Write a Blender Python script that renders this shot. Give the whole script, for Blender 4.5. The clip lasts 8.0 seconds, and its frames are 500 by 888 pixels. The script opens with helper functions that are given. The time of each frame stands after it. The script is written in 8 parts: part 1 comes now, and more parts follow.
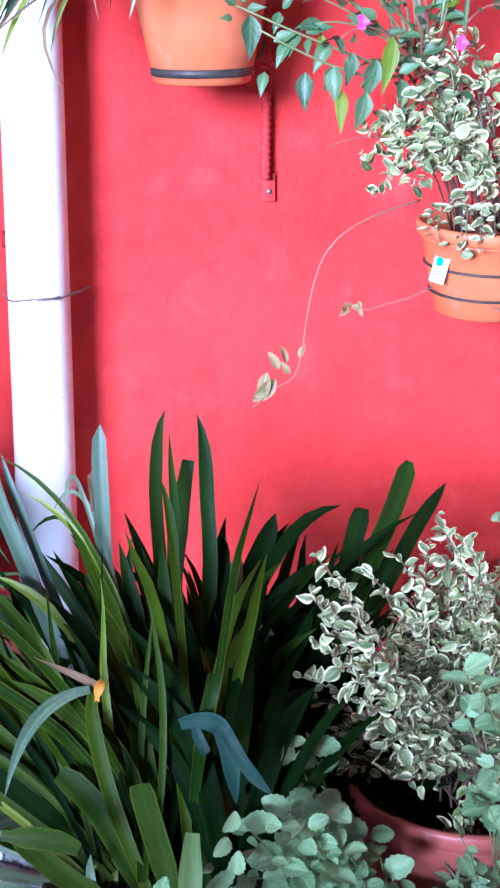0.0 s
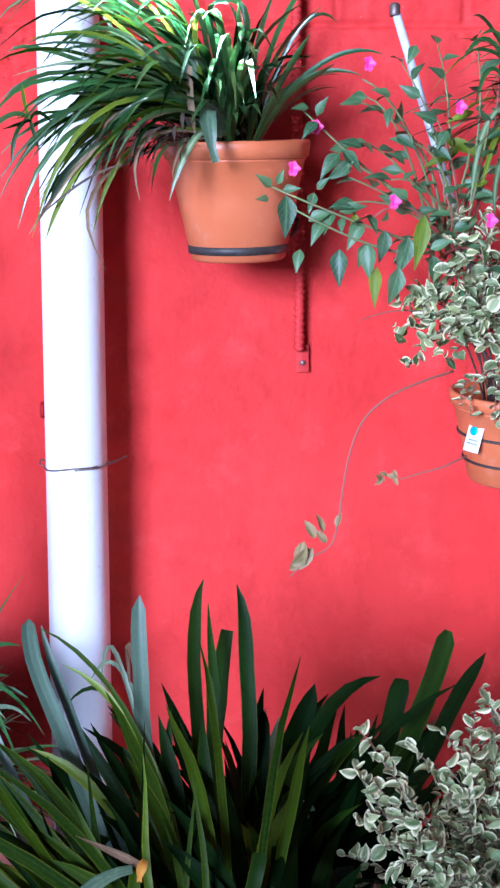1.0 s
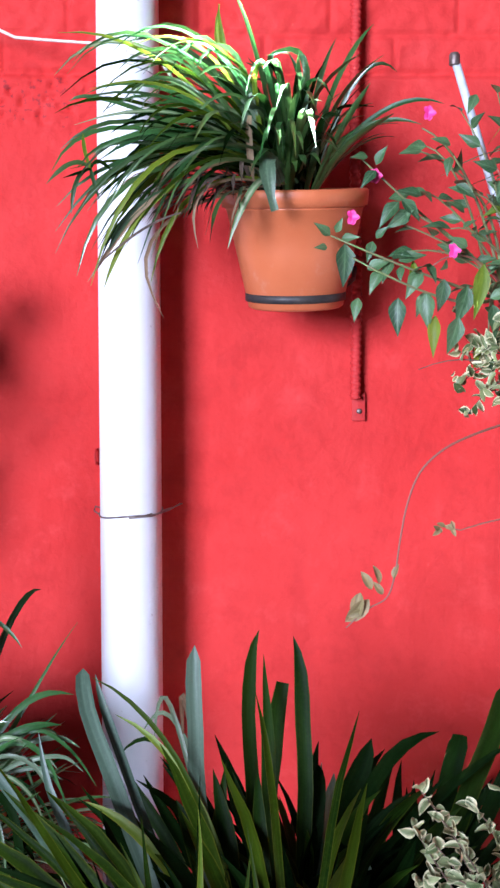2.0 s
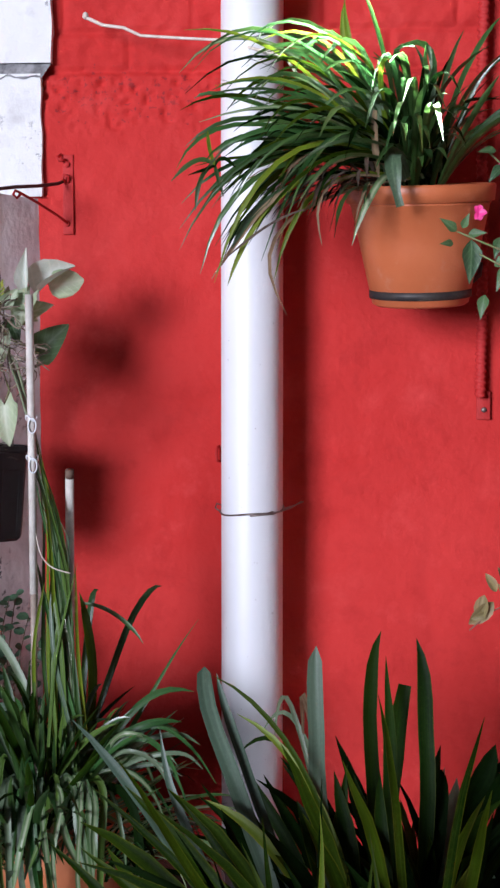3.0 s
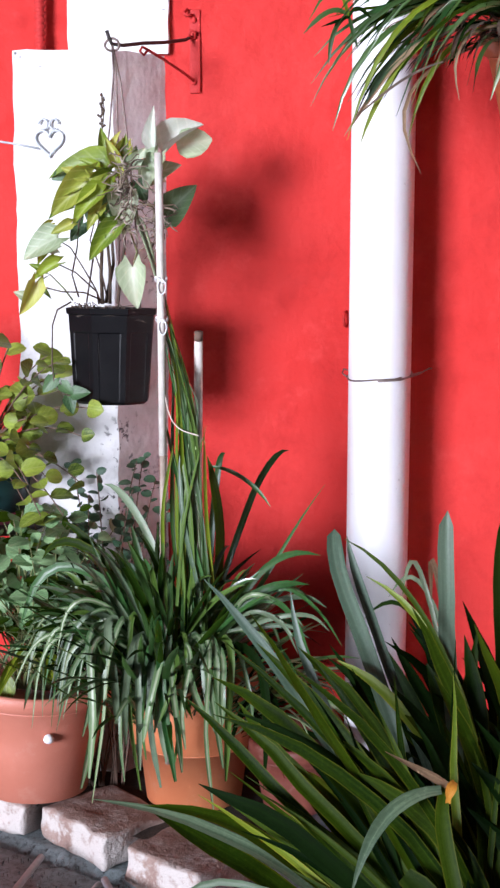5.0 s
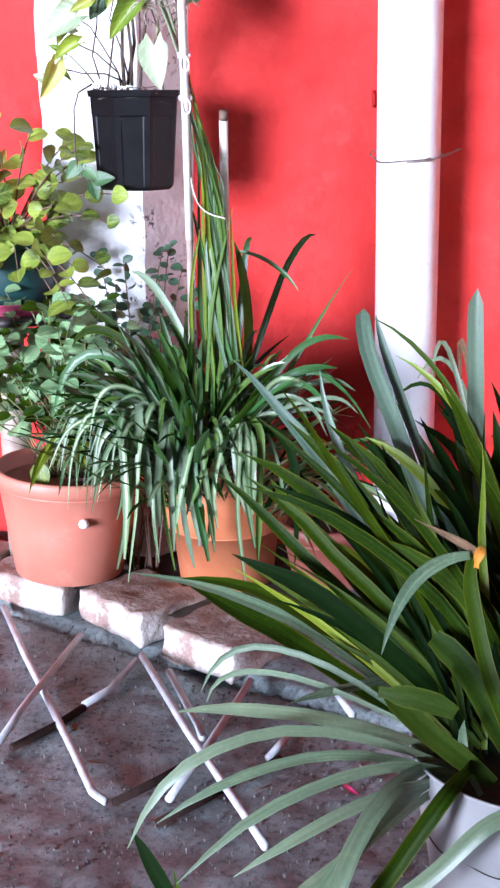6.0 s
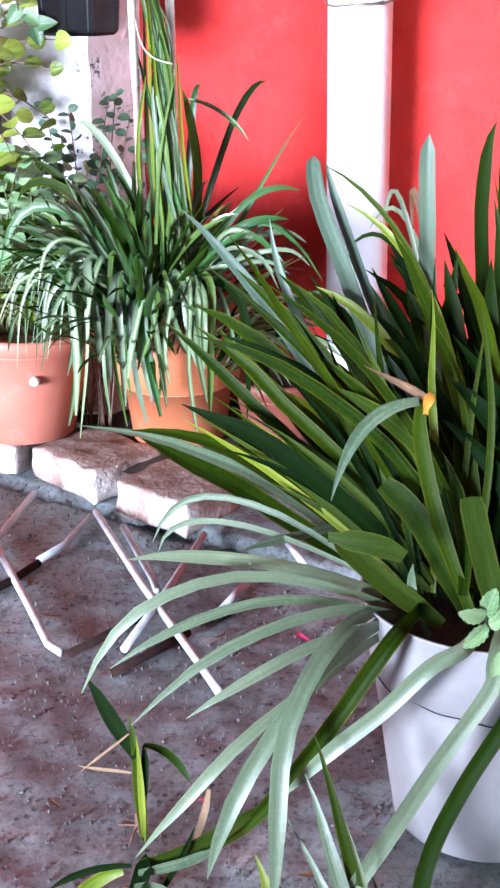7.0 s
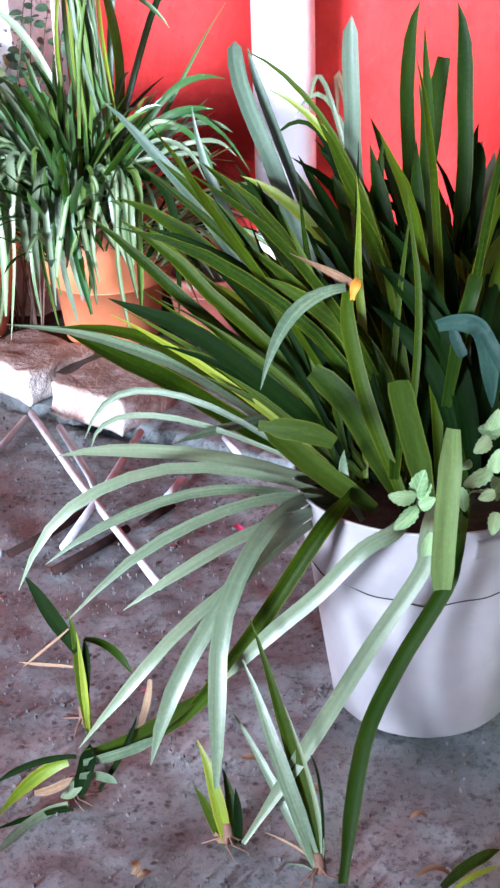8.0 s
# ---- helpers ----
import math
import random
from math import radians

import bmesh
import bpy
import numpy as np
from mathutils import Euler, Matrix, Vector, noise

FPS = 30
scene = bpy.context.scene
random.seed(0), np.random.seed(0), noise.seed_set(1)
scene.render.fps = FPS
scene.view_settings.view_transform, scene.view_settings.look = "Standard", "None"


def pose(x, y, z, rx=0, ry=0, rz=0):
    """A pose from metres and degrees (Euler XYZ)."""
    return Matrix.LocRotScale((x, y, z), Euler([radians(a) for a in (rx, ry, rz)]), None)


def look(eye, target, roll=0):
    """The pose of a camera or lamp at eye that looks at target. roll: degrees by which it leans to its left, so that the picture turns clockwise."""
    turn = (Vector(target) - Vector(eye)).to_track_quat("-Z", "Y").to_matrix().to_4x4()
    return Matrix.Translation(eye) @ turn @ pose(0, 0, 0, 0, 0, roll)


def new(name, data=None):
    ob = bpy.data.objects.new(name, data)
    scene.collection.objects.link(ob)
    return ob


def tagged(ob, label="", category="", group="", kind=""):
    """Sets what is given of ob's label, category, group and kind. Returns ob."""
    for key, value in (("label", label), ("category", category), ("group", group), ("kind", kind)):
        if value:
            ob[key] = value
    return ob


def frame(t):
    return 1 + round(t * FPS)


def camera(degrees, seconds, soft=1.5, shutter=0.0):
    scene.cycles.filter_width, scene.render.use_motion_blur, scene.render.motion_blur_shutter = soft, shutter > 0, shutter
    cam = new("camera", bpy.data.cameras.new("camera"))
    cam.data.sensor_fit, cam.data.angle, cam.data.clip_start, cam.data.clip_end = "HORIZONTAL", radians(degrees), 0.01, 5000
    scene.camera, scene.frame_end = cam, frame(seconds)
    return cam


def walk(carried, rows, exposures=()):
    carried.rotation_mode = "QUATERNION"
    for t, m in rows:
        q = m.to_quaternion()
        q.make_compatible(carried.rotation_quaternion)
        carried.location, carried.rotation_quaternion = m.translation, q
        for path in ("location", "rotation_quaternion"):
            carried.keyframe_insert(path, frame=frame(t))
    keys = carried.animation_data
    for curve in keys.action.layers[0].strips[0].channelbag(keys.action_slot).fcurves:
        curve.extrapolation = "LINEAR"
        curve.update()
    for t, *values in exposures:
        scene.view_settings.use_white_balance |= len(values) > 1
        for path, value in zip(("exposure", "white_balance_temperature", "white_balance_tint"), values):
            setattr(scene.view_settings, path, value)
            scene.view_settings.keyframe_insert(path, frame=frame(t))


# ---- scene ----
cam = camera(21.0, 8.0, soft=2.5)
# seconds, eye, target, roll
PATH = [
    (0, (0.194, -2.515, 1.06), (0.34, -0.565, 0.644), -0.2),
    (0.5, (0.175, -2.53, 1.096), (0.354, -0.557, 0.821), -0.3),
    (1, (0.169, -2.522, 1.073), (0.287, -0.534, 0.894), -0.5),
    (1.2, (0.167, -2.527, 1.086), (0.294, -0.536, 0.944), -0.4),
    (2.3, (0.155, -2.496, 1.077), (0.151, -0.499, 0.965), -0.2),
    (2.5, (0.164, -2.494, 1.082), (0.126, -0.498, 0.966), -0.3),
    (3, (0.148, -2.489, 1.082), (0.022, -0.496, 0.963), -0.0),
    (3.5, (0.144, -2.479, 1.078), (-0.078, -0.496, 0.941), -0.4),
    (4, (0.128, -2.465, 1.069), (-0.115, -0.487, 0.897), -0.1),
    (4.5, (0.124, -2.459, 1.063), (-0.148, -0.492, 0.821), 0.1),
    (4.7, (0.122, -2.462, 1.068), (-0.165, -0.501, 0.802), -0.1),
    (5.8, (0.112, -2.501, 1.03), (-0.162, -0.584, 0.53), 0.4),
    (6, (0.116, -2.483, 1.027), (-0.202, -0.595, 0.447), -1.0),
    (6.5, (0.12, -2.484, 1.017), (-0.141, -0.628, 0.32), -0.8),
    (7, (0.124, -2.478, 1.005), (-0.125, -0.648, 0.238), -1.0),
    (7.5, (0.134, -2.472, 1.003), (-0.066, -0.678, 0.142), -2.2),
    (8, (0.141, -2.48, 0.994), (-0.025, -0.702, 0.092), -2.0),
]
walk(cam, [(t, look(e, g, r)) for t, e, g, r in PATH], exposures=((0, 1.28, 4500, 15), (0.5, 0.92, 4550, 14), (1, 0.62, 4600, 13), (2.5, 0.16, 5450, 12), (3.0, -0.26, 5650, 11), (3.5, -0.27, 5750, 11), (4.5, 0.08, 5900, 11), (6, 1.2, 5250, 11), (8, 1.78, 5350, 11)))

# ---------------------------------------------------------------- light
world = bpy.data.worlds.new("patio_sky")
scene.world = world
world.use_nodes = True
_wn = world.node_tree
SUN_ELEV, SUN_AZ = 6.0, -29.0          # degrees over the horizon; to the left of the wall's normal
_sky = _wn.nodes.new("ShaderNodeTexSky")
_sky.sky_type = 'NISHITA'
_sky.sun_disc = False
_sky.sun_elevation = radians(SUN_ELEV)
_sky.sun_rotation = radians(180 + SUN_AZ)
_sky.altitude = 0
_wn.links.new(_sky.outputs[0], _wn.nodes["Background"].inputs[0])
_wn.nodes["Background"].inputs[1].default_value = 0.024
_sun = bpy.data.lights.new("sun", 'SUN')
_sun.energy = 5.2
_sun.angle = radians(20)
_sun.color = (1.0, 0.96, 0.985)
sun = new("sun", _sun)
_a, _e = radians(SUN_AZ), radians(SUN_ELEV)
_from = Vector((math.sin(_a) * math.cos(_e), -math.cos(_a) * math.cos(_e), math.sin(_e)))
sun.matrix_world = look(_from * 20, (0, 0, 0))

# added area lamp over the wall, standing in for sunshine on the top leaves
_toplamp = bpy.data.lights.new("leaf_top_lamp", 'AREA')
_toplamp.shape = 'RECTANGLE'
_toplamp.size, _toplamp.size_y = 0.3, 0.14
_toplamp.energy = 320.0
_toplamp.spread = radians(12)
_toplamp.color = (1.0, 0.97, 0.9)
leaf_top_lamp = new("leaf_top_lamp", _toplamp)
leaf_top_lamp.matrix_world = look((-0.72, 0.08, 2.25), (0.12, -0.3, 1.73))


# ---------------------------------------------------------------- materials
class Nodes:
    def __init__(self, name):
        self.m = bpy.data.materials.new(name)
        self.m.use_nodes = True
        self.t = self.m.node_tree
        self.b = self.t.nodes["Principled BSDF"]

    def n(self, kind, **inputs):
        node = self.t.nodes.new(kind)
        for k, v in inputs.items():
            self.put(node.inputs[k.replace("_", " ")], v)
        return node

    def put(self, socket, v):
        if isinstance(v, bpy.types.NodeSocket):
            self.t.links.new(v, socket)
        elif isinstance(v, tuple) and len(v) == 3 and socket.type == 'RGBA':
            socket.default_value = (*v, 1)
        else:
            socket.default_value = v

    def noise(self, scale, detail=4, rough=0.6, at=None):
        node = self.n("ShaderNodeTexNoise", Scale=scale, Detail=detail, Roughness=rough)
        self.put(node.inputs["Vector"], at or self.place())
        return node.outputs["Fac"]

    def place(self):
        return self.n("ShaderNodeTexCoord").outputs["Object"]

    def uv(self):
        s = self.n("ShaderNodeSeparateXYZ", Vector=self.n("ShaderNodeTexCoord").outputs["UV"])
        return s.outputs[0], s.outputs[1]

    def random(self):
        return self.n("ShaderNodeObjectInfo").outputs["Random"]

    def island(self):
        return self.n("ShaderNodeNewGeometry").outputs["Random Per Island"]

    def ramp(self, fac, *stops):
        node = self.n("ShaderNodeValToRGB", Fac=fac)
        e = node.color_ramp.elements
        while len(e) < len(stops):
            e.new(0.5)
        for k, (p, c) in zip(e, stops):
            k.position = p
            k.color = (*c, 1) if isinstance(c, tuple) else (c, c, c, 1)
        return node.outputs["Color"]

    def mix(self, fac, a, b, how='MIX'):
        node = self.n("ShaderNodeMix")
        node.data_type = 'RGBA'
        node.blend_type = how
        self.put(node.inputs[0], fac)
        self.put(node.inputs[6], a)
        self.put(node.inputs[7], b)
        return node.outputs[2]

    def math(self, op, a, b=0.0, c=0.0):
        node = self.n("ShaderNodeMath")
        node.operation = op
        for i, v in enumerate((a, b, c)):
            self.put(node.inputs[i], v)
        return node.outputs[0]

    def bump(self, height, strength=0.3, distance=0.01, normal=None):
        node = self.n("ShaderNodeBump", Height=height, Strength=strength, Distance=distance)
        if normal is not None:
            self.put(node.inputs["Normal"], normal)
        return node.outputs["Normal"]

    def done(self, colour, rough=0.6, normal=None, metal=0.0, spec=0.5, trans=0.0, sss=0.0):
        b = self.b
        self.put(b.inputs["Base Color"], colour)
        self.put(b.inputs["Roughness"], rough)
        self.put(b.inputs["Metallic"], metal)
        self.put(b.inputs["Specular IOR Level"], spec)
        if normal is not None:
            self.put(b.inputs["Normal"], normal)
        if trans:
            tr = self.n("ShaderNodeBsdfTranslucent", Color=colour)
            mx = self.n("ShaderNodeMixShader", Fac=trans)
            self.t.links.new(b.outputs[0], mx.inputs[1])
            self.t.links.new(tr.outputs[0], mx.inputs[2])
            self.t.links.new(mx.outputs[0], self.t.nodes["Material Output"].inputs[0])
        return self.m


def painted_wall(name, a, b, dirt, rough=0.62, chips=None, pits=None):
    """Old paint over uneven plaster: two tones, scuffs, trowel marks."""
    k = Nodes(name)
    big, mid, fine = k.noise(1.7, 5), k.noise(14, 6, 0.65), k.noise(160, 3)
    c = k.mix(k.ramp(big, (0.35, 0.0), (0.7, 1.0)), a, b)
    c = k.mix(k.math('MULTIPLY', k.ramp(mid, (0.52, 0.0), (0.74, 1.0)), 0.55), c, dirt)
    s = k.n("ShaderNodeTexNoise", Scale=5.0, Detail=5.0, Distortion=1.2)
    k.put(s.inputs["Vector"], k.n("ShaderNodeMapping", Vector=k.place(), Scale=(1.0, 1.0, 0.25)).outputs[0])
    c = k.mix(k.math('MULTIPLY', k.ramp(s.outputs["Fac"], (0.58, 0.0), (0.75, 1.0)), 0.3), c, dirt)
    if chips:                           # flaked spots in clusters
        spot = k.math('MULTIPLY', k.ramp(k.noise(70, 4, 0.7), (0.57, 0.0), (0.62, 1.0)), k.ramp(k.noise(4.5, 3), (0.55, 0.0), (0.64, 1.0)))
        c = k.mix(spot, c, chips)
    if pits:                            # a band of bare pits under the brick courses, recess shade coloured in
        q = k.n("ShaderNodeSeparateXYZ", Vector=k.place())
        band = k.math('MULTIPLY', k.ramp(k.math('ABSOLUTE', k.math('SUBTRACT', q.outputs[2], 1.57)), (0.03, 1.0), (0.085, 0.0)), k.ramp(k.math('ABSOLUTE', k.math('ADD', q.outputs[0], 0.24)), (0.12, 1.0), (0.22, 0.0)))
        spot = k.ramp(k.math('ADD', k.noise(85, 3, 0.6), k.math('MULTIPLY_ADD', band, 0.16, -0.16)), (0.585, 0.0), (0.62, 1.0))
        c = k.mix(k.math('MULTIPLY', spot, k.ramp(band, (0.1, 0.0), (0.4, 0.9))), c, pits)
    patch = k.noise(8.5, 5, 0.7)
    c = k.mix(k.math('MULTIPLY', k.ramp(patch, (0.55, 0.0), (0.70, 1.0)), 0.5), c, tuple(min(1.0, x * 1.12 + 0.02) for x in b))
    c = k.mix(k.math('MULTIPLY', k.ramp(patch, (0.30, 1.0), (0.44, 0.0)), 0.45), c, dirt)
    n = k.bump(k.noise(6, 4), 0.5, 0.02)
    n = k.bump(mid, 0.45, 0.01, n)
    n = k.bump(fine, 0.10, 0.0015, n)
    return k.done(c, k.math('MULTIPLY_ADD', mid, 0.25, rough), n, 0.0, 0.2)


M_RED = painted_wall("red_plaster_paint", (0.49, 0.023, 0.019), (0.53, 0.036, 0.031), (0.37, 0.017, 0.016), pits=(0.26, 0.022, 0.024))
M_WHITE = painted_wall("white_wall_paint", (0.80, 0.79, 0.78), (0.74, 0.73, 0.74), (0.45, 0.42, 0.42), chips=(0.05, 0.045, 0.05))
M_PLAIN = painted_wall("grey_plaster", (0.34, 0.32, 0.31), (0.30, 0.29, 0.28), (0.22, 0.21, 0.2))
M_REDIRON = painted_wall("red_painted_iron", (0.42, 0.025, 0.025), (0.5, 0.035, 0.03), (0.2, 0.02, 0.02), 0.5)


def m_pipe():
    k = Nodes("white_pvc")
    st = k.n("ShaderNodeTexNoise", Scale=9.0, Detail=5.0)
    k.put(st.inputs["Vector"], k.n("ShaderNodeMapping", Vector=k.place(), Scale=(1.0, 1.0, 0.15)).outputs[0])
    c = k.mix(k.ramp(st.outputs["Fac"], (0.5, 0.0), (0.8, 0.7)), (0.78, 0.77, 0.80), (0.60, 0.58, 0.62))
    sp = k.ramp(k.noise(85, 2), (0.70, 0.0), (0.76, 0.5))
    c = k.mix(sp, c, (0.42, 0.38, 0.38))
    return k.done(c, 0.42, k.bump(k.noise(30, 3), 0.06, 0.004))


M_PIPE = m_pipe()


def m_terracotta(name, a, b, rough=0.55):
    k = Nodes(name)
    big, fine = k.noise(9, 4), k.noise(120, 3)
    c = k.mix(k.ramp(big, (0.35, 0.0), (0.7, 1.0)), a, b)
    c = k.mix(k.math('MULTIPLY', k.ramp(k.noise(28, 5), (0.6, 0.0), (0.75, 1.0)), 0.16), c, (0.62, 0.47, 0.38))
    return k.done(c, rough, k.bump(fine, 0.15, 0.002))


M_TERRA = m_terracotta("terracotta_plastic", (0.50, 0.130, 0.045), (0.55, 0.155, 0.060), 0.42)
M_TERRA2 = m_terracotta("pink_terracotta", (0.46, 0.155, 0.10), (0.52, 0.19, 0.13))
M_REDPOT = m_terracotta("dull_red_plastic", (0.36, 0.075, 0.06), (0.42, 0.11, 0.085), 0.45)
# dark clay of the rear pot, deepened by the shade put into its colour
M_SHADEDPOT = m_terracotta("dark_shaded_clay", (0.12, 0.03, 0.02), (0.16, 0.045, 0.03))
M_TAN = m_terracotta("tan_clay", (0.50, 0.15, 0.06), (0.56, 0.20, 0.085))


def m_simple(name, c, c2, rough, scale=20.0, metal=0.0, bump=0.1, spec=0.5):
    k = Nodes(name)
    f = k.noise(scale, 4)
    return k.done(k.mix(k.ramp(f, (0.35, 0.0), (0.7, 1.0)), c, c2), rough, k.bump(k.noise(scale * 6, 3), bump, 0.002), metal, spec)


M_GRIME = m_simple("weathered_mortar", (0.16, 0.155, 0.16), (0.42, 0.41, 0.42), 0.9, 45, 0, 0.6)
M_BLACK = m_simple("black_plastic", (0.003, 0.003, 0.004), (0.006, 0.006, 0.007), 0.4, spec=0.16)
M_DARKPOT = m_simple("dark_green_plastic", (0.01, 0.035, 0.035), (0.015, 0.05, 0.05), 0.4)
M_SAUCER = m_simple("magenta_plastic", (0.35, 0.04, 0.1), (0.4, 0.06, 0.13), 0.45)
M_WIRE = m_simple("galvanised_wire", (0.25, 0.2, 0.18), (0.12, 0.08, 0.07), 0.5, 60, 0.7)
M_BAND = m_simple("dark_iron_band", (0.035, 0.03, 0.03), (0.06, 0.05, 0.045), 0.55, 40, 0.4)
M_TUBE = m_simple("white_coated_tube", (0.58, 0.61, 0.65), (0.36, 0.38, 0.41), 0.4, 30)
M_RUST = m_simple("rusty_tube", (0.018, 0.011, 0.010), (0.040, 0.022, 0.018), 0.9, 40, spec=0.1)
M_BUCKET = m_simple("white_bucket_plastic", (0.34, 0.335, 0.34), (0.26, 0.255, 0.26), 0.55, 9)
M_SOIL = m_simple("dark_soil", (0.02, 0.014, 0.01), (0.05, 0.035, 0.025), 0.9, 60, 0, 1.0)
M_CANE = m_simple("bamboo_cane", (0.40, 0.33, 0.27), (0.24, 0.18, 0.14), 0.5, 25)
M_STICK = m_simple("whitewashed_stick", (0.70, 0.66, 0.60), (0.50, 0.45, 0.40), 0.6, 35)
M_TWIG = m_simple("grey_twig", (0.16, 0.10, 0.07), (0.09, 0.055, 0.04), 0.8, 50)
M_BARK = m_simple("dark_bark", (0.055, 0.035, 0.025), (0.11, 0.075, 0.05), 0.8, 60)
M_PALEROOT = m_simple("pale_root", (0.42, 0.36, 0.30), (0.30, 0.24, 0.19), 0.8, 60)
M_SYNGSTEM = m_simple("grey_green_stem", (0.16, 0.20, 0.11), (0.24, 0.27, 0.17), 0.5, 50)
M_PALETWIG = m_simple("bleached_twig", (0.75, 0.66, 0.58), (0.6, 0.48, 0.4), 0.7, 50)
M_STEM = m_simple("green_stem", (0.14, 0.20, 0.06), (0.20, 0.14, 0.08), 0.55, 50)
M_PINKSTEM = m_simple("reddish_stem", (0.26, 0.08, 0.06), (0.20, 0.10, 0.06), 0.55, 50)
M_FLOWER = m_simple("pink_petal", (0.75, 0.03, 0.22), (0.85, 0.06, 0.32), 0.5, 40)
M_PAPER = m_simple("white_label_paper", (0.8, 0.82, 0.84), (0.75, 0.77, 0.8), 0.5)
M_TEAL = m_simple("teal_print", (0.03, 0.32, 0.33), (0.04, 0.38, 0.36), 0.5)
M_GREYINK = m_simple("grey_print", (0.25, 0.3, 0.36), (0.3, 0.34, 0.4), 0.5)


def m_brick():
    k = Nodes("old_brick")
    f, g = k.noise(22, 6, 0.7), k.noise(110, 4, 0.7)
    c = k.mix(k.ramp(f, (0.3, 0.0), (0.65, 1.0)), (0.23, 0.14, 0.115), (0.36, 0.26, 0.22))
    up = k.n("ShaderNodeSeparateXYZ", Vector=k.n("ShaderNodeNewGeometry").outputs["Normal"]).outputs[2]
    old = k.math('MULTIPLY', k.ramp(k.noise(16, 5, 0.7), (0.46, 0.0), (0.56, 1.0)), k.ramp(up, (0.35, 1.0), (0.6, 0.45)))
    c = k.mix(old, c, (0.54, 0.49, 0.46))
    return k.done(c, 0.85, k.bump(g, 0.7, 0.006, k.bump(f, 0.6, 0.01)))


M_BRICK = m_brick()


def m_ground():
    """Trodden concrete: broad pale and dark patches, lumps, scattered dark pits and pale crumbs."""
    k = Nodes("worn_concrete")
    f, g, h, q = k.noise(2.6, 5, 0.6), k.noise(26, 6, 0.7), k.noise(170, 3), k.noise(7.5, 5, 0.65)
    c = k.ramp(f, (0.30, (0.15, 0.178, 0.185)), (0.50, (0.25, 0.288, 0.296)), (0.70, (0.39, 0.437, 0.443)))
    c = k.mix(k.math('MULTIPLY', k.ramp(q, (0.52, 0.0), (0.70, 1.0)), 0.35), c, (0.085, 0.08, 0.078))
    c = k.mix(k.math('MULTIPLY', k.ramp(g, (0.56, 0.0), (0.70, 1.0)), 0.5), c, (0.058, 0.056, 0.055))
    c = k.mix(k.math('MULTIPLY', k.ramp(h, (0.68, 0.0), (0.74, 1.0)), 0.35), c, (0.40, 0.37, 0.36))
    fleck = k.noise(85, 7, 0.85)
    c = k.mix(k.math('MULTIPLY', k.ramp(fleck, (0.50, 0.0), (0.60, 1.0)), 0.7), c, (0.045, 0.045, 0.045))
    c = k.mix(k.math('MULTIPLY', k.ramp(fleck, (0.34, 1.0), (0.42, 0.0)), 0.35), c, (0.42, 0.42, 0.43))
    pit = k.n("ShaderNodeTexVoronoi", Scale=62.0, Vector=k.place()).outputs["Distance"]
    c = k.mix(k.math('MULTIPLY', k.ramp(pit, (0.14, 1.0), (0.28, 0.0)), k.ramp(q, (0.46, 0.0), (0.54, 0.85))), c, (0.045, 0.036, 0.035))
    n = k.bump(fleck, 0.3, 0.003, k.bump(g, 0.14, 0.008, k.bump(q, 0.1, 0.02)))
    return k.done(c, k.math('MULTIPLY_ADD', g, 0.3, 0.5), n, 0.0, 0.3)


M_GROUND = m_ground()


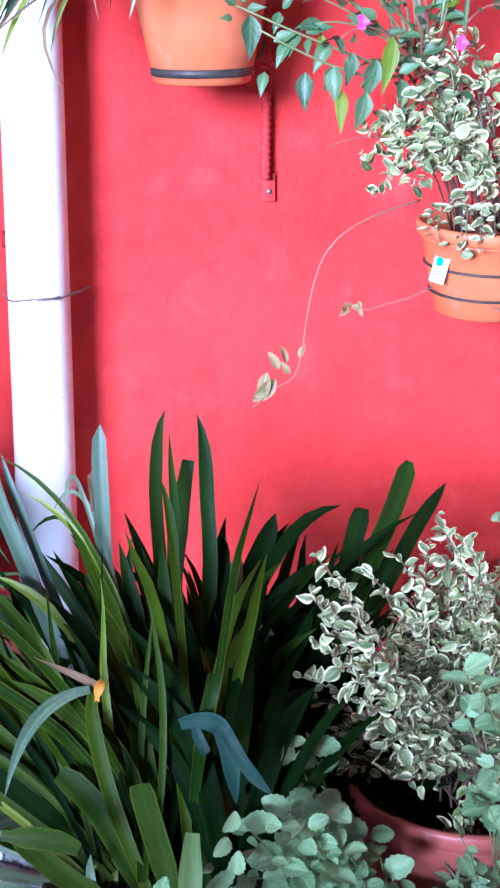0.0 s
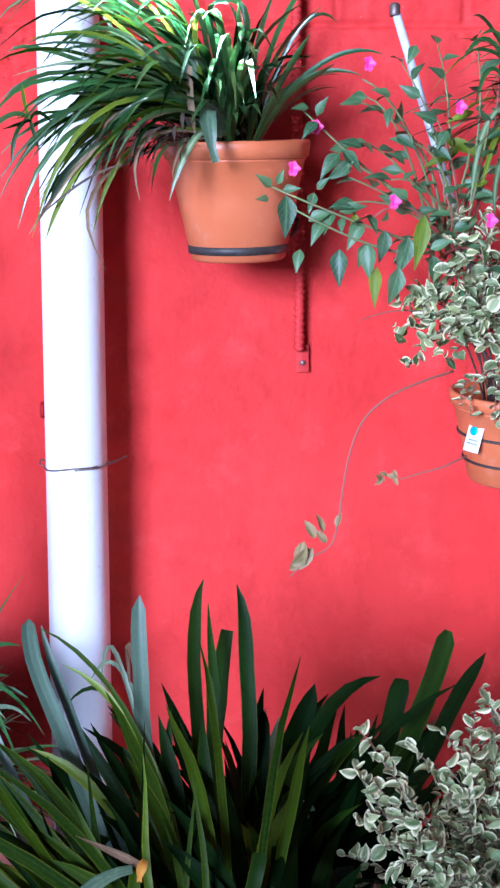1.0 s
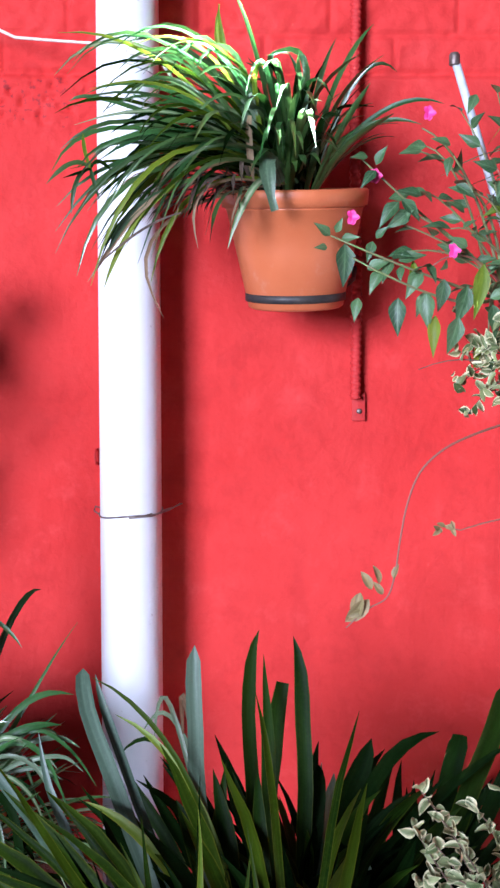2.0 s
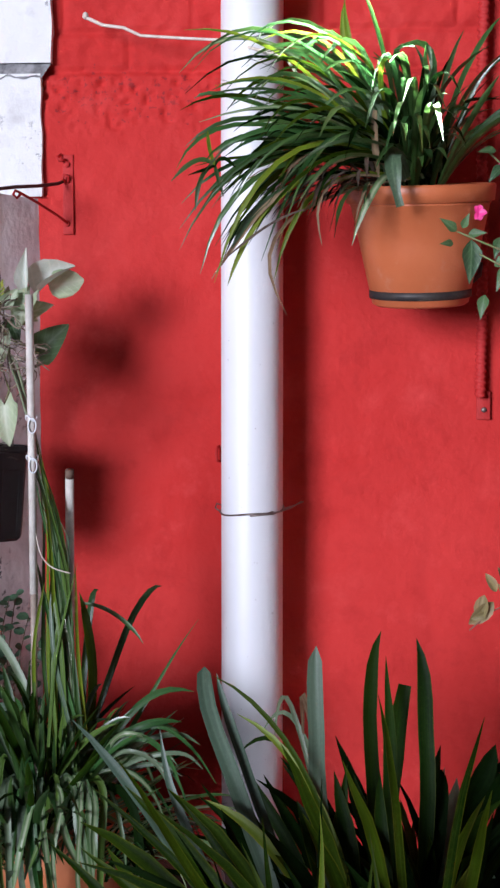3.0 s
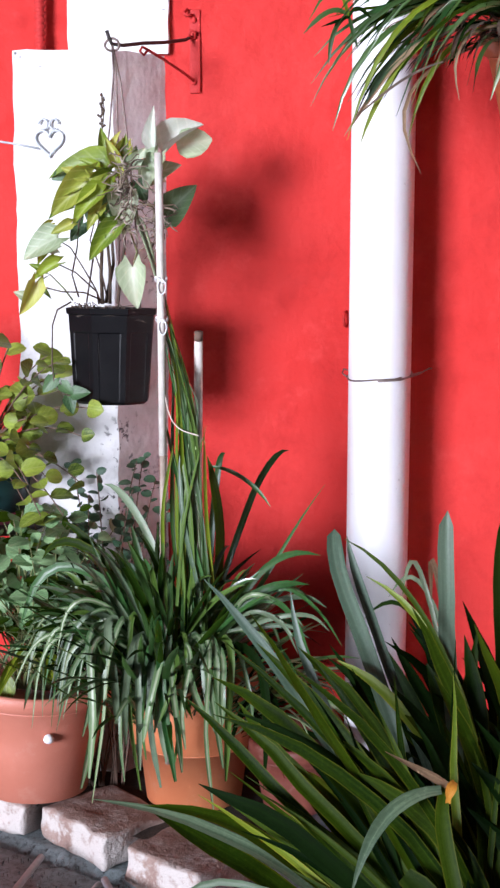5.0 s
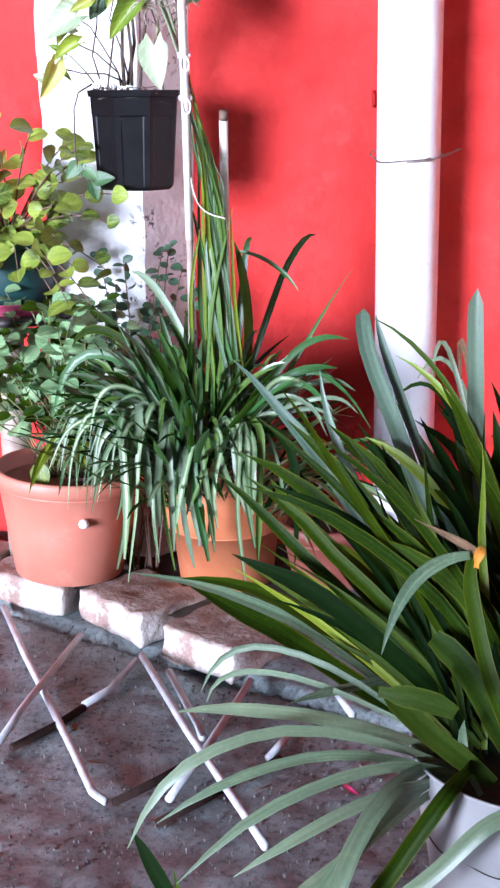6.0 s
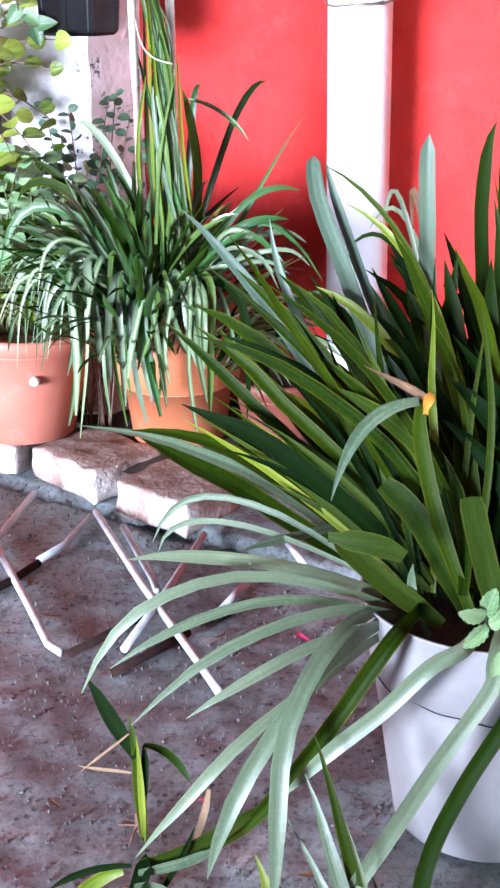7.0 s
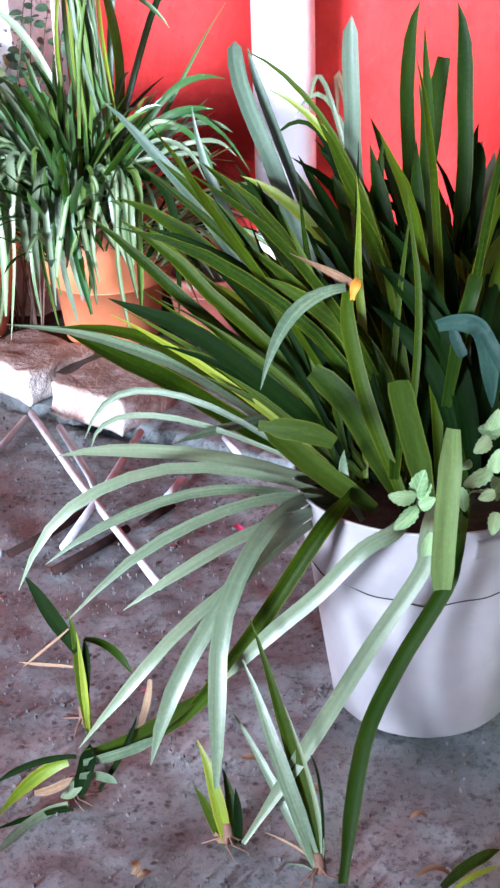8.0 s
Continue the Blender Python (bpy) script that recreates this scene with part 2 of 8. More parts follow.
def m_leaf(name, dark, light, rough=0.4, edge=None, edge_at=0.72, stripe=None, trans=0.26, spec=0.5, veins=None, tip=None, rim=None):
    """A leaf: tone by object, streaks along it, a pale margin or middle stripe, side veins or a withered tip where it has them."""
    k = Nodes(name)
    u, v = k.uv()
    r = k.random()
    c = k.mix(r, dark, light)
    wob = k.noise(38, 4)
    at = k.n("ShaderNodeCombineXYZ", X=k.math('MULTIPLY_ADD', r, 40.0, k.math('MULTIPLY', u, 4.0)), Y=k.math('MULTIPLY', v, 1.6), Z=k.math('MULTIPLY', r, 17.0)).outputs[0]
    streak = k.noise(1.0, 4, 0.65, at)
    high = tuple(min(1, x * 2.0) for x in light)
    c = k.mix(k.math('MULTIPLY', k.ramp(streak, (0.45, 0.0), (0.75, 1.0)), 0.4), c, high)
    c = k.mix(k.math('MULTIPLY', k.ramp(streak, (0.28, 1.0), (0.44, 0.0)), 0.3), c, tuple(x * 0.5 for x in dark))
    side = k.math('ABSOLUTE', k.math('MULTIPLY_ADD', u, 2.0, -1.0))
    if edge:
        rim_at = k.math('MAXIMUM', side, k.math('MULTIPLY_ADD', v, 2.6, -1.75))
        at = k.math('ADD', rim_at, k.math('MULTIPLY_ADD', k.noise(120, 3, 0.6), 1.1, -0.55))
        at = k.math('ADD', at, k.math('MULTIPLY_ADD', k.math('FRACT', k.math('MULTIPLY', r, 37.0)), 0.5, -0.28))
        c = k.mix(k.ramp(at, (edge_at - 0.14, 0.0), (edge_at + 0.16, 1.0)), c, edge)
    if stripe:
        c = k.mix(k.math('MULTIPLY', k.ramp(k.math('ADD', side, k.math('MULTIPLY_ADD', wob, 0.5, -0.25)), (0.05, 1.0), (0.6, 0.0)), k.math('MULTIPLY_ADD', r, 0.5, 0.2)), c, stripe)
    if veins:
        ph = k.math('SUBTRACT', k.math('MULTIPLY', v, 34.0), k.math('MULTIPLY', side, 13.0))
        line = k.ramp(k.math('SINE', ph), (0.72, 0.0), (0.98, 1.0))
        mid = k.ramp(side, (0.03, 1.0), (0.10, 0.0))
        c = k.mix(k.math('MULTIPLY', k.math('MAXIMUM', k.math('MULTIPLY', line, 0.6), mid), 0.5), c, veins)
    if rim:
        c = k.mix(k.math('MULTIPLY', k.ramp(k.math('ADD', side, k.math('MULTIPLY_ADD', wob, 0.3, -0.15)), (0.84, 0.0), (0.95, 1.0)), 0.7), c, rim)
    if tip:
        c = k.mix(k.math('MULTIPLY', k.ramp(k.math('MULTIPLY_ADD', wob, 0.10, v), (1.0, 0.0), (1.035, 1.0)), k.ramp(r, (0.5, 0.0), (0.6, 0.8))), c, tip)
    c = k.mix(k.math('MULTIPLY', k.ramp(k.noise(210, 3, 0.7), (0.5, 0.0), (0.7, 1.0)), 0.16), c, high)
    n = k.bump(streak, 0.15, 0.001, k.bump(wob, 0.2, 0.003))
    return k.done(c, k.math('MULTIPLY_ADD', streak, 0.3, rough - 0.15), n, 0.0, spec, trans)


M_STRAP = m_leaf("strap_leaf_green", (0.007, 0.022, 0.001), (0.038, 0.068, 0.002), 0.5, spec=0.08, trans=0.36, rim=(0.11, 0.12, 0.007), tip=(0.45, 0.20, 0.03))
# darker copy of the green; shade on the rear clump sits in its colour
M_STRAPM = m_leaf("strap_leaf_dark_shaded_green", (0.004, 0.015, 0.0015), (0.017, 0.042, 0.0025), 0.5, spec=0.09, trans=0.34, rim=(0.05, 0.07, 0.006))
# grey-green; the sky's sheen on the drooping leaves is mixed into this pale tone
M_STRAPG = m_leaf("strap_leaf_grey_green_sheen", (0.075, 0.125, 0.07), (0.18, 0.24, 0.145), 0.4)
# near-black copy for dark leaves and, as painted shade, for the clumps' insides
M_STRAPD = m_leaf("strap_leaf_shaded_dark", (0.0015, 0.006, 0.0012), (0.006, 0.017, 0.002), 0.6, spec=0.03, tip=(0.12, 0.06, 0.02))
M_STRAPY = m_leaf("strap_leaf_yellow_green", (0.09, 0.15, 0.008), (0.15, 0.20, 0.012), 0.45, spec=0.25, rim=(0.34, 0.28, 0.03), tip=(0.55, 0.25, 0.03))
M_ORANGE = m_leaf("withering_leaf", (0.50, 0.19, 0.02), (0.62, 0.30, 0.04), 0.6, spec=0.2)
M_DRY = m_leaf("dry_leaf", (0.16, 0.10, 0.055), (0.28, 0.20, 0.12), 0.7, spec=0.2)
M_SPIDER = m_leaf("striped_leaf", (0.04, 0.095, 0.03), (0.14, 0.22, 0.09), 0.36, None, 0.7, (0.52, 0.56, 0.38))
M_SPIDERG = m_leaf("grassy_leaf", (0.014, 0.058, 0.014), (0.05, 0.13, 0.032), 0.36)
M_VARI = m_leaf("variegated_leaf", (0.06, 0.10, 0.03), (0.30, 0.34, 0.16), 0.45, (0.76, 0.71, 0.44), 0.68, spec=0.35)
M_FADED = m_leaf("faded_leaf", (0.16, 0.11, 0.04), (0.28, 0.24, 0.10), 0.55, (0.30, 0.23, 0.11), 0.66)
M_MINT = m_leaf("mint_leaf", (0.12, 0.23, 0.09), (0.26, 0.40, 0.19), 0.5, veins=(0.40, 0.50, 0.30))
M_IMPAT = m_leaf("glossy_green_leaf", (0.02, 0.06, 0.022), (0.085, 0.165, 0.06), 0.38, veins=(0.16, 0.25, 0.14))
M_SYNG = m_leaf("arrow_leaf", (0.06, 0.13, 0.008), (0.22, 0.29, 0.022), 0.34, trans=0.3, veins=(0.34, 0.42, 0.12))
# lit copy of the arrow leaf: light on it is put into the yellow
M_SYNGY = m_leaf("yellowish_lit_arrow_leaf", (0.22, 0.27, 0.03), (0.42, 0.44, 0.08), 0.36, trans=0.34, veins=(0.5, 0.52, 0.2))
M_SYNGP = m_leaf("pale_arrow_leaf", (0.22, 0.30, 0.16), (0.38, 0.46, 0.29), 0.38, None, 0.7, (0.55, 0.60, 0.42), 0.25, veins=(0.62, 0.66, 0.5), rim=(0.18, 0.26, 0.12))
# whitish leaf tone that also carries the sun's glare on the top leaf
M_SYNGW = m_leaf("whitish_sunlit_arrow_leaf", (0.46, 0.52, 0.42), (0.60, 0.64, 0.54), 0.34, trans=0.25, veins=(0.7, 0.72, 0.6))
M_HANG = m_leaf("dark_grassy_leaf", (0.008, 0.030, 0.006), (0.045, 0.095, 0.02), 0.32, spec=1.0, rim=(0.07, 0.12, 0.03), trans=0.10)
M_STRAPK = m_leaf("strap_leaf_fresh_green", (0.05, 0.10, 0.015), (0.10, 0.17, 0.03), 0.4, spec=0.3, rim=(0.16, 0.22, 0.08))
M_STRAPB = m_leaf("strap_leaf_blue_green", (0.012, 0.032, 0.024), (0.024, 0.050, 0.038), 0.55, spec=0.1, trans=0.1)
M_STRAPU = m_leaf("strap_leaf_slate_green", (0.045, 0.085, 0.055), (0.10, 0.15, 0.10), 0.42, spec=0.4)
M_STRAPT = m_leaf("strap_leaf_dull_green", (0.07, 0.12, 0.035), (0.11, 0.17, 0.05), 0.45, spec=0.3, tip=(0.25, 0.16, 0.06))
M_STRAPO = m_leaf("strap_leaf_olive", (0.012, 0.028, 0.002), (0.026, 0.046, 0.003), 0.5, spec=0.12, trans=0.15, rim=(0.06, 0.075, 0.007), tip=(0.45, 0.22, 0.03))
M_ROUND = m_leaf("yellow_green_leaf", (0.035, 0.075, 0.008), (0.30, 0.38, 0.05), 0.4, None, 0.7, None, 0.3, veins=(0.36, 0.42, 0.12))
M_SMALLD = m_leaf("small_dark_leaf", (0.02, 0.06, 0.03), (0.05, 0.10, 0.05), 0.45)


def m_vari_joined():
    k = Nodes("variegated_foliage")
    u, v = k.uv()
    c = k.mix(k.island(), (0.035, 0.065, 0.015), (0.30, 0.33, 0.13))
    side = k.math('ABSOLUTE', k.math('MULTIPLY_ADD', u, 2.0, -1.0))
    rim_at = k.math('MAXIMUM', side, k.math('MULTIPLY_ADD', v, 2.6, -1.75))
    at = k.math('ADD', rim_at, k.math('MULTIPLY_ADD', k.noise(120, 3, 0.6), 1.1, -0.55))
    at = k.math('ADD', at, k.math('MULTIPLY_ADD', k.math('FRACT', k.math('MULTIPLY', k.island(), 37.0)), 0.7, -0.42))
    c = k.mix(k.ramp(at, (0.54, 0.0), (0.86, 1.0)), c, (0.74, 0.68, 0.40))
    return k.done(c, 0.45, None, 0.0, 0.3, 0.18)


M_VARI_J = m_vari_joined()


rng = random.Random(7)


# ---------------------------------------------------------------- mesh helpers
def finish(bm, name, material, smooth=True):
    me = bpy.data.meshes.new(name)
    bm.normal_update()
    bm.to_mesh(me)
    bm.free()
    for m in (material if isinstance(material, (list, tuple)) else [material]):
        me.materials.append(m)
    if smooth:
        me.polygons.foreach_set("use_smooth", [True] * len(me.polygons))
    return me


def part(name, bm, material, parent=None, label="", smooth=True):
    ob = new(name, finish(bm, name, material, smooth))
    if parent:
        ob.parent = parent
    if label:
        ob["label"] = label
    return ob


def thing(name, at, label, category, group="", kind=""):
    ob = new(name)
    ob.empty_display_size = 0.05
    ob.location = at
    return tagged(ob, label, category, group, kind)


def lathe(profile, seg=48, facets=0):
    """A turned body from (radius, height) pairs; facets flattens its side into panels."""
    bm = bmesh.new()
    rings = []
    for r, z in profile:
        ring = []
        for i in range(seg):
            a = 2 * math.pi * i / seg
            rr = r
            if facets:
                w = (a * facets / (2 * math.pi)) % 1.0 - 0.5
                rr = r * (1 - 0.075 * (1 - min(1, abs(w) * 2.6)))
            ring.append(bm.verts.new((rr * math.cos(a), rr * math.sin(a), z)))
        rings.append(ring)
    for a, b in zip(rings, rings[1:]):
        for i in range(seg):
            j = (i + 1) % seg
            bm.faces.new((a[i], a[j], b[j], b[i]))
    bm.faces.new(list(reversed(rings[0])))
    bm.faces.new(rings[-1])
    return bm


def tube(points, radius, sides=8, close=False, taper=1.0):
    """A round bar along points."""
    bm = bmesh.new()
    pts = [Vector(p) for p in points]
    rings = []
    n = len(pts)
    ref = None
    for i, p in enumerate(pts):
        if close:
            t = (pts[(i + 1) % n] - pts[i - 1]).normalized()
        else:
            t = (pts[min(i + 1, n - 1)] - pts[max(i - 1, 0)]).normalized()
        if ref is None:
            ref = Vector((0, 0, 1)) if abs(t.z) < 0.9 else Vector((1, 0, 0))
        s = (ref - t * ref.dot(t)).normalized()
        ref = s
        q = t.cross(s)
        r = radius * (1 + (taper - 1) * i / max(1, n - 1))
        rings.append([bm.verts.new(p + (s * math.cos(a) + q * math.sin(a)) * r) for a in [2 * math.pi * k / sides for k in range(sides)]])
    pairs = list(zip(rings, rings[1:])) + ([(rings[-1], rings[0])] if close else [])
    for a, b in pairs:
        for k in range(sides):
            bm.faces.new((a[k], a[(k + 1) % sides], b[(k + 1) % sides], b[k]))
    if not close:
        bm.faces.new(list(reversed(rings[0])))
        bm.faces.new(rings[-1])
    bmesh.ops.recalc_face_normals(bm, faces=bm.faces)
    return bm


def curve3(a, m, b, n=10):
    """n + 1 points of the arc from a to b that passes m half-way."""
    a, m, b = Vector(a), Vector(m), Vector(b)
    c = m * 2 - (a + b) / 2
    return [a * (1 - t) ** 2 + c * (2 * t * (1 - t)) + b * t * t for t in [i / n for i in range(n + 1)]]


def box_bm(lo, hi, bevel=0.0, seg=2):
    bm = bmesh.new()
    bmesh.ops.create_cube(bm, size=1)
    for v in bm.verts:
        v.co = Vector([lo[i] + (v.co[i] + 0.5) * (hi[i] - lo[i]) for i in range(3)])
    if bevel:
        bmesh.ops.bevel(bm, geom=bm.edges[:], offset=bevel, segments=seg, affect='EDGES', profile=0.6)
    return bm


def blade_bm(pts, width, face=(0, -1, 0.25), fold=0.22, tip=0.3, twist=0.0, root=0.6, blunt=0.0):
    """A strap leaf along pts: keeled across, drawn in at the root, run out to a point."""
    bm = bmesh.new()
    uvl = bm.loops.layers.uv.new("UVMap")
    pts = [Vector(p) for p in pts]
    n = len(pts) - 1
    face = Vector(face).normalized()
    rows = []
    for i, p in enumerate(pts):
        s = i / n
        t = (pts[min(i + 1, n)] - pts[max(i - 1, 0)]).normalized()
        side = t.cross(face)
        if side.length < 0.2:
            side = t.cross(Vector((1, 0, 0.3)))
        side.normalize()
        if twist:
            side = (Matrix.Rotation(twist * s, 3, t) @ side).normalized()
        nor = side.cross(t).normalized()
        w = width * min(1.0, root + (1 - root) * s / 0.3)
        if s > 1 - tip:
            q = (s - (1 - tip)) / tip
            w *= max(blunt, (1 - q ** 1.7))
        w = max(w, 0.0006) / 2
        rows.append([bm.verts.new(p + side * w * k + nor * (abs(k) * fold * w)) for k in (-1, -0.5, 0, 0.5, 1)])
    for i, (a, b) in enumerate(zip(rows, rows[1:])):
        for k in range(4):
            f = bm.faces.new((a[k], a[k + 1], b[k + 1], b[k]))
            for l, (uu, vv) in zip(f.loops, ((k, i), (k + 1, i), (k + 1, i + 1), (k, i + 1))):
                l[uvl].uv = (uu / 4, vv / n)
    return bm


def blade(parent, a, m, b, width, material, name="leaf", segs=10, **kw):
    """A strap leaf of a plant, from a over m to b."""
    o = Vector(parent.location)
    pts = curve3(a, m, b, segs)
    k = Vector((rng.uniform(0, 50), rng.uniform(0, 50), rng.uniform(0, 50)))
    pts = [p + noise.noise_vector(p * 9 + k) * (max(width * 0.55, 0.005) * i / segs) for i, p in enumerate(pts)]
    return part(name, blade_bm([p - o for p in pts], width, **kw), material, parent)


def spline(pts, steps=5):
    """A smooth run of points through pts."""
    pts = [Vector(p) for p in pts]
    fine = []
    for i in range(len(pts) - 1):
        a, b, c, d = pts[max(0, i - 1)], pts[i], pts[i + 1], pts[min(len(pts) - 1, i + 2)]
        for k in range(steps):
            t = k / steps
            fine.append(0.5 * ((2 * b) + (c - a) * t + (2 * a - 5 * b + 4 * c - d) * t * t + (3 * b - a - 3 * c + d) * t ** 3))
    return fine + [pts[-1]]


def bent_leaf(parent, pts, width, material, steps=4, **kw):
    """A strap leaf that runs through pts."""
    o = Vector(parent.location)
    return part("leaf", blade_bm([p - o for p in spline(pts, steps)], width, **kw), material, parent)


def leaf_mesh(name, material, length=1.0, width=0.6, kind="oval", cup=0.25, bend=0.2):
    """A broad leaf lying along +y from its stalk, face up, to be shared by many objects."""
    bm = bmesh.new()
    uvl = bm.loops.layers.uv.new("UVMap")
    shapes = {
        "oval": [(0.0, 0.04), (0.12, 0.55), (0.3, 0.93), (0.5, 1.0), (0.7, 0.85), (0.87, 0.5), (1.0, 0.05)],
        "lance": [(0.0, 0.04), (0.12, 0.5), (0.28, 0.95), (0.42, 1.0), (0.62, 0.72), (0.82, 0.35), (1.0, 0.02)],
        "heart": [(-0.17, 0.40), (-0.10, 0.72), (0.0, 0.92), (0.12, 1.0), (0.26, 0.98), (0.42, 0.86), (0.58, 0.66), (0.74, 0.44), (0.88, 0.22), (1.0, 0.015)],
        "scallop": [(0.0, 0.15), (0.07, 0.55), (0.15, 0.60), (0.23, 0.92), (0.33, 0.84), (0.43, 1.04), (0.53, 0.90), (0.63, 0.97), (0.72, 0.76), (0.81, 0.74), (0.89, 0.46), (0.95, 0.38), (1.0, 0.08)],
        "arrow": [(-0.34, 0.30), (-0.26, 0.62), (-0.12, 0.86), (0.0, 0.97), (0.14, 1.0), (0.28, 0.95), (0.44, 0.82), (0.60, 0.66), (0.76, 0.46), (0.90, 0.23), (1.0, 0.012)],
        "curl": [(0.0, 0.10), (0.10, 0.55), (0.28, 0.92), (0.48, 1.0), (0.68, 0.88), (0.86, 0.55), (1.0, 0.10)],
        "round": [(0.0, 0.15), (0.1, 0.62), (0.3, 0.97), (0.5, 1.0), (0.7, 0.92), (0.88, 0.6), (1.0, 0.12)],
    }[kind]
    rows = []
    for y, w in shapes:
        row = []
        for k in (-1, -0.5, 0, 0.5, 1):
            x = k * w * width / 2
            if kind == "arrow" and y < 0 and k:
                x = math.copysign(width / 2 * (0.52 + (abs(k) - 0.75) * 2 * (0.14 + 0.5 * (1 + y / 0.34))), k)
            yy = y * length
            if kind in ("heart", "arrow") and y <= 0:
                yy *= 1.0 - 0.45 * (2 * abs(k) - 1) ** 2
                if k == 0:
                    yy = (0.02 + 0.1 * y) * length
            z = (0.09 * length * math.sin(5.2 * y + 2.0 * k) * abs(k) if kind == "curl" else 0.0) + cup * width * abs(k) ** 1.5 * w * 0.5 - bend * length * max(0, y) ** 2
            row.append(bm.verts.new((x, yy, z)))
        rows.append(row)
    n = len(rows) - 1
    for i, (a, b) in enumerate(zip(rows, rows[1:])):
        for k in range(4):
            f = bm.faces.new((a[k], a[k + 1], b[k + 1], b[k]))
            for l, (uu, vv) in zip(f.loops, ((k, i), (k + 1, i), (k + 1, i + 1), (k, i + 1))):
                l[uvl].uv = (0.5 + (uu / 4 - 0.5) * (1.0 if kind == "curl" else max(0.35, shapes[vv][1])), vv / n)
    return finish(bm, name, material)


def set_leaf(parent, mesh, at, way, up, size, name="leaf"):
    """One leaf of a plant: its stalk end at `at`, running along way, its face towards up."""
    y = Vector(way).normalized()
    z = Vector(up)
    z = z - y * z.dot(y)
    z = z.normalized() if z.length > 1e-4 else y.orthogonal().normalized()
    x = y.cross(z)
    ob = new(name, mesh)
    ob.parent = parent
    m = Matrix((x, y, z)).transposed().to_4x4()
    m.translation = Vector(at) - Vector(parent.location)
    ob.matrix_basis = m @ Matrix.Diagonal((size, size, size, 1))
    return ob


def joined_leaves(parent, name, items, material, kind="oval", width=0.6, cup=0.25, bend=0.2):
    """Many small leaves in one mesh: items of (at, way, up, size)."""
    src = leaf_mesh("leaf_pattern", material, 1.0, width, kind, cup, bend)
    co = np.empty(len(src.vertices) * 3)
    src.vertices.foreach_get("co", co)
    co = co.reshape(-1, 3)
    uv = np.empty(len(src.loops) * 2)
    src.uv_layers[0].data.foreach_get("uv", uv)
    polys = [tuple(p.vertices) for p in src.polygons]
    verts, faces = [], []
    o = np.array(parent.location)
    for at, way, up, size in items:
        y = Vector(way).normalized()
        z = Vector(up)
        z = z - y * z.dot(y)
        z = z.normalized() if z.length > 1e-4 else y.orthogonal().normalized()
        x = y.cross(z)
        b = len(verts) * 0 + sum(len(q) for q in verts)
        verts.append(co @ np.array((x, y, z)) * size + np.array(at) - o)
        faces += [tuple(i + b for i in p) for p in polys]
    me = bpy.data.meshes.new(name)
    me.from_pydata(np.concatenate(verts).tolist(), [], faces)
    layer = me.uv_layers.new(name="UVMap")
    layer.data.foreach_set("uv", np.tile(uv, len(items)))
    me.materials.append(material)
    me.polygons.foreach_set("use_smooth", [True] * len(me.polygons))
    bpy.data.meshes.remove(src)
    ob = new(name, me)
    ob.parent = parent
    ob["kind"] = "stuff"
    return ob


def rnd(a, b):
    return rng.uniform(a, b)


def flower_pot(name, at, r_top, r_bot, h, material, label, tilt=(0, 0), lip=0.022, soil=0.8, facets=0, group=""):
    """A tapered pot with a rolled lip, hollow, with earth in it."""
    ob = thing(name, at, label, "flower pot", group)
    ob.rotation_euler = (radians(tilt[0]), radians(tilt[1]), 0)
    e = 0.004
    body = [(r_bot * 0.92, 0), (r_bot, 0.004), (r_bot + (r_top - r_bot) * 0.5, h * 0.5), (r_top - e * 1.4, h - lip - 0.003), (r_top - e * 0.6, h - lip - 0.001)]
    ins = [(r_top - 2.4 * e, h - 0.002), (r_bot + (r_top - r_bot) * 0.6 - 2 * e, h * 0.6), (r_bot - e, h * 0.5)]
    part("body", lathe(body + [(r_top - e * 2.2, h - lip + 0.002)] + ins[1:], 56, facets), material, ob)
    part("rim", lathe([(r_top - e * 1.6, h - lip), (r_top + e * 0.5, h - lip + 0.002), (r_top + e * 1.1, h - 0.004), (r_top + e * 0.4, h), (r_top - e * 1.2, h), (r_top - e * 2.2, h - lip)], 56), material, ob)
    rs = r_bot + (r_top - r_bot) * soil - 2 * e
    bm = lathe([(rs * 0.3, h * soil - 0.02), (rs, h * soil - 0.004), (rs * 0.99, h * soil), (rs * 0.5, h * soil + 0.006), (rs * 0.1, h * soil + 0.008)], 28)
    for v in bm.verts:
        v.co.z += 0.006 * noise.noise(v.co * 60)
    part("soil", bm, M_SOIL, ob, "dark potting earth")
    return ob


# ---------------------------------------------------------------- the setting
def wall_sheet(x0, x1, z0, z1, step, y_of):
    """A wall's face as a fine sheet with its thickness behind it."""
    bm = bmesh.new()
    nx, nz = int(round((x1 - x0) / step)), int(round((z1 - z0) / step))
    rows = [[bm.verts.new((x0 + (x1 - x0) * i / nx, y_of(x0 + (x1 - x0) * i / nx, z0 + (z1 - z0) * k / nz), z0 + (z1 - z0) * k / nz)) for i in range(nx + 1)] for k in range(nz + 1)]
    for a, b in zip(rows, rows[1:]):
        for i in range(nx):
            bm.faces.new((a[i], a[i + 1], b[i + 1], b[i]))
    rim = rows[0] + [r[-1] for r in rows[1:]] + list(reversed(rows[-1][:-1])) + [r[0] for r in reversed(rows[1:-1])]
    back = [bm.verts.new((v.co.x, 0.2, v.co.z)) for v in rim]
    for i in range(len(rim)):
        j = (i + 1) % len(rim)
        bm.faces.new((rim[j], rim[i], back[i], back[j]))
    bm.faces.new(list(reversed(back)))
    bmesh.ops.recalc_face_normals(bm, faces=bm.faces)
    return bm


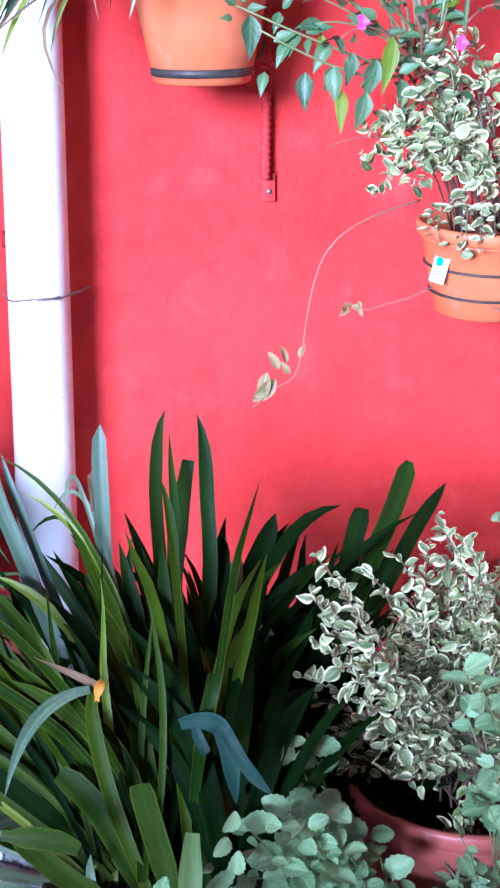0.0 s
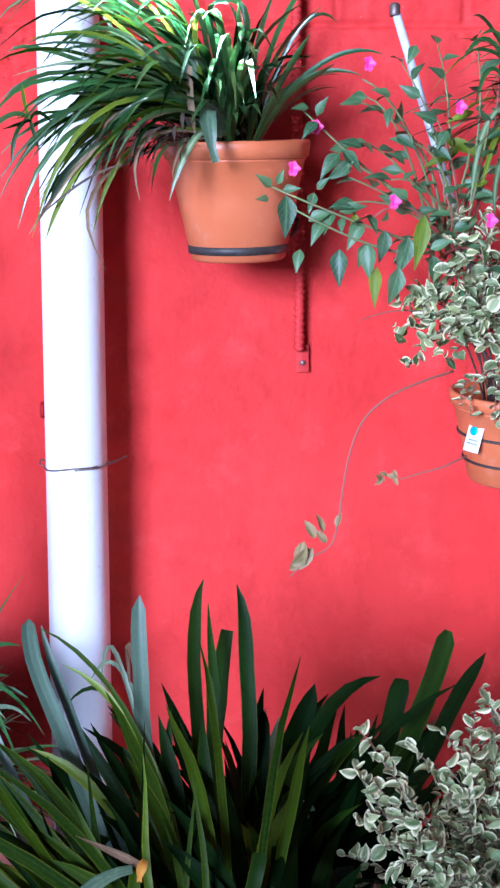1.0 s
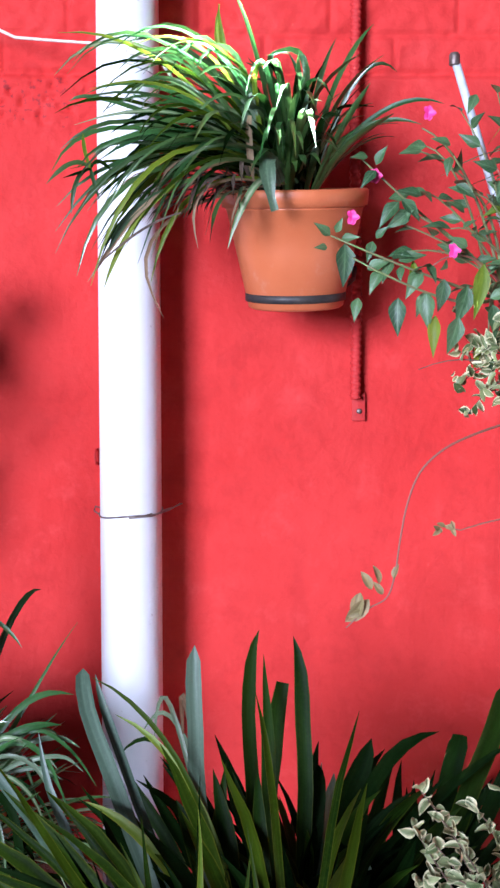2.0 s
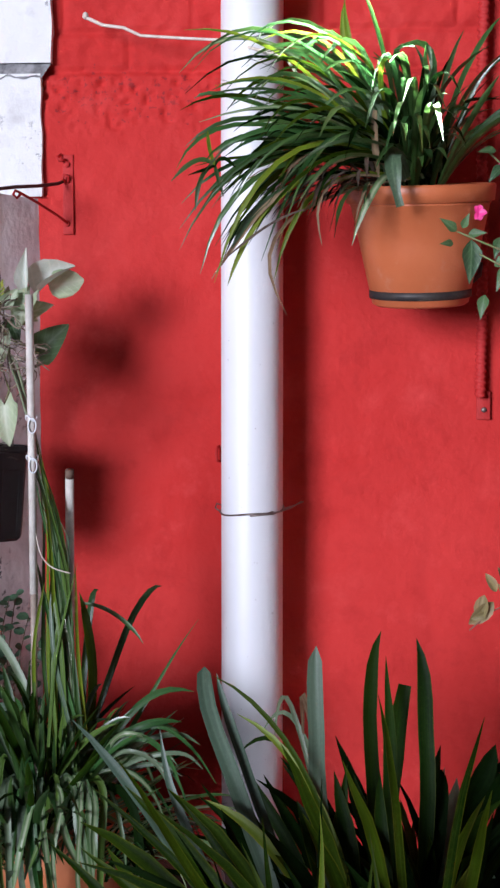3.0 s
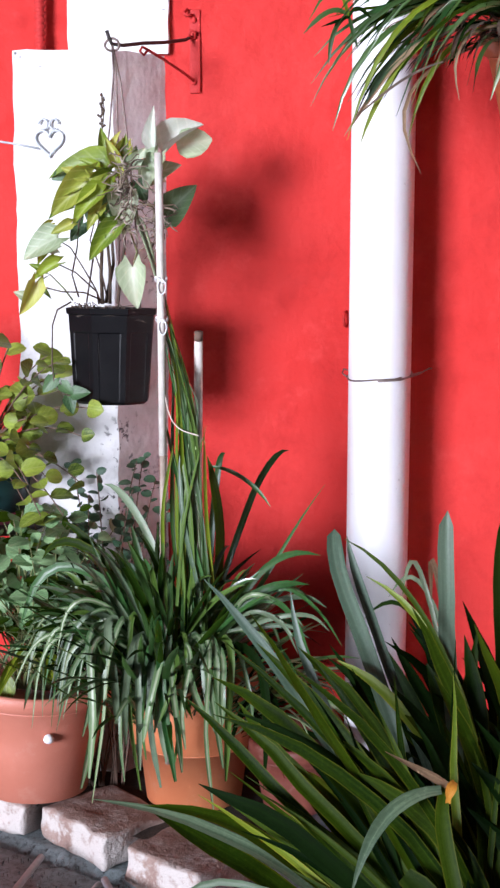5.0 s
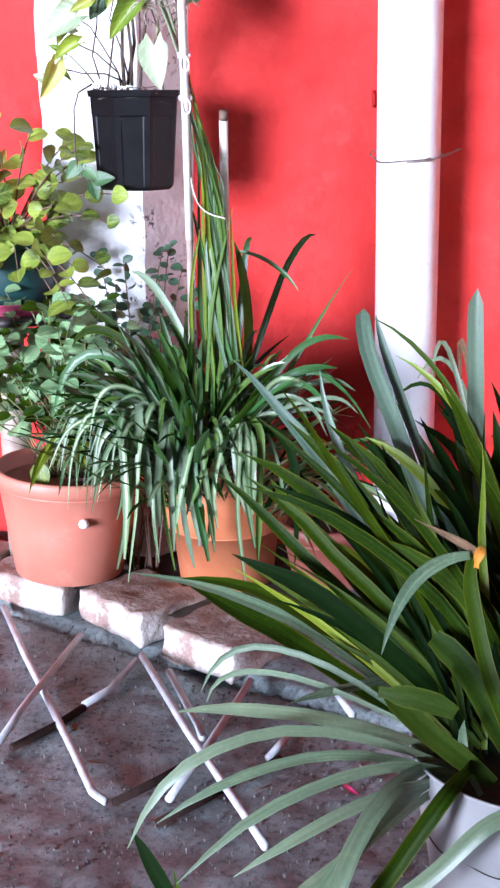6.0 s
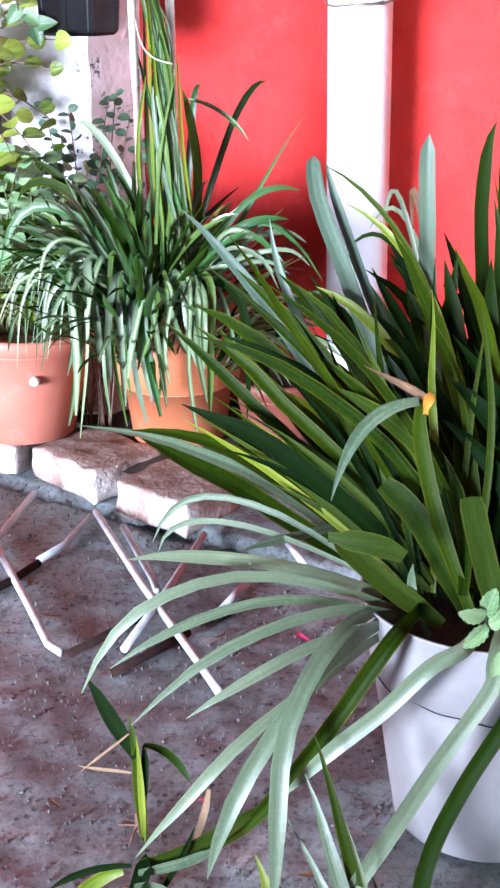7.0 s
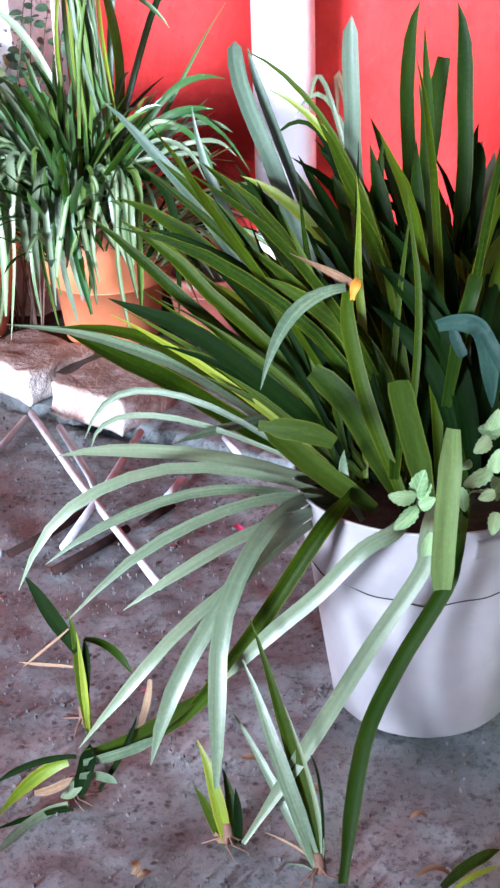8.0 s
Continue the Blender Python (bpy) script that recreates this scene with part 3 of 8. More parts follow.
def wall_y(x, z):
    p = Vector((x, 0, z))
    y = 0.004 * noise.noise(p * 3) + 0.0016 * noise.noise(p * 17)
    if z > 1.612:                       # bare brick courses under the paint
        y += 0.007
        row = int((z - 1.612) / 0.072)
        fz = ((z - 1.612) / 0.072) % 1.0
        fx = ((x + 0.12 * (row % 2)) / 0.24) % 1.0
        if fz < 0.16 or fx < 0.045:
            y += 0.005
        y += 0.003 * noise.noise(p * 45)
    pit = noise.noise(p * 88) + 0.5 * noise.noise(p * 40)
    zone = max(0.0, 1 - abs(z - 1.565) / 0.075) * (1.0 if -0.42 < x < 0.12 else 0.25)
    zone *= 0.5 + noise.noise(p * 5 + Vector((4, 0, 0)))
    if pit > 0.25 and zone > 0.1:
        y += 0.009 * min(1.0, (pit - 0.25) * 5) * min(1.0, zone * 3)
    coarse = min(1.0, max(0.0, (z - 1.05) / 0.45))     # rough trowelling towards the top
    y += coarse * (0.0032 * noise.noise(p * 14 + Vector((1, 5, 2))) + 0.0018 * noise.noise(p * 33))
    y += 0.003 * max(0, noise.noise(p * 9 + Vector((9, 1, 3))) - 0.3)
    return y


def build_setting():
    tagged(part("wall_north", wall_sheet(-1.1, 1.3, 0.0, 2.0, 0.0055, wall_y), M_RED), "red painted plaster wall with brick courses showing", "wall", "", "structure")
    tagged(part("wall_north_left", box_bm((-4.0, 0.002, 0.0), (-1.1, 0.2, 2.9)), M_RED, None, "", False), "plain red painted wall", "wall", "", "structure")
    tagged(part("wall_north_right", box_bm((1.3, 0.002, 0.0), (4.0, 0.2, 2.9)), M_RED, None, "", False), "plain red painted wall", "wall", "", "structure")
    tagged(part("wall_north_upper", box_bm((-1.1, 0.006, 2.45), (1.3, 0.2, 2.9)), M_RED, None, "", False), "plain red painted wall", "wall", "", "structure")
    # unseen course, set to cut the added lamp off below the top leaves
    tagged(part("wall_sill", box_bm((-1.1, 0.006, 2.0), (1.3, 0.2, 2.114)), M_RED, None, "", False), "unseen red course shading the lamp's lower beam", "wall", "", "structure")
    # ceiling, east and south walls are unseen, added to hold back sky light
    tagged(part("ceiling", box_bm((-3.0, -1.3, 2.9), (2.5, 0.2, 3.05)), M_PLAIN, None, "", False), "unseen plain ceiling added against sky light", "ceiling", "", "structure")
    tagged(part("wall_east", box_bm((2.3, -3.4, 0.0), (2.5, 0.002, 2.9)), M_PLAIN, None, "", False), "unseen plain wall added against sky light", "wall", "", "structure")
    tagged(part("wall_south", box_bm((0.2, -3.6, 0.0), (2.5, -3.4, 3.05)), M_PLAIN, None, "", False), "unseen plain wall added against sky light", "wall", "", "structure")
    # unseen low wall, placed to shade the bucket and the lower clump
    tagged(part("wall_south_low", box_bm((-0.95, -3.6, 0.0), (0.2, -3.4, 0.72)), M_PLAIN, None, "", False), "unseen low wall added to shade the bucket and clump", "wall", "", "structure")
    # white pilaster: a flat upper strip in two widths over a stouter foot with a slanting flank
    bm = bmesh.new()
    for (x0, x1, z0, z1, d) in ((-0.578, -0.392, 1.389, 1.612, 0.014), (-0.556, -0.374, 1.632, 2.3, 0.012)):
        nz = 40
        for k in range(nz):
            za, zb = z0 + (z1 - z0) * k / nz, z0 + (z1 - z0) * (k + 1) / nz
            def edge(x, z):
                return x + 0.004 * noise.noise(Vector((x * 7, 0, z * 22)))
            q = [(edge(x0, za), -d, za), (edge(x1, za), -d, za), (edge(x1, zb), -d, zb), (edge(x0, zb), -d, zb)]
            f = [bm.verts.new(c) for c in q]
            b = [bm.verts.new((c[0], 0.012, c[2])) for c in q]
            bm.faces.new(f)
            bm.faces.new((f[1], b[1], b[2], f[2]))
            bm.faces.new((b[0], f[0], f[3], b[3]))
    bmesh.ops.remove_doubles(bm, verts=bm.verts, dist=1e-5)
    tagged(part("pilaster_upper", bm, M_WHITE, None, "", False), "flaking white painted strip of plaster wall", "pilaster", "", "structure")
    bm = bmesh.new()
    n = 26
    lo = [bm.verts.new((-0.582 + 0.192 * i / n, -0.0155 + 0.002 * noise.noise(Vector((i * 0.4, 2, 0))), 1.604 + 0.016 * noise.noise(Vector((i * 0.31, 0, 0))))) for i in range(n + 1)]
    hi = [bm.verts.new((-0.560 + 0.188 * i / n, -0.003, 1.637 + 0.018 * noise.noise(Vector((i * 0.27, 5, 0))))) for i in range(n + 1)]
    bk = [bm.verts.new((v.co.x, 0.01, v.co.z)) for v in hi]
    for i in range(n):
        bm.faces.new((lo[i], lo[i + 1], hi[i + 1], hi[i]))
        bm.faces.new((hi[i], hi[i + 1], bk[i + 1], bk[i]))
    tagged(part("pilaster_ledge", bm, M_GRIME, None, "", False), "grey weathered mortar ledge across the pilaster", "ledge", "", "structure")
    bm = bmesh.new()
    prof = [(-0.660, 0.01), (-0.655, -0.1), (-0.474, -0.1), (-0.394, 0.01)]
    nz = 70
    rows = []
    for k in range(nz + 1):
        z = 1.388 * k / nz
        row = []
        for (xa, ya), (xb, yb) in zip(prof, prof[1:]):
            for s in range(8):
                x, y = xa + (xb - xa) * s / 8, ya + (yb - ya) * s / 8
                w = 0.004 * noise.noise(Vector((x * 12, y * 12, z * 12))) + 0.002 * noise.noise(Vector((x * 40, y * 40, z * 40)))
                row.append(bm.verts.new((x + w, y + w, z + (w * 1.5 if k == nz else 0))))
        row.append(bm.verts.new((prof[-1][0] + 0.004 * noise.noise(Vector((3, 3, z * 14))), prof[-1][1], z)))
        rows.append(row)
    for a, b in zip(rows, rows[1:]):
        for i in range(len(a) - 1):
            bm.faces.new((a[i], a[i + 1], b[i + 1], b[i]))
    bm.faces.new(rows[-1])
    bmesh.ops.recalc_face_normals(bm, faces=bm.faces)
    tagged(part("pilaster_foot", bm, M_WHITE, None, "", False), "stout white painted masonry foot of the pilaster", "pilaster", "", "structure")
    # ground: one sheet, fine near the pots
    bm = bmesh.new()
    xs = [-60, -20, -6, -2.5] + [-1.2 + 0.0125 * i for i in range(177)] + [2.5, 6, 20, 60]
    ys = [-60, -20, -6, -3] + [-2.0 + 0.0125 * i for i in range(161)] + [0.1]
    a, b = Vector((-0.75, -0.245)), Vector((-0.21, -0.505))
    d = (b - a).normalized()
    nrm = Vector((-d.y, d.x))
    grid = []
    for y in ys:
        row = []
        for x in xs:
            z = 0.0
            if -1.3 < x < 1.1 and -2.1 < y < 0.05:
                p = Vector((x, y, 0))
                z = 0.005 * noise.noise(p * 4) + 0.004 * noise.noise(p * 19) + 0.003 * noise.noise(p * 43)
                side = (Vector((x, y)) - a).dot(nrm)
                if side > 0:
                    z += 0.012
                elif side > -0.014:
                    z -= 0.008
            row.append(bm.verts.new((x, y, z)))
        grid.append(row)
    for r, s in zip(grid, grid[1:]):
        for i in range(len(xs) - 1):
            bm.faces.new((r[i], r[i + 1], s[i + 1], s[i]))
    tagged(part("ground", bm, M_GROUND), "worn dark concrete yard with gritty stains", "ground", "", "structure")


def soil_bed():
    """Raised earth between the brick edging and the wall."""
    bm = bmesh.new()
    a, b = Vector((-1.1, -0.04)), Vector((-0.22, -0.44))
    n, m = 44, 20
    rows = []
    for i in range(n + 1):
        f = a.lerp(b, i / n)
        row = []
        for k in range(m + 1):
            y = f.y + (0.006 - f.y) * k / m
            x = f.x + 0.06 * k / m * (i / n)
            z = 0.058 + 0.006 * noise.noise(Vector((x * 14, y * 14, 0))) + 0.004 * noise.noise(Vector((x * 45, y * 45, 2)))
            row.append(bm.verts.new((x, y, z)))
        rows.append(row)
    for p, q in zip(rows, rows[1:]):
        for k in range(m):
            bm.faces.new((p[k], q[k], q[k + 1], p[k + 1]))
    foot = [bm.verts.new((v.co.x + 0.01, v.co.y, -0.005)) for v in rows[-1]]
    for k in range(m):
        bm.faces.new((rows[-1][k], foot[k], foot[k + 1], rows[-1][k + 1]))
    tagged(part("soil_bed", bm, M_SOIL), "dark raised earth behind the brick edging", "soil", "", "structure")


def build_pipe():
    pipe = thing("downpipe", (0, -0.09, 0), "white plastic drainpipe standing against the red wall", "downpipe")
    bm = lathe([(0.055, 0.0), (0.055, 0.5), (0.055, 1.0), (0.055, 1.6), (0.055, 2.5)], 64)
    part("pipe", bm, M_PIPE, pipe)
    ring = [(0.0565 * math.cos(a), 0.0565 * math.sin(a), 0.822 - 0.006 * math.cos(a + 2.2) + 0.002 * math.sin(3 * a)) for a in [2 * math.pi * i / 48 for i in range(48)]]
    tie = part("wire_tie", tube(ring, 0.0016, 6, True), M_WIRE, pipe, "twisted thin wire round the pipe")
    part("wire_end", tube([(0.0, -0.058, 0.816), (0.04, -0.05, 0.819), (0.07, -0.01, 0.826), (0.086, 0.066, 0.829)], 0.0015, 6), M_WIRE, tie)
    part("wire_end", tube([(0.09, 0.068, 0.829), (0.075, 0.03, 0.826), (0.03, -0.055, 0.821), (-0.02, -0.059, 0.817)], 0.0012, 6), M_WIRE, tie)
    part("wire_end", tube([(-0.057, -0.004, 0.818), (-0.066, 0.0, 0.824), (-0.064, 0.01, 0.831), (-0.056, 0.008, 0.828)], 0.0014, 6), M_WIRE, tie)
    clip = thing("wall_clip", (-0.066, -0.004, 0.915), "small red painted metal clip on the wall", "clip")
    part("clip_hoop", tube([(0, 0.006, 0.014), (-0.004, -0.006, 0.012), (-0.005, -0.009, 0.0), (-0.003, -0.006, -0.012), (0.001, 0.006, -0.014)], 0.0026, 6), M_REDIRON, clip)


def rebar(name, x, z0, z1, label):
    """A ribbed bar with a small fixing plate at its foot."""
    ob = thing(name, (x, -0.022, z0), label, "wall bracket")
    n = int((z1 - z0) / 0.003)
    bm = bmesh.new()
    rings = []
    for i in range(n + 1):
        z = (z1 - z0) * i / n
        ring = []
        for k in range(10):
            a = 2 * math.pi * k / 10
            r = 0.0078 + (0.0030 if (i + k * 0.4) % 4 < 1.6 else 0.0)
            ring.append(bm.verts.new((r * math.cos(a) + 0.002 * math.sin(z * 9), r * math.sin(a), z)))
        rings.append(ring)
    for a, b in zip(rings, rings[1:]):
        for k in range(10):
            bm.faces.new((a[k], a[(k + 1) % 10], b[(k + 1) % 10], b[k]))
    bm.faces.new(list(reversed(rings[0])))
    part("bar", bm, M_REDIRON, ob)
    plate = part("plate", box_bm((-0.005, 0.012, -0.04), (0.02, 0.017, 0.012), 0.0015), M_REDIRON, ob, "flat fixing plate")
    part("screw", lathe([(0.005, 0.0), (0.005, 0.002), (0.003, 0.0035)], 12), M_WIRE, plate).matrix_basis = pose(0.008, 0.0115, -0.022, 90)
    return ob


def build_brackets():
    rebar("rebar_bracket", 0.41, 1.02, 2.3, "red painted ribbed iron bar on the wall")
    rebar("rebar_bracket", -0.628, 1.39, 2.3, "red painted ribbed iron bar beside the pilaster")
    # swing hook with its plate
    ob = thing("hook_bracket", (-0.345, 0.0, 1.32), "red iron wall plate with a wire hook arm", "bracket")
    part("plate", box_bm((-0.010, -0.006, 0.0), (0.010, 0.002, 0.146), 0.0015), M_REDIRON, ob)
    for z in (0.020, 0.128):
        part("bolt", lathe([(0.006, 0), (0.006, 0.003), (0.004, 0.0055)], 12), M_REDIRON, ob).matrix_basis = pose(-0.002, -0.0055, z, 90)
    part("eye", tube([(-0.012, -0.008, 0.146), (-0.018, -0.016, 0.139), (-0.012, -0.02, 0.133), (-0.004, -0.01, 0.136)], 0.003, 8), M_REDIRON, ob)
    part("arm", tube([(-0.008, -0.010, 0.097), (-0.013, -0.030, 0.090), (-0.039, -0.090, 0.078), (-0.063, -0.150, 0.069), (-0.085, -0.200, 0.059), (-0.098, -0.225, 0.058), (-0.102, -0.230, 0.068), (-0.105, -0.232, 0.079)], 0.0032, 8), M_BAND, ob, "dark bent wire arm")
    part("arm_eye", tube([(0.001, -0.006, 0.095), (0.002, -0.014, 0.106), (-0.005, -0.018, 0.108), (-0.009, -0.016, 0.100), (-0.004, -0.010, 0.095)], 0.003, 8), M_REDIRON, ob)
    part("strut", tube([(0.001, -0.006, 0.019), (-0.013, -0.030, 0.031), (-0.039, -0.090, 0.049), (-0.058, -0.140, 0.060), (-0.064, -0.150, 0.063), (-0.068, -0.150, 0.056), (-0.062, -0.148, 0.050), (-0.056, -0.140, 0.059)], 0.0026, 8), M_REDIRON, ob)


def ring_band(parent, name, z, r, thick, tall, material, label=""):
    return part(name, lathe([(r, z), (r + thick, z + 0.001), (r + thick, z + tall - 0.001), (r, z + tall)], 48), material, parent, label)


def leaf_blades(parent, centre, count, length, width, mats, lift=(20, 80), around=(0, 360), seed=1, droop=(0.3, 0.9), root=0.03, face=None):
    """Arching strap leaves out of one crown."""
    r = random.Random(seed)
    c = Vector(centre)
    for _ in range(count):
        az, el, ln = radians(r.uniform(*around)), radians(r.uniform(*lift)), r.uniform(*length)
        out = Vector((math.cos(az), math.sin(az), 0))
        base = c + out * r.uniform(0, root) + Vector((0, 0, r.uniform(-0.01, 0.01)))
        mid = base + (out * math.cos(el) + Vector((0, 0, math.sin(el)))) * ln * 0.55
        sag = r.uniform(*droop)
        way = out * (0.55 + 0.2 * sag) + Vector((0, 0, math.sin(el) * (1 - sag) - sag * 0.75))
        tip = mid + way.normalized() * ln * 0.45 + Vector((r.uniform(-1, 1), r.uniform(-1, 1), 0)) * ln * 0.06
        blade(parent, base, mid, tip, r.uniform(*width), r.choice(mats), segs=9, fold=r.uniform(0.1, 0.4), twist=r.uniform(-0.7, 0.7), face=face or (-out.x * 0.6, -out.y * 0.6, 1))


def hanging_plants():
    pot = flower_pot("hanging_pot", (0.291, -0.18, 1.182), 0.121, 0.081, 0.2, M_TERRA, "terracotta plastic pot hung on the red wall", (8, -1), 0.03)
    ring_band(pot, "band", 0.013, 0.0828, 0.0035, 0.015, M_BAND, "dark iron hoop holding the pot")
    part("hanger", tube([(0.085, 0.03, 0.03), (0.11, 0.1, 0.04), (0.118, 0.16, 0.055)], 0.004, 8), M_BAND, pot)
    plant = thing("spider_plant", (0.291, -0.2, 1.35), "arching green strap-leaved plant in the hanging pot", "plant")
    KEYS_HANG(plant)
    leaf_blades(plant, (0.275, -0.2, 1.36), 90, (0.18, 0.40), (0.007, 0.012), [M_HANG, M_SPIDERG, M_HANG, M_STRAPD], (25, 75), (130, 290), 3, (0.25, 0.8))
    leaf_blades(plant, (0.30, -0.2, 1.36), 34, (0.16, 0.30), (0.009, 0.017), [M_HANG, M_HANG, M_STRAPD, M_SPIDERG], (45, 88), (0, 360), 9, (0.1, 0.5))
    leaf_blades(plant, (0.22, -0.25, 1.37), 60, (0.10, 0.26), (0.004, 0.008), [M_DRY, M_BARK, M_STRAPD, M_BARK, M_HANG], (-10, 25), (170, 260), 5, (0.7, 1.0))
    # second pot, lower, with hoops and a paper label
    pot = flower_pot("hanging_pot", (0.752, -0.25, 0.80), 0.112, 0.074, 0.155, M_TERRA, "terracotta pot with two black hoops and label", (9, 2), 0.024)
    ring_band(pot, "band", 0.036, 0.0835, 0.003, 0.005, M_BAND, "thin black wire hoop")
    ring_band(pot, "band", 0.082, 0.0955, 0.003, 0.005, M_BAND, "thin black wire hoop")
    lab = part("label", box_bm((-0.016, -0.0012, -0.024), (0.016, 0.0, 0.024), 0.0004), M_PAPER, pot, "white paper label with teal print")
    lab.matrix_basis = pose(-0.0835, -0.061, 0.088, -16, 0, -54)
    part("print", lathe([(0.008, 0), (0.008, 0.0006), (0.003, 0.0008)], 20), M_TEAL, lab).matrix_basis = pose(-0.003, -0.0013, 0.011, 90)
    for z, w in ((-0.006, 0.009), (-0.012, 0.011)):
        part("print", box_bm((-w, -0.0022, z), (w, -0.0013, z + 0.003)), M_GREYINK, lab)
    part("hanger", tube([(0.0, 0.085, 0.04), (0.0, 0.16, 0.05), (0.0, 0.245, 0.09)], 0.004, 8), M_BAND, pot)
    vari = thing("variegated_plant", (0.752, -0.25, 0.94), "trailing cream-edged variegated plant in hanging pot", "plant")
    trailing_variegated(vari)
    pot = flower_pot("hanging_pot", (0.885, -0.23, 1.22), 0.105, 0.075, 0.17, M_TERRA2, "terracotta pot hung beside a flowering plant", (6, 0), 0.024)
    part("hanger", tube([(0.0, 0.085, 0.04), (0.0, 0.15, 0.05), (0.0, 0.225, 0.09)], 0.004, 8), M_BAND, pot)
    grass = thing("grassy_plant", (0.885, -0.23, 1.37), "long grassy leaves spilling from a hanging pot", "plant")
    leaf_blades(grass, (0.885, -0.24, 1.37), 70, (0.2, 0.38), (0.007, 0.012), [M_SPIDERG, M_SPIDER, M_STRAPY, M_STRAPD], (10, 75), (90, 280), 8, (0.35, 1.0))
    blade(grass, (0.742, -0.280, 1.460), (0.696, -0.300, 1.529), (0.645, -0.320, 1.491), 0.009, M_SPIDERG)
    blade(grass, (0.742, -0.280, 1.424), (0.693, -0.300, 1.389), (0.661, -0.320, 1.261), 0.009, M_SPIDER)
    blade(grass, (0.742, -0.280, 1.442), (0.702, -0.300, 1.484), (0.669, -0.320, 1.426), 0.008, M_SPIDERG)
    blade(grass, (0.742, -0.280, 1.414), (0.706, -0.300, 1.366), (0.681, -0.320, 1.290), 0.008, M_STRAPY)
    blade(grass, (0.741, -0.280, 1.488), (0.698, -0.300, 1.552), (0.666, -0.320, 1.563), 0.007, M_HANG)
    blade(grass, (0.741, -0.280, 1.470), (0.708, -0.300, 1.507), (0.654, -0.320, 1.505), 0.007, M_HANG)
    blade(grass, (0.742, -0.280, 1.387), (0.714, -0.300, 1.320), (0.702, -0.320, 1.240), 0.008, M_SPIDER)
    blade(grass, (0.741, -0.280, 1.497), (0.712, -0.300, 1.538), (0.680, -0.320, 1.532), 0.007, M_SPIDERG)


def sprig(parent, pts, radius, material, mesh, every, size, spread, start=0.15, flat=0.5, name="stem", wild=0.0):
    """A stem along pts with leaves in turns along it."""
    o = Vector(parent.location)
    part(name, tube([p - o for p in pts], radius, 6, False, 0.45), material, parent)
    n = len(pts) - 1
    total = sum((pts[i + 1] - pts[i]).length for i in range(n))
    count = max(1, int(total * (1 - start) / every))
    for k in range(count + 1):
        s = start + (1 - start) * k / max(1, count)
        i = min(n - 1, int(s * n))
        p = pts[i].lerp(pts[i + 1], s * n - i)
        t = (pts[i + 1] - pts[i]).normalized()
        a = k * 2.4 + rnd(-0.5, 0.5)
        side = Vector((math.cos(a), math.sin(a), rnd(-0.1, 0.5)))
        way = (side * spread + t * (1 - spread) + Vector((0, -0.25, 0))).normalized()
        up = Vector((rnd(-0.9, 0.9), -0.8 + rnd(-0.4, 0.6), flat + rnd(-0.7, 0.6)))
        if wild:
            way = (way + Vector((rnd(-1, 1), rnd(-1, 1), rnd(-1, 1))) * wild).normalized()
            up += Vector((rnd(-1, 1), rnd(-0.5, 1), rnd(-1, 1))) * wild
        set_leaf(parent, mesh if not isinstance(mesh, list) else mesh[int(rnd(0, len(mesh) - 0.001))], p, way, up, size * (rnd(0.65, 1.2) if not wild else rnd(0.45, 1.3)))


VARI = [leaf_mesh("variegated_leaf_a", M_VARI, 1, 0.62, "curl", 0.6, 0.45), leaf_mesh("variegated_leaf_b", M_VARI, 1, 0.80, "curl", 0.35, 0.15), leaf_mesh("variegated_leaf_c", M_VARI, 1, 0.46, "curl", 1.0, -0.4)]
FADED = leaf_mesh("faded_leaf", M_FADED, 1, 0.5, "oval", 0.4, 0.3)


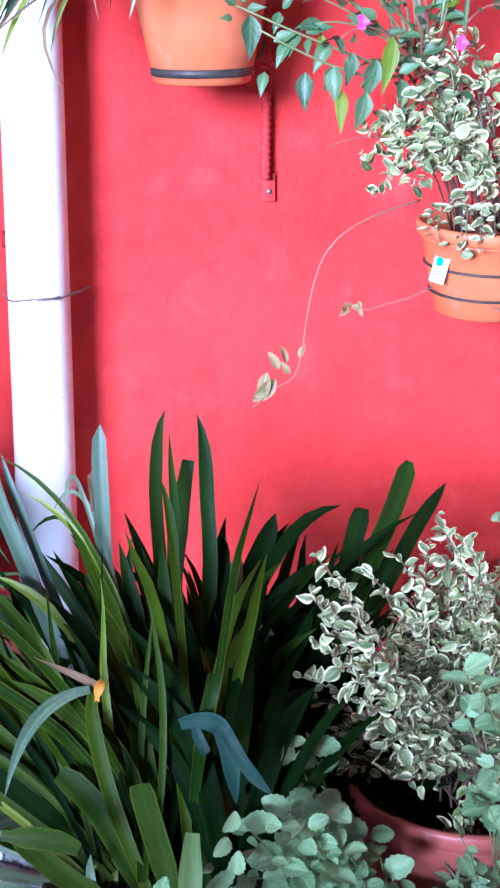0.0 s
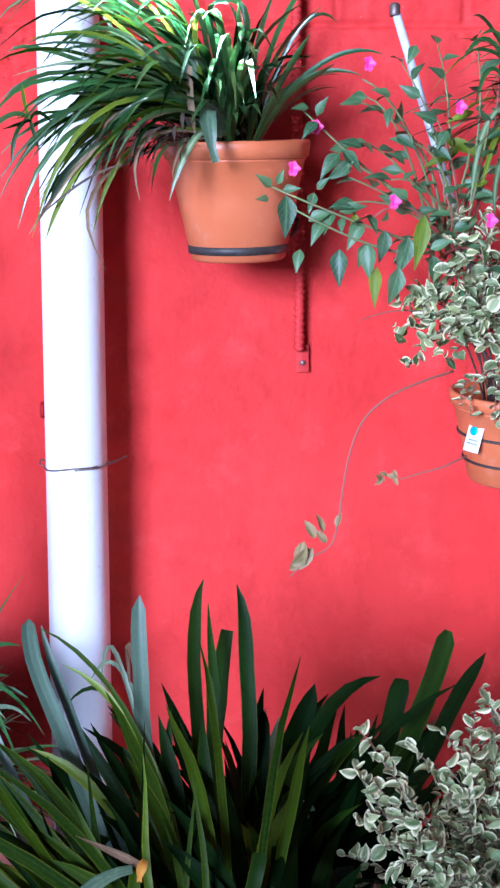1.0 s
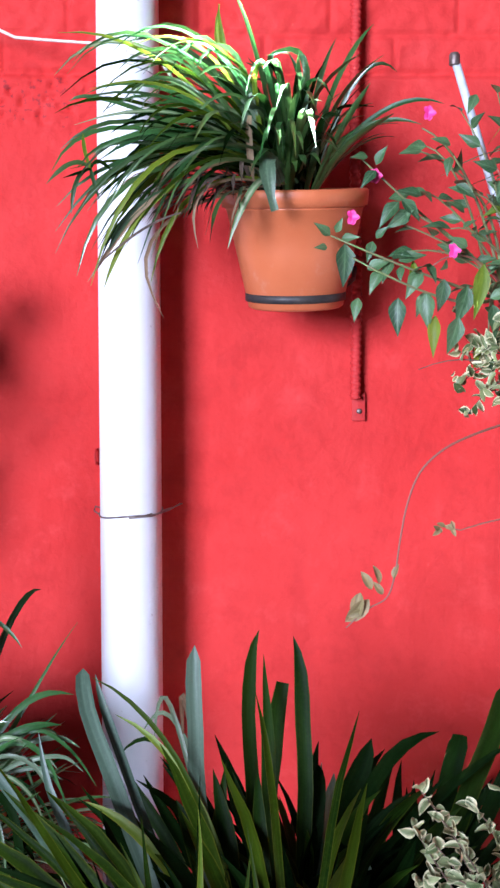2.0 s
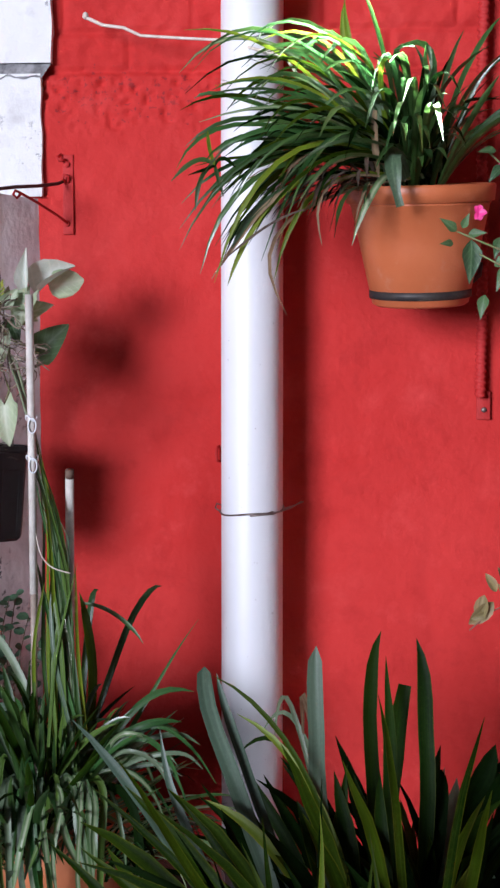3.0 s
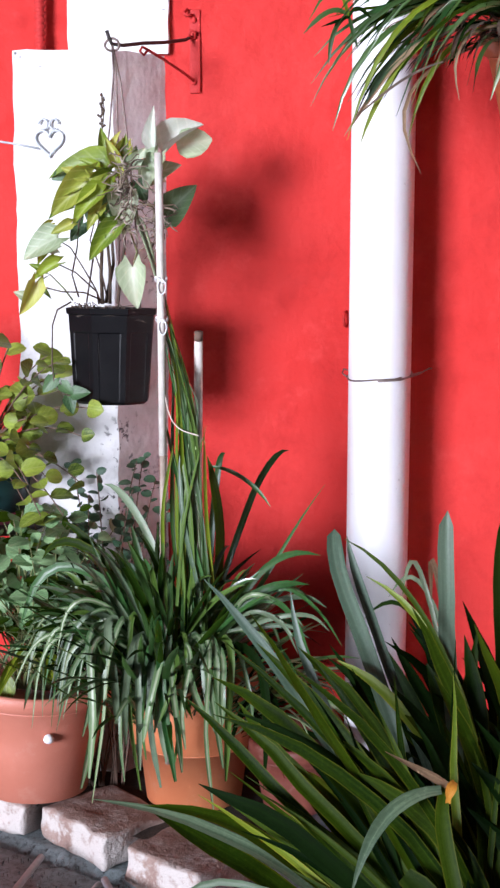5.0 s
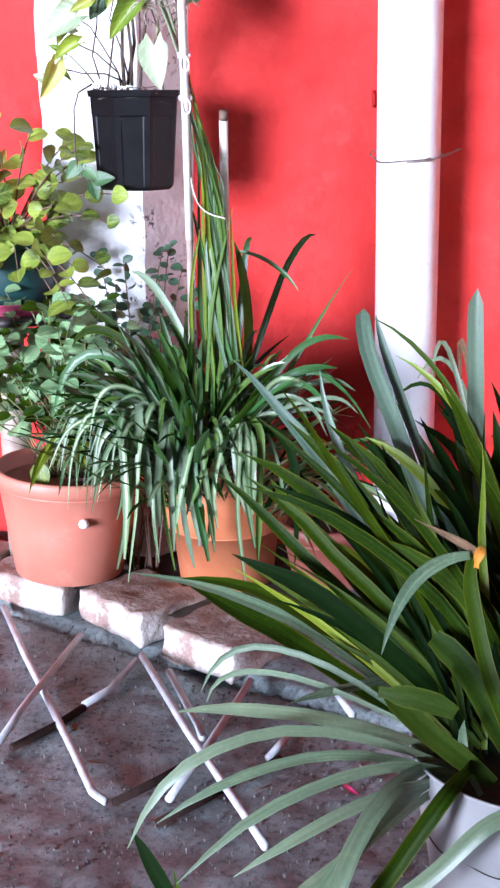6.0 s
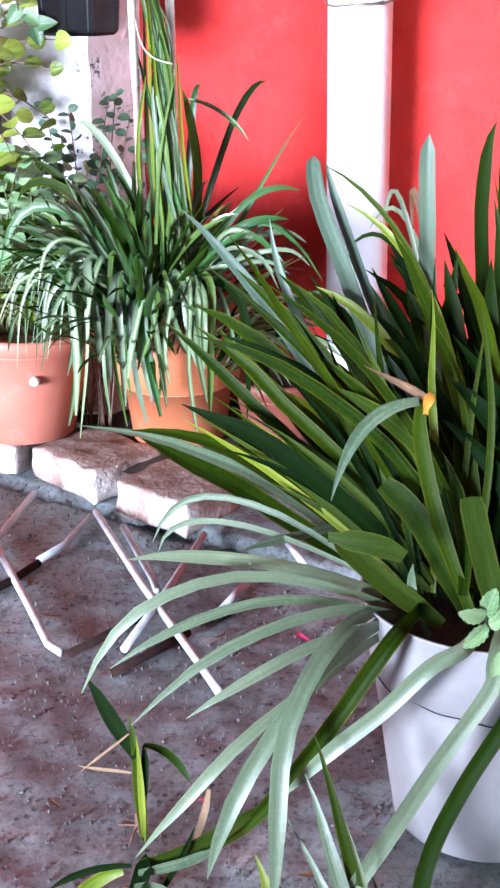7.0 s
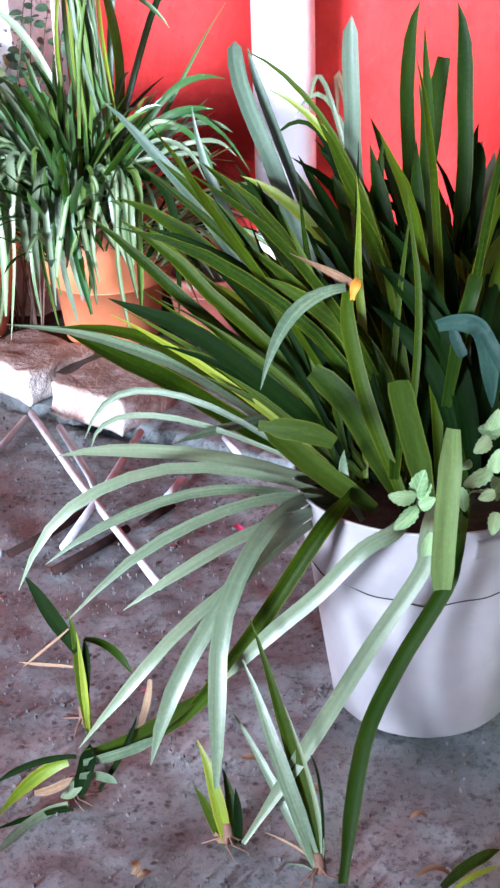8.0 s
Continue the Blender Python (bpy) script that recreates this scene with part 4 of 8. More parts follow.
def trailing_variegated(plant):
    c = Vector((0.752, -0.27, 0.955))
    loose = []
    for tip in ((0.557, -0.300, 1.100), (0.549, -0.330, 1.052), (0.552, -0.360, 1.000), (0.579, -0.270, 1.084), (0.588, -0.310, 1.106), (0.595, -0.350, 1.073), (0.640, -0.280, 1.207), (0.622, -0.340, 1.162), (0.668, -0.250, 1.175), (0.681, -0.300, 1.146), (0.718, -0.220, 1.204), (0.658, -0.260, 1.246), (0.688, -0.300, 1.243), (0.739, -0.240, 1.243), (0.761, -0.270, 1.210), (0.631, -0.240, 1.116), (0.629, -0.370, 1.100), (0.600, -0.380, 1.039), (0.618, -0.380, 1.009), (0.657, -0.380, 1.074), (0.678, -0.370, 1.039), (0.719, -0.350, 1.047), (0.760, -0.300, 1.065), (0.736, -0.360, 1.003), (0.690, -0.200, 1.117), (0.783, -0.250, 1.130), (0.600, -0.300, 1.039), (0.640, -0.400, 1.039), (0.692, -0.390, 1.004)):
        tip = Vector(tip)
        root = c + Vector((rnd(-0.05, 0.05), rnd(-0.03, 0.04), -0.02))
        rise = 0.03 + 0.35 * abs(tip.x - root.x)
        arc = curve3(root, root.lerp(tip, 0.45) + Vector((0, -0.01, rise)), tip, 8)
        sprig(plant, arc, 0.0018, M_BARK, VARI, 0.011, 0.024, 0.75, 0.45, wild=0.7)
        for _ in range(13):
            q = arc[min(8, int(9 * rnd(0.5, 1.0)))] + Vector((rnd(-1, 1), rnd(-1, 1), rnd(-1, 1))) * 0.016
            loose.append((q, (rnd(-1, 1), rnd(-0.8, 0.4), rnd(-1, 0.8)), (rnd(-1.2, 1.2), -1, rnd(-0.8, 1.2)), rnd(0.010, 0.026)))
    joined_leaves(plant, "foliage", loose, M_VARI_J, "curl", 0.55, 0.7, 0.3)
    for k in range(12):                 # sprigs over the rim
        a = rnd(-2.9, -0.6)
        p = c + Vector((math.cos(a) * 0.10, math.sin(a) * 0.10, 0.0))
        q = p + Vector((math.cos(a) * 0.03, math.sin(a) * 0.03, -rnd(0.01, 0.05)))
        sprig(plant, curve3(c + Vector((0, -0.03, 0)), p + Vector((0, 0, 0.025)), q, 6), 0.0015, M_TWIG, VARI[k % 3], 0.012, 0.02, 0.7, 0.4)
    # the two runners over the wall
    run = [Vector(p) for p in ((0.634, -0.330, 0.991), (0.567, -0.360, 0.972), (0.515, -0.370, 0.948), (0.478, -0.370, 0.912), (0.458, -0.370, 0.862), (0.447, -0.370, 0.807), (0.438, -0.370, 0.747), (0.425, -0.370, 0.711), (0.395, -0.370, 0.693), (0.360, -0.370, 0.663))]
    fine = []
    for i in range(len(run) - 1):
        a, b, c1, d = run[max(0, i - 1)], run[i], run[i + 1], run[min(len(run) - 1, i + 2)]
        for s in range(5):
            t = s / 5
            fine.append(0.5 * ((2 * b) + (c1 - a) * t + (2 * a - 5 * b + 4 * c1 - d) * t * t + (3 * b - a - 3 * c1 + d) * t ** 3))
    o = Vector(plant.location)
    part("runner", tube([p - o for p in fine + [run[-1]]], 0.0021, 6, False, 0.6), M_PINKSTEM, plant, "thin reddish trailing stem")
    set_leaf(plant, FADED, (0.397, -0.372, 0.709), (-0.68, -0.09, -0.73), (0.60, -1, 0.5), 0.052)
    set_leaf(plant, FADED, (0.383, -0.372, 0.720), (-0.25, -0.13, -0.96), (-0.40, -1, 0.2), 0.047)
    set_leaf(plant, FADED, (0.413, -0.372, 0.734), (-0.13, -0.14, 0.98), (0.90, -1, 0.2), 0.030)
    set_leaf(plant, FADED, (0.436, -0.372, 0.742), (0.15, -0.14, 0.98), (-0.90, -1, 0.2), 0.024)
    set_leaf(plant, FADED, (0.401, -0.372, 0.725), (-0.42, -0.19, 0.89), (0.30, -1, 0.2), 0.032)
    set_leaf(plant, FADED, (0.390, -0.372, 0.690), (-0.94, -0.21, -0.28), (0.50, -1, 0.2), 0.028)
    set_leaf(plant, FADED, (0.419, -0.372, 0.717), (-0.55, -0.24, 0.80), (0.00, -1, 0.2), 0.024)
    run = [Vector(p) for p in ((0.660, -0.320, 0.850), (0.618, -0.320, 0.831), (0.585, -0.320, 0.823), (0.552, -0.320, 0.813), (0.523, -0.320, 0.819))]
    part("runner", tube([p - o for p in run], 0.0017, 6, False, 0.6), M_PINKSTEM, plant, "thin reddish trailing stem")
    for k in range(9):
        set_leaf(plant, FADED, run[-1] + Vector((rnd(-0.01, 0.015), 0, rnd(-0.01, 0.01))), (rnd(-1, 1), -0.2, rnd(-1, 1)), (0, -1, 0.2), rnd(0.008, 0.018))
    for a, m, b in (((0.759, -0.270, 1.061), (0.743, -0.280, 1.120), (0.737, -0.270, 1.174)), ((0.769, -0.280, 1.083), (0.749, -0.300, 1.137), (0.741, -0.280, 1.165))):
        part("stem", tube([p - o for p in curve3(a, m, b, 8)], 0.0018, 6), M_BARK, plant)
    hang = curve3((0.829, -0.330, 0.737), (0.815, -0.330, 0.610), (0.789, -0.330, 0.463), 8)
    part("runner", tube([p - o for p in hang], 0.0013, 6, False, 0.6), M_PINKSTEM, plant)
    drop = leaf_mesh("trailing_leaf", M_MINT, 1, 0.7, "round", 0.25, 0.25)
    for k in range(11):
        set_leaf(plant, drop, hang[5 + k % 4], (rnd(-1, 1), -0.3, rnd(-0.8, 0.4)), (rnd(-0.5, 0.5), -1, 0.3), rnd(0.014, 0.026))
    for k in range(4):
        a, b = Vector((0.75 + 0.02 * k, -0.33, 0.82)), Vector((0.79 + 0.02 * k, -0.34, 0.76 - 0.01 * k))
        part("runner", tube([p - o for p in curve3(a, (a + b) / 2 + Vector((0.01, -0.01, 0.01)), b, 5)], 0.0013, 6), M_PINKSTEM, plant)


def flowering_plant():
    """The pink-flowered bush between the hanging pots, with its support rod."""
    rod = thing("support_rod", (0.559, -0.2, 1.60), "white plastic tube leaning among the flowers", "rod")
    part("tube", tube([(0, 0, 0), (0.05, 0.01, -0.155), (0.1, 0.02, -0.31), (0.16, 0.03, -0.5)], 0.0075, 12), M_TUBE, rod)
    part("cap", lathe([(0.0085, -0.012), (0.0095, -0.01), (0.0095, 0.006), (0.006, 0.01)], 16), M_WIRE, rod, "grey end cap")
    plant = thing("flowering_plant", (0.66, -0.2, 1.22), "leafy green bush with small pink flowers", "plant")
    lance = leaf_mesh("pointed_leaf", M_IMPAT, 1, 0.5, "lance", 0.3, 0.35)
    yell = leaf_mesh("pointed_leaf_yellow", M_STRAPY, 1, 0.32, "lance", 0.3, 0.3)
    c = Vector((0.66, -0.2, 1.20))
    ends = ((0.44, -0.32, 1.26), (0.47, -0.3, 1.36), (0.5, -0.28, 1.44), (0.56, -0.26, 1.50), (0.62, -0.26, 1.53), (0.69, -0.24, 1.54), (0.73, -0.24, 1.50), (0.77, -0.22, 1.42),
            (0.50, -0.34, 1.24), (0.53, -0.34, 1.30), (0.56, -0.32, 1.36), (0.60, -0.3, 1.42), (0.70, -0.3, 1.40), (0.74, -0.28, 1.34), (0.62, -0.32, 1.28), (0.66, -0.32, 1.36),
            (0.54, -0.3, 1.17), (0.60, -0.3, 1.13), (0.64, -0.3, 1.10), (0.70, -0.3, 1.16), (0.45, -0.33, 1.31), (0.78, -0.25, 1.30))
    for e in ends:
        e = Vector(e)
        m = c.lerp(e, 0.5) + Vector((rnd(-0.02, 0.02), -0.03, rnd(0.0, 0.05)))
        sprig(plant, curve3(c + Vector((rnd(-0.03, 0.03), 0, rnd(-0.06, 0.02))), m, e, 9), 0.0028, M_PINKSTEM if rng.random() < 0.4 else M_STEM, lance, 0.034, 0.04, 0.7, 0.35, 0.6)
    for x, y, z in ((0.49, -0.32, 1.2), (0.52, -0.34, 1.22), (0.56, -0.33, 1.21), (0.60, -0.33, 1.18), (0.47, -0.34, 1.25), (0.545, -0.33, 1.16), (0.585, -0.3, 1.12)):
        set_leaf(plant, lance if rng.random() < 0.6 else yell, (x, y, z), (rnd(-0.3, 0.2), -0.15, -1), (0.2, -1, 0.2), rnd(0.04, 0.065))
    for k in range(5):
        set_leaf(plant, yell, (0.63 + 0.025 * k, -0.27, 1.35 + rnd(-0.08, 0.08)), (rnd(-1, 0.6), -0.2, rnd(-0.4, 0.5)), (0, -1, 0.4), rnd(0.045, 0.075))
    petal = leaf_mesh("petal", M_FLOWER, 1, 0.9, "round", 0.3, 0.3)
    for x, y, z in ((0.41, -0.33, 1.385), (0.372, -0.34, 1.318), (0.535, -0.34, 1.265), (0.648, -0.31, 1.42), (0.50, -0.3, 1.49), (0.695, -0.33, 1.235)):
        bloom = new("flower")
        bloom.parent = plant
        bloom.location = Vector((x, y, z)) - Vector(plant.location)
        for k in range(5):
            a = k * 2 * math.pi / 5
            q = new("petal", petal)
            q.parent = bloom
            y1 = Vector((math.cos(a) * 0.45, -0.3, math.sin(a))).normalized()
            z1 = Vector((0.2, -1, 0.1)) - y1 * Vector((0.2, -1, 0.1)).dot(y1)
            z1.normalize()
            m = Matrix((y1.cross(z1), y1, z1)).transposed().to_4x4()
            q.matrix_basis = m @ Matrix.Diagonal((0.012, 0.012, 0.012, 1))
    o = Vector(plant.location)
    for a, m, b in (((0.621, -0.250, 1.232), (0.498, -0.300, 1.320), (0.384, -0.330, 1.416)), ((0.621, -0.250, 1.213), (0.532, -0.320, 1.291), (0.438, -0.340, 1.334)), ((0.621, -0.250, 1.194), (0.492, -0.340, 1.226), (0.336, -0.360, 1.287)), ((0.631, -0.250, 1.213), (0.567, -0.280, 1.387), (0.489, -0.300, 1.466)), ((0.631, -0.250, 1.213), (0.590, -0.260, 1.362), (0.471, -0.300, 1.434)), ((0.621, -0.250, 1.194), (0.521, -0.330, 1.190), (0.371, -0.360, 1.252))):
        part("branch", tube([p - o for p in curve3(a, m, b, 9)], 0.003, 6, False, 0.5), M_STEM, plant)
    set_leaf(plant, lance, (0.397, -0.340, 1.414), (-0.82, -0.57, 0.03), (-0.0, -1, 0.4), 0.030)
    set_leaf(plant, lance, (0.410, -0.340, 1.401), (0.30, -0.51, 0.81), (-0.4, -1, 0.4), 0.034)
    set_leaf(plant, lance, (0.410, -0.340, 1.392), (-0.67, -0.46, -0.58), (-0.1, -1, 0.6), 0.037)
    set_leaf(plant, lance, (0.447, -0.340, 1.343), (-0.69, -0.34, -0.64), (-0.3, -1, 0.6), 0.051)
    set_leaf(plant, lance, (0.451, -0.340, 1.347), (0.66, -0.39, -0.64), (0.2, -1, 0.4), 0.045)
    set_leaf(plant, lance, (0.337, -0.340, 1.289), (-0.64, -0.53, 0.56), (0.4, -1, 0.0), 0.033)
    set_leaf(plant, lance, (0.346, -0.340, 1.294), (0.27, -0.68, 0.68), (0.1, -1, 0.4), 0.026)
    set_leaf(plant, lance, (0.360, -0.340, 1.276), (0.03, -0.26, -0.96), (0.2, -1, 0.3), 0.066)
    set_leaf(plant, lance, (0.355, -0.340, 1.285), (0.79, -0.61, 0.06), (-0.4, -1, 0.1), 0.029)
    set_leaf(plant, lance, (0.332, -0.340, 1.271), (-0.69, -0.72, -0.04), (0.1, -1, 0.1), 0.024)
    set_leaf(plant, lance, (0.410, -0.340, 1.285), (0.49, -0.62, 0.62), (-0.4, -1, 0.2), 0.028)
    set_leaf(plant, lance, (0.405, -0.340, 1.280), (-0.27, -0.50, -0.82), (-0.0, -1, 0.4), 0.035)
    set_leaf(plant, lance, (0.437, -0.340, 1.249), (-0.54, -0.43, -0.72), (-0.5, -1, 0.5), 0.040)
    set_leaf(plant, lance, (0.446, -0.340, 1.249), (0.86, -0.40, 0.32), (-0.2, -1, 0.5), 0.044)
    set_leaf(plant, lance, (0.451, -0.340, 1.240), (-0.22, -0.62, -0.75), (-0.5, -1, 0.7), 0.028)
    set_leaf(plant, lance, (0.483, -0.340, 1.235), (-0.51, -0.34, -0.79), (0.1, -1, 0.7), 0.051)
    set_leaf(plant, lance, (0.492, -0.340, 1.244), (0.49, -0.49, -0.72), (0.5, -1, 0.6), 0.035)
    set_leaf(plant, lance, (0.492, -0.340, 1.199), (-0.07, -0.30, -0.95), (-0.4, -1, 0.2), 0.058)
    set_leaf(plant, lance, (0.446, -0.340, 1.190), (-0.10, -0.30, -0.95), (-0.3, -1, 0.5), 0.059)
    set_leaf(plant, yell, (0.506, -0.340, 1.162), (-0.14, -0.34, -0.93), (-0.3, -1, 0.2), 0.066)
    set_leaf(plant, lance, (0.419, -0.340, 1.235), (-0.51, -0.41, -0.76), (-0.4, -1, 0.1), 0.043)
    set_leaf(plant, lance, (0.483, -0.340, 1.423), (-0.89, -0.46, 0.02), (0.4, -1, 0.7), 0.038)
    set_leaf(plant, lance, (0.529, -0.340, 1.432), (-0.78, -0.52, 0.36), (-0.1, -1, 0.5), 0.034)
    set_leaf(plant, lance, (0.570, -0.340, 1.512), (-0.42, -0.49, -0.76), (-0.0, -1, 0.4), 0.035)
    set_leaf(plant, lance, (0.538, -0.340, 1.370), (0.75, -0.46, -0.48), (-0.1, -1, 0.4), 0.038)
    set_leaf(plant, lance, (0.557, -0.340, 1.271), (-0.77, -0.50, 0.40), (-0.3, -1, 0.2), 0.035)
    set_leaf(plant, lance, (0.602, -0.340, 1.352), (0.64, -0.53, -0.56), (0.0, -1, 0.1), 0.033)
    set_leaf(plant, lance, (0.621, -0.340, 1.378), (-0.55, -0.48, -0.69), (-0.1, -1, 0.7), 0.037)
    set_leaf(plant, lance, (0.529, -0.340, 1.414), (-0.32, -0.53, -0.79), (-0.5, -1, 0.1), 0.034)
    set_leaf(plant, lance, (0.465, -0.340, 1.329), (-0.71, -0.36, -0.60), (0.3, -1, 0.0), 0.048)
    set_leaf(plant, lance, (0.382, -0.340, 1.190), (-0.25, -0.46, -0.85), (-0.2, -1, 0.6), 0.038)
    set_leaf(plant, yell, (0.584, -0.340, 1.244), (-0.15, -0.26, -0.95), (0.1, -1, 0.2), 0.087)
    set_leaf(plant, lance, (0.594, -0.340, 1.189), (0.78, -0.47, 0.40), (-0.4, -1, 0.2), 0.037)
    set_leaf(plant, lance, (0.483, -0.340, 1.352), (-0.84, -0.43, 0.32), (-0.2, -1, 0.6), 0.041)
    set_leaf(plant, lance, (0.396, -0.340, 1.235), (0.80, -0.41, 0.43), (0.5, -1, 0.6), 0.042)
    set_leaf(plant, lance, (0.552, -0.340, 1.325), (-0.64, -0.49, 0.59), (0.4, -1, 0.7), 0.036)
    # dark runner and two dry shoots below
    for a, m, b in (((0.68, -0.25, 1.05), (0.58, -0.3, 1.09), (0.485, -0.3, 1.075)), ((0.66, -0.25, 1.06), (0.62, -0.3, 1.1), (0.56, -0.3, 1.10))):
        part("shoot", tube([p - o for p in curve3(a, m, b, 8)], 0.0018, 6, False, 0.4), M_TWIG, plant)


def twig():
    ob = thing("dry_twig", (-0.3, -0.06, 1.70), "bleached bare twig caught above the plant", "twig")
    part("stem", tube([(0, 0, 0), (0.03, 0, -0.014), (0.07, -0.01, -0.022), (0.1, -0.01, -0.036), (0.16, -0.02, -0.043), (0.24, -0.05, -0.055), (0.36, -0.12, -0.1), (0.5, -0.14, -0.3)], 0.0034, 7, False, 0.7), M_PALETWIG, ob)
    part("knot", lathe([(0.002, -0.004), (0.006, 0.0), (0.005, 0.006), (0.002, 0.009)], 10), M_PALETWIG, ob)


def floor_plants():
    # white bucket with the strap-leaved clump
    ob = thing("bucket", (0.212, -1.165, 0.002), "white plastic bucket used as a planter", "bucket")
    ob.rotation_euler = (radians(-3), 0, 0)
    e = 0.003
    r0, r1, h = 0.104, 0.146, 0.284
    body = [(r0 * 0.95, 0), (r0, 0.006)] + [(0.104 + 0.1418 * z, z) for z in (0.08, 0.13, 0.18)] + [(0.1318, 0.196), (0.1345, 0.198), (0.1395, 0.24), (r1, h - 0.004), (r1 + 0.003, h - 0.001), (r1, h), (r1 - e, h - 0.002), (0.130, 0.22), (0.098, 0.12)]
    part("body", lathe(body, 72), M_BUCKET, ob)
    part("soil", lathe([(0.09, 0.23), (0.1335, 0.246), (0.12, 0.252), (0.04, 0.258), (0.01, 0.26)], 36), M_SOIL, ob, "dark potting earth")
    # thin dark wavy tube that draws the collar's lower edge
    line = [((0.1325 + 0.0006 * math.sin(7 * a)) * math.cos(a), (0.1325 + 0.0006 * math.sin(7 * a)) * math.sin(a), 0.194 + 0.002 * math.sin(5 * a) + 0.0015 * math.sin(13 * a)) for a in [radians(180 + 2.5 * i) for i in range(73)]]
    part("crack", tube(line, 0.0007, 5), M_SOIL, ob, "thin dark line under the collar")
    part("lug", lathe([(0.013, 0), (0.013, 0.006), (0.008, 0.008)], 20), M_BUCKET, ob).matrix_basis = pose(-0.138, -0.02, 0.25, 0, -90, 0)
    part("lug", box_bm((-0.017, -0.004, -0.012), (0.017, 0.002, 0.010), 0.002), M_BUCKET, ob).matrix_basis = pose(0.06, -0.130, 0.262, 12, 0, 25)
    clump = thing("strap_leaf_plant", (0.24, -1.17, 0.17), "dense strap-leaved green plant in the white bucket", "plant")
    KEYS_CLUMP(clump)
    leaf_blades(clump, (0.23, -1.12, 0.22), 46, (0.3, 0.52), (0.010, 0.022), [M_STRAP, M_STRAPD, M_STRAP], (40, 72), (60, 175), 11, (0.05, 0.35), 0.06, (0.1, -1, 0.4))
    # near-black leaves fill the clump's inside with shade put into colour
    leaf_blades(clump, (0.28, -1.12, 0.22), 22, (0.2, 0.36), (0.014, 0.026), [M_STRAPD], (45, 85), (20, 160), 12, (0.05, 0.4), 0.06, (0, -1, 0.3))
    # taller clump behind it in a black pot
    flower_pot("nursery_pot", (0.31, -0.74, 0.0), 0.13, 0.10, 0.2, M_BLACK, "black plastic nursery pot behind the bucket", (0, 0), 0.02)
    tall = thing("strap_leaf_plant", (0.31, -0.74, 0.18), "upright dark strap-leaved plant in a black pot", "plant")
    KEYS_TALL(tall)
    # dark filler leaves, coloured as the shade at the tall clump's heart
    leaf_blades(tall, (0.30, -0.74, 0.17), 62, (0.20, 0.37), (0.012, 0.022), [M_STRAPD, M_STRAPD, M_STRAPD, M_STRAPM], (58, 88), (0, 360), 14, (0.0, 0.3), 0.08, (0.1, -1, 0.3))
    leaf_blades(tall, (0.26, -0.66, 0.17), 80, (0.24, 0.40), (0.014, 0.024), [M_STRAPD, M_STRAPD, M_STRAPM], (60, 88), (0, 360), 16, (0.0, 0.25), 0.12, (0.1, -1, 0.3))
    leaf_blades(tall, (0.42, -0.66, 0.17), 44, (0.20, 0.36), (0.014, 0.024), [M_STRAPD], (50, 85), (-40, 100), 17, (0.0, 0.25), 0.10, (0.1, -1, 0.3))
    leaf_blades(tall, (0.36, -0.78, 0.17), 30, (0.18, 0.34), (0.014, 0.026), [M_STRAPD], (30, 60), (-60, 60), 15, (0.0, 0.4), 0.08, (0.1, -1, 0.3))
    # variegated bush
    flower_pot("bush_pot", (0.605, -0.9, 0.0), 0.158, 0.115, 0.262, M_REDPOT, "large dull red plastic pot", (0, 0), 0.026)
    bush = thing("variegated_bush", (0.605, -0.9, 0.25), "rounded bush of small cream-edged leaves", "bush")
    r = random.Random(21)
    far = []
    for k in range(60):
        a = r.uniform(0, 2 * math.pi)
        el = r.uniform(-0.15, 1.45)
        R = r.uniform(0.75, 1.0)
        tip = Vector((0.60 + 0.185 * R * math.cos(a) * math.cos(el) - 0.01, -0.88 + 0.17 * R * math.sin(a) * math.cos(el), 0.27 + 0.30 * R * math.sin(el) * (0.75 + 0.4 * r.random())))
        base = Vector((0.605 + r.uniform(-0.05, 0.05), -0.9 + r.uniform(-0.05, 0.05), 0.24))
        pts = curve3(base, base.lerp(tip, 0.5) + Vector((0, 0, 0.03)), tip, 8)
        front = math.sin(a) < 0.25
        if front and k % 3 != 2:
            sprig(bush, pts, 0.0018, M_TWIG, VARI, 0.022, 0.021, 0.7, 0.3, wild=0.8)
        else:
            part("stem", tube([p - Vector(bush.location) for p in pts], 0.0018, 6, False, 0.5), M_TWIG, bush)
        for j in range(52):
            s = 0.25 + 0.75 * j / 51
            i = min(7, int(s * 8))
            p = pts[i].lerp(pts[i + 1], s * 8 - i)
            q = p + Vector((r.uniform(-1, 1), r.uniform(-1, 1), r.uniform(-1, 1))) * 0.02
            far.append((q, (r.uniform(-1, 1), r.uniform(-1, 0.4), r.uniform(-0.6, 1)), (r.uniform(-1.2, 1.2), -1, r.uniform(-0.8, 1.4)), r.uniform(0.007, 0.021)))
    # sprigs that stand out of the outline
    for k, q in enumerate(((0.394, -0.941, 0.580), (0.389, -0.916, 0.529), (0.376, -0.930, 0.422), (0.455, -0.912, 0.555), (0.501, -0.910, 0.568), (0.535, -0.955, 0.633), (0.573, -0.959, 0.603), (0.526, -0.893, 0.551), (0.412, -0.939, 0.514), (0.389, -0.941, 0.478), (0.431, -0.880, 0.527), (0.475, -0.922, 0.532), (0.566, -0.893, 0.561), (0.603, -0.922, 0.565), (0.388, -0.909, 0.383), (0.532, -0.948, 0.604), (0.622, -0.909, 0.524))):
        tip = Vector(q)
        base = Vector((0.605 + r.uniform(-0.05, 0.05), -0.9, 0.26))
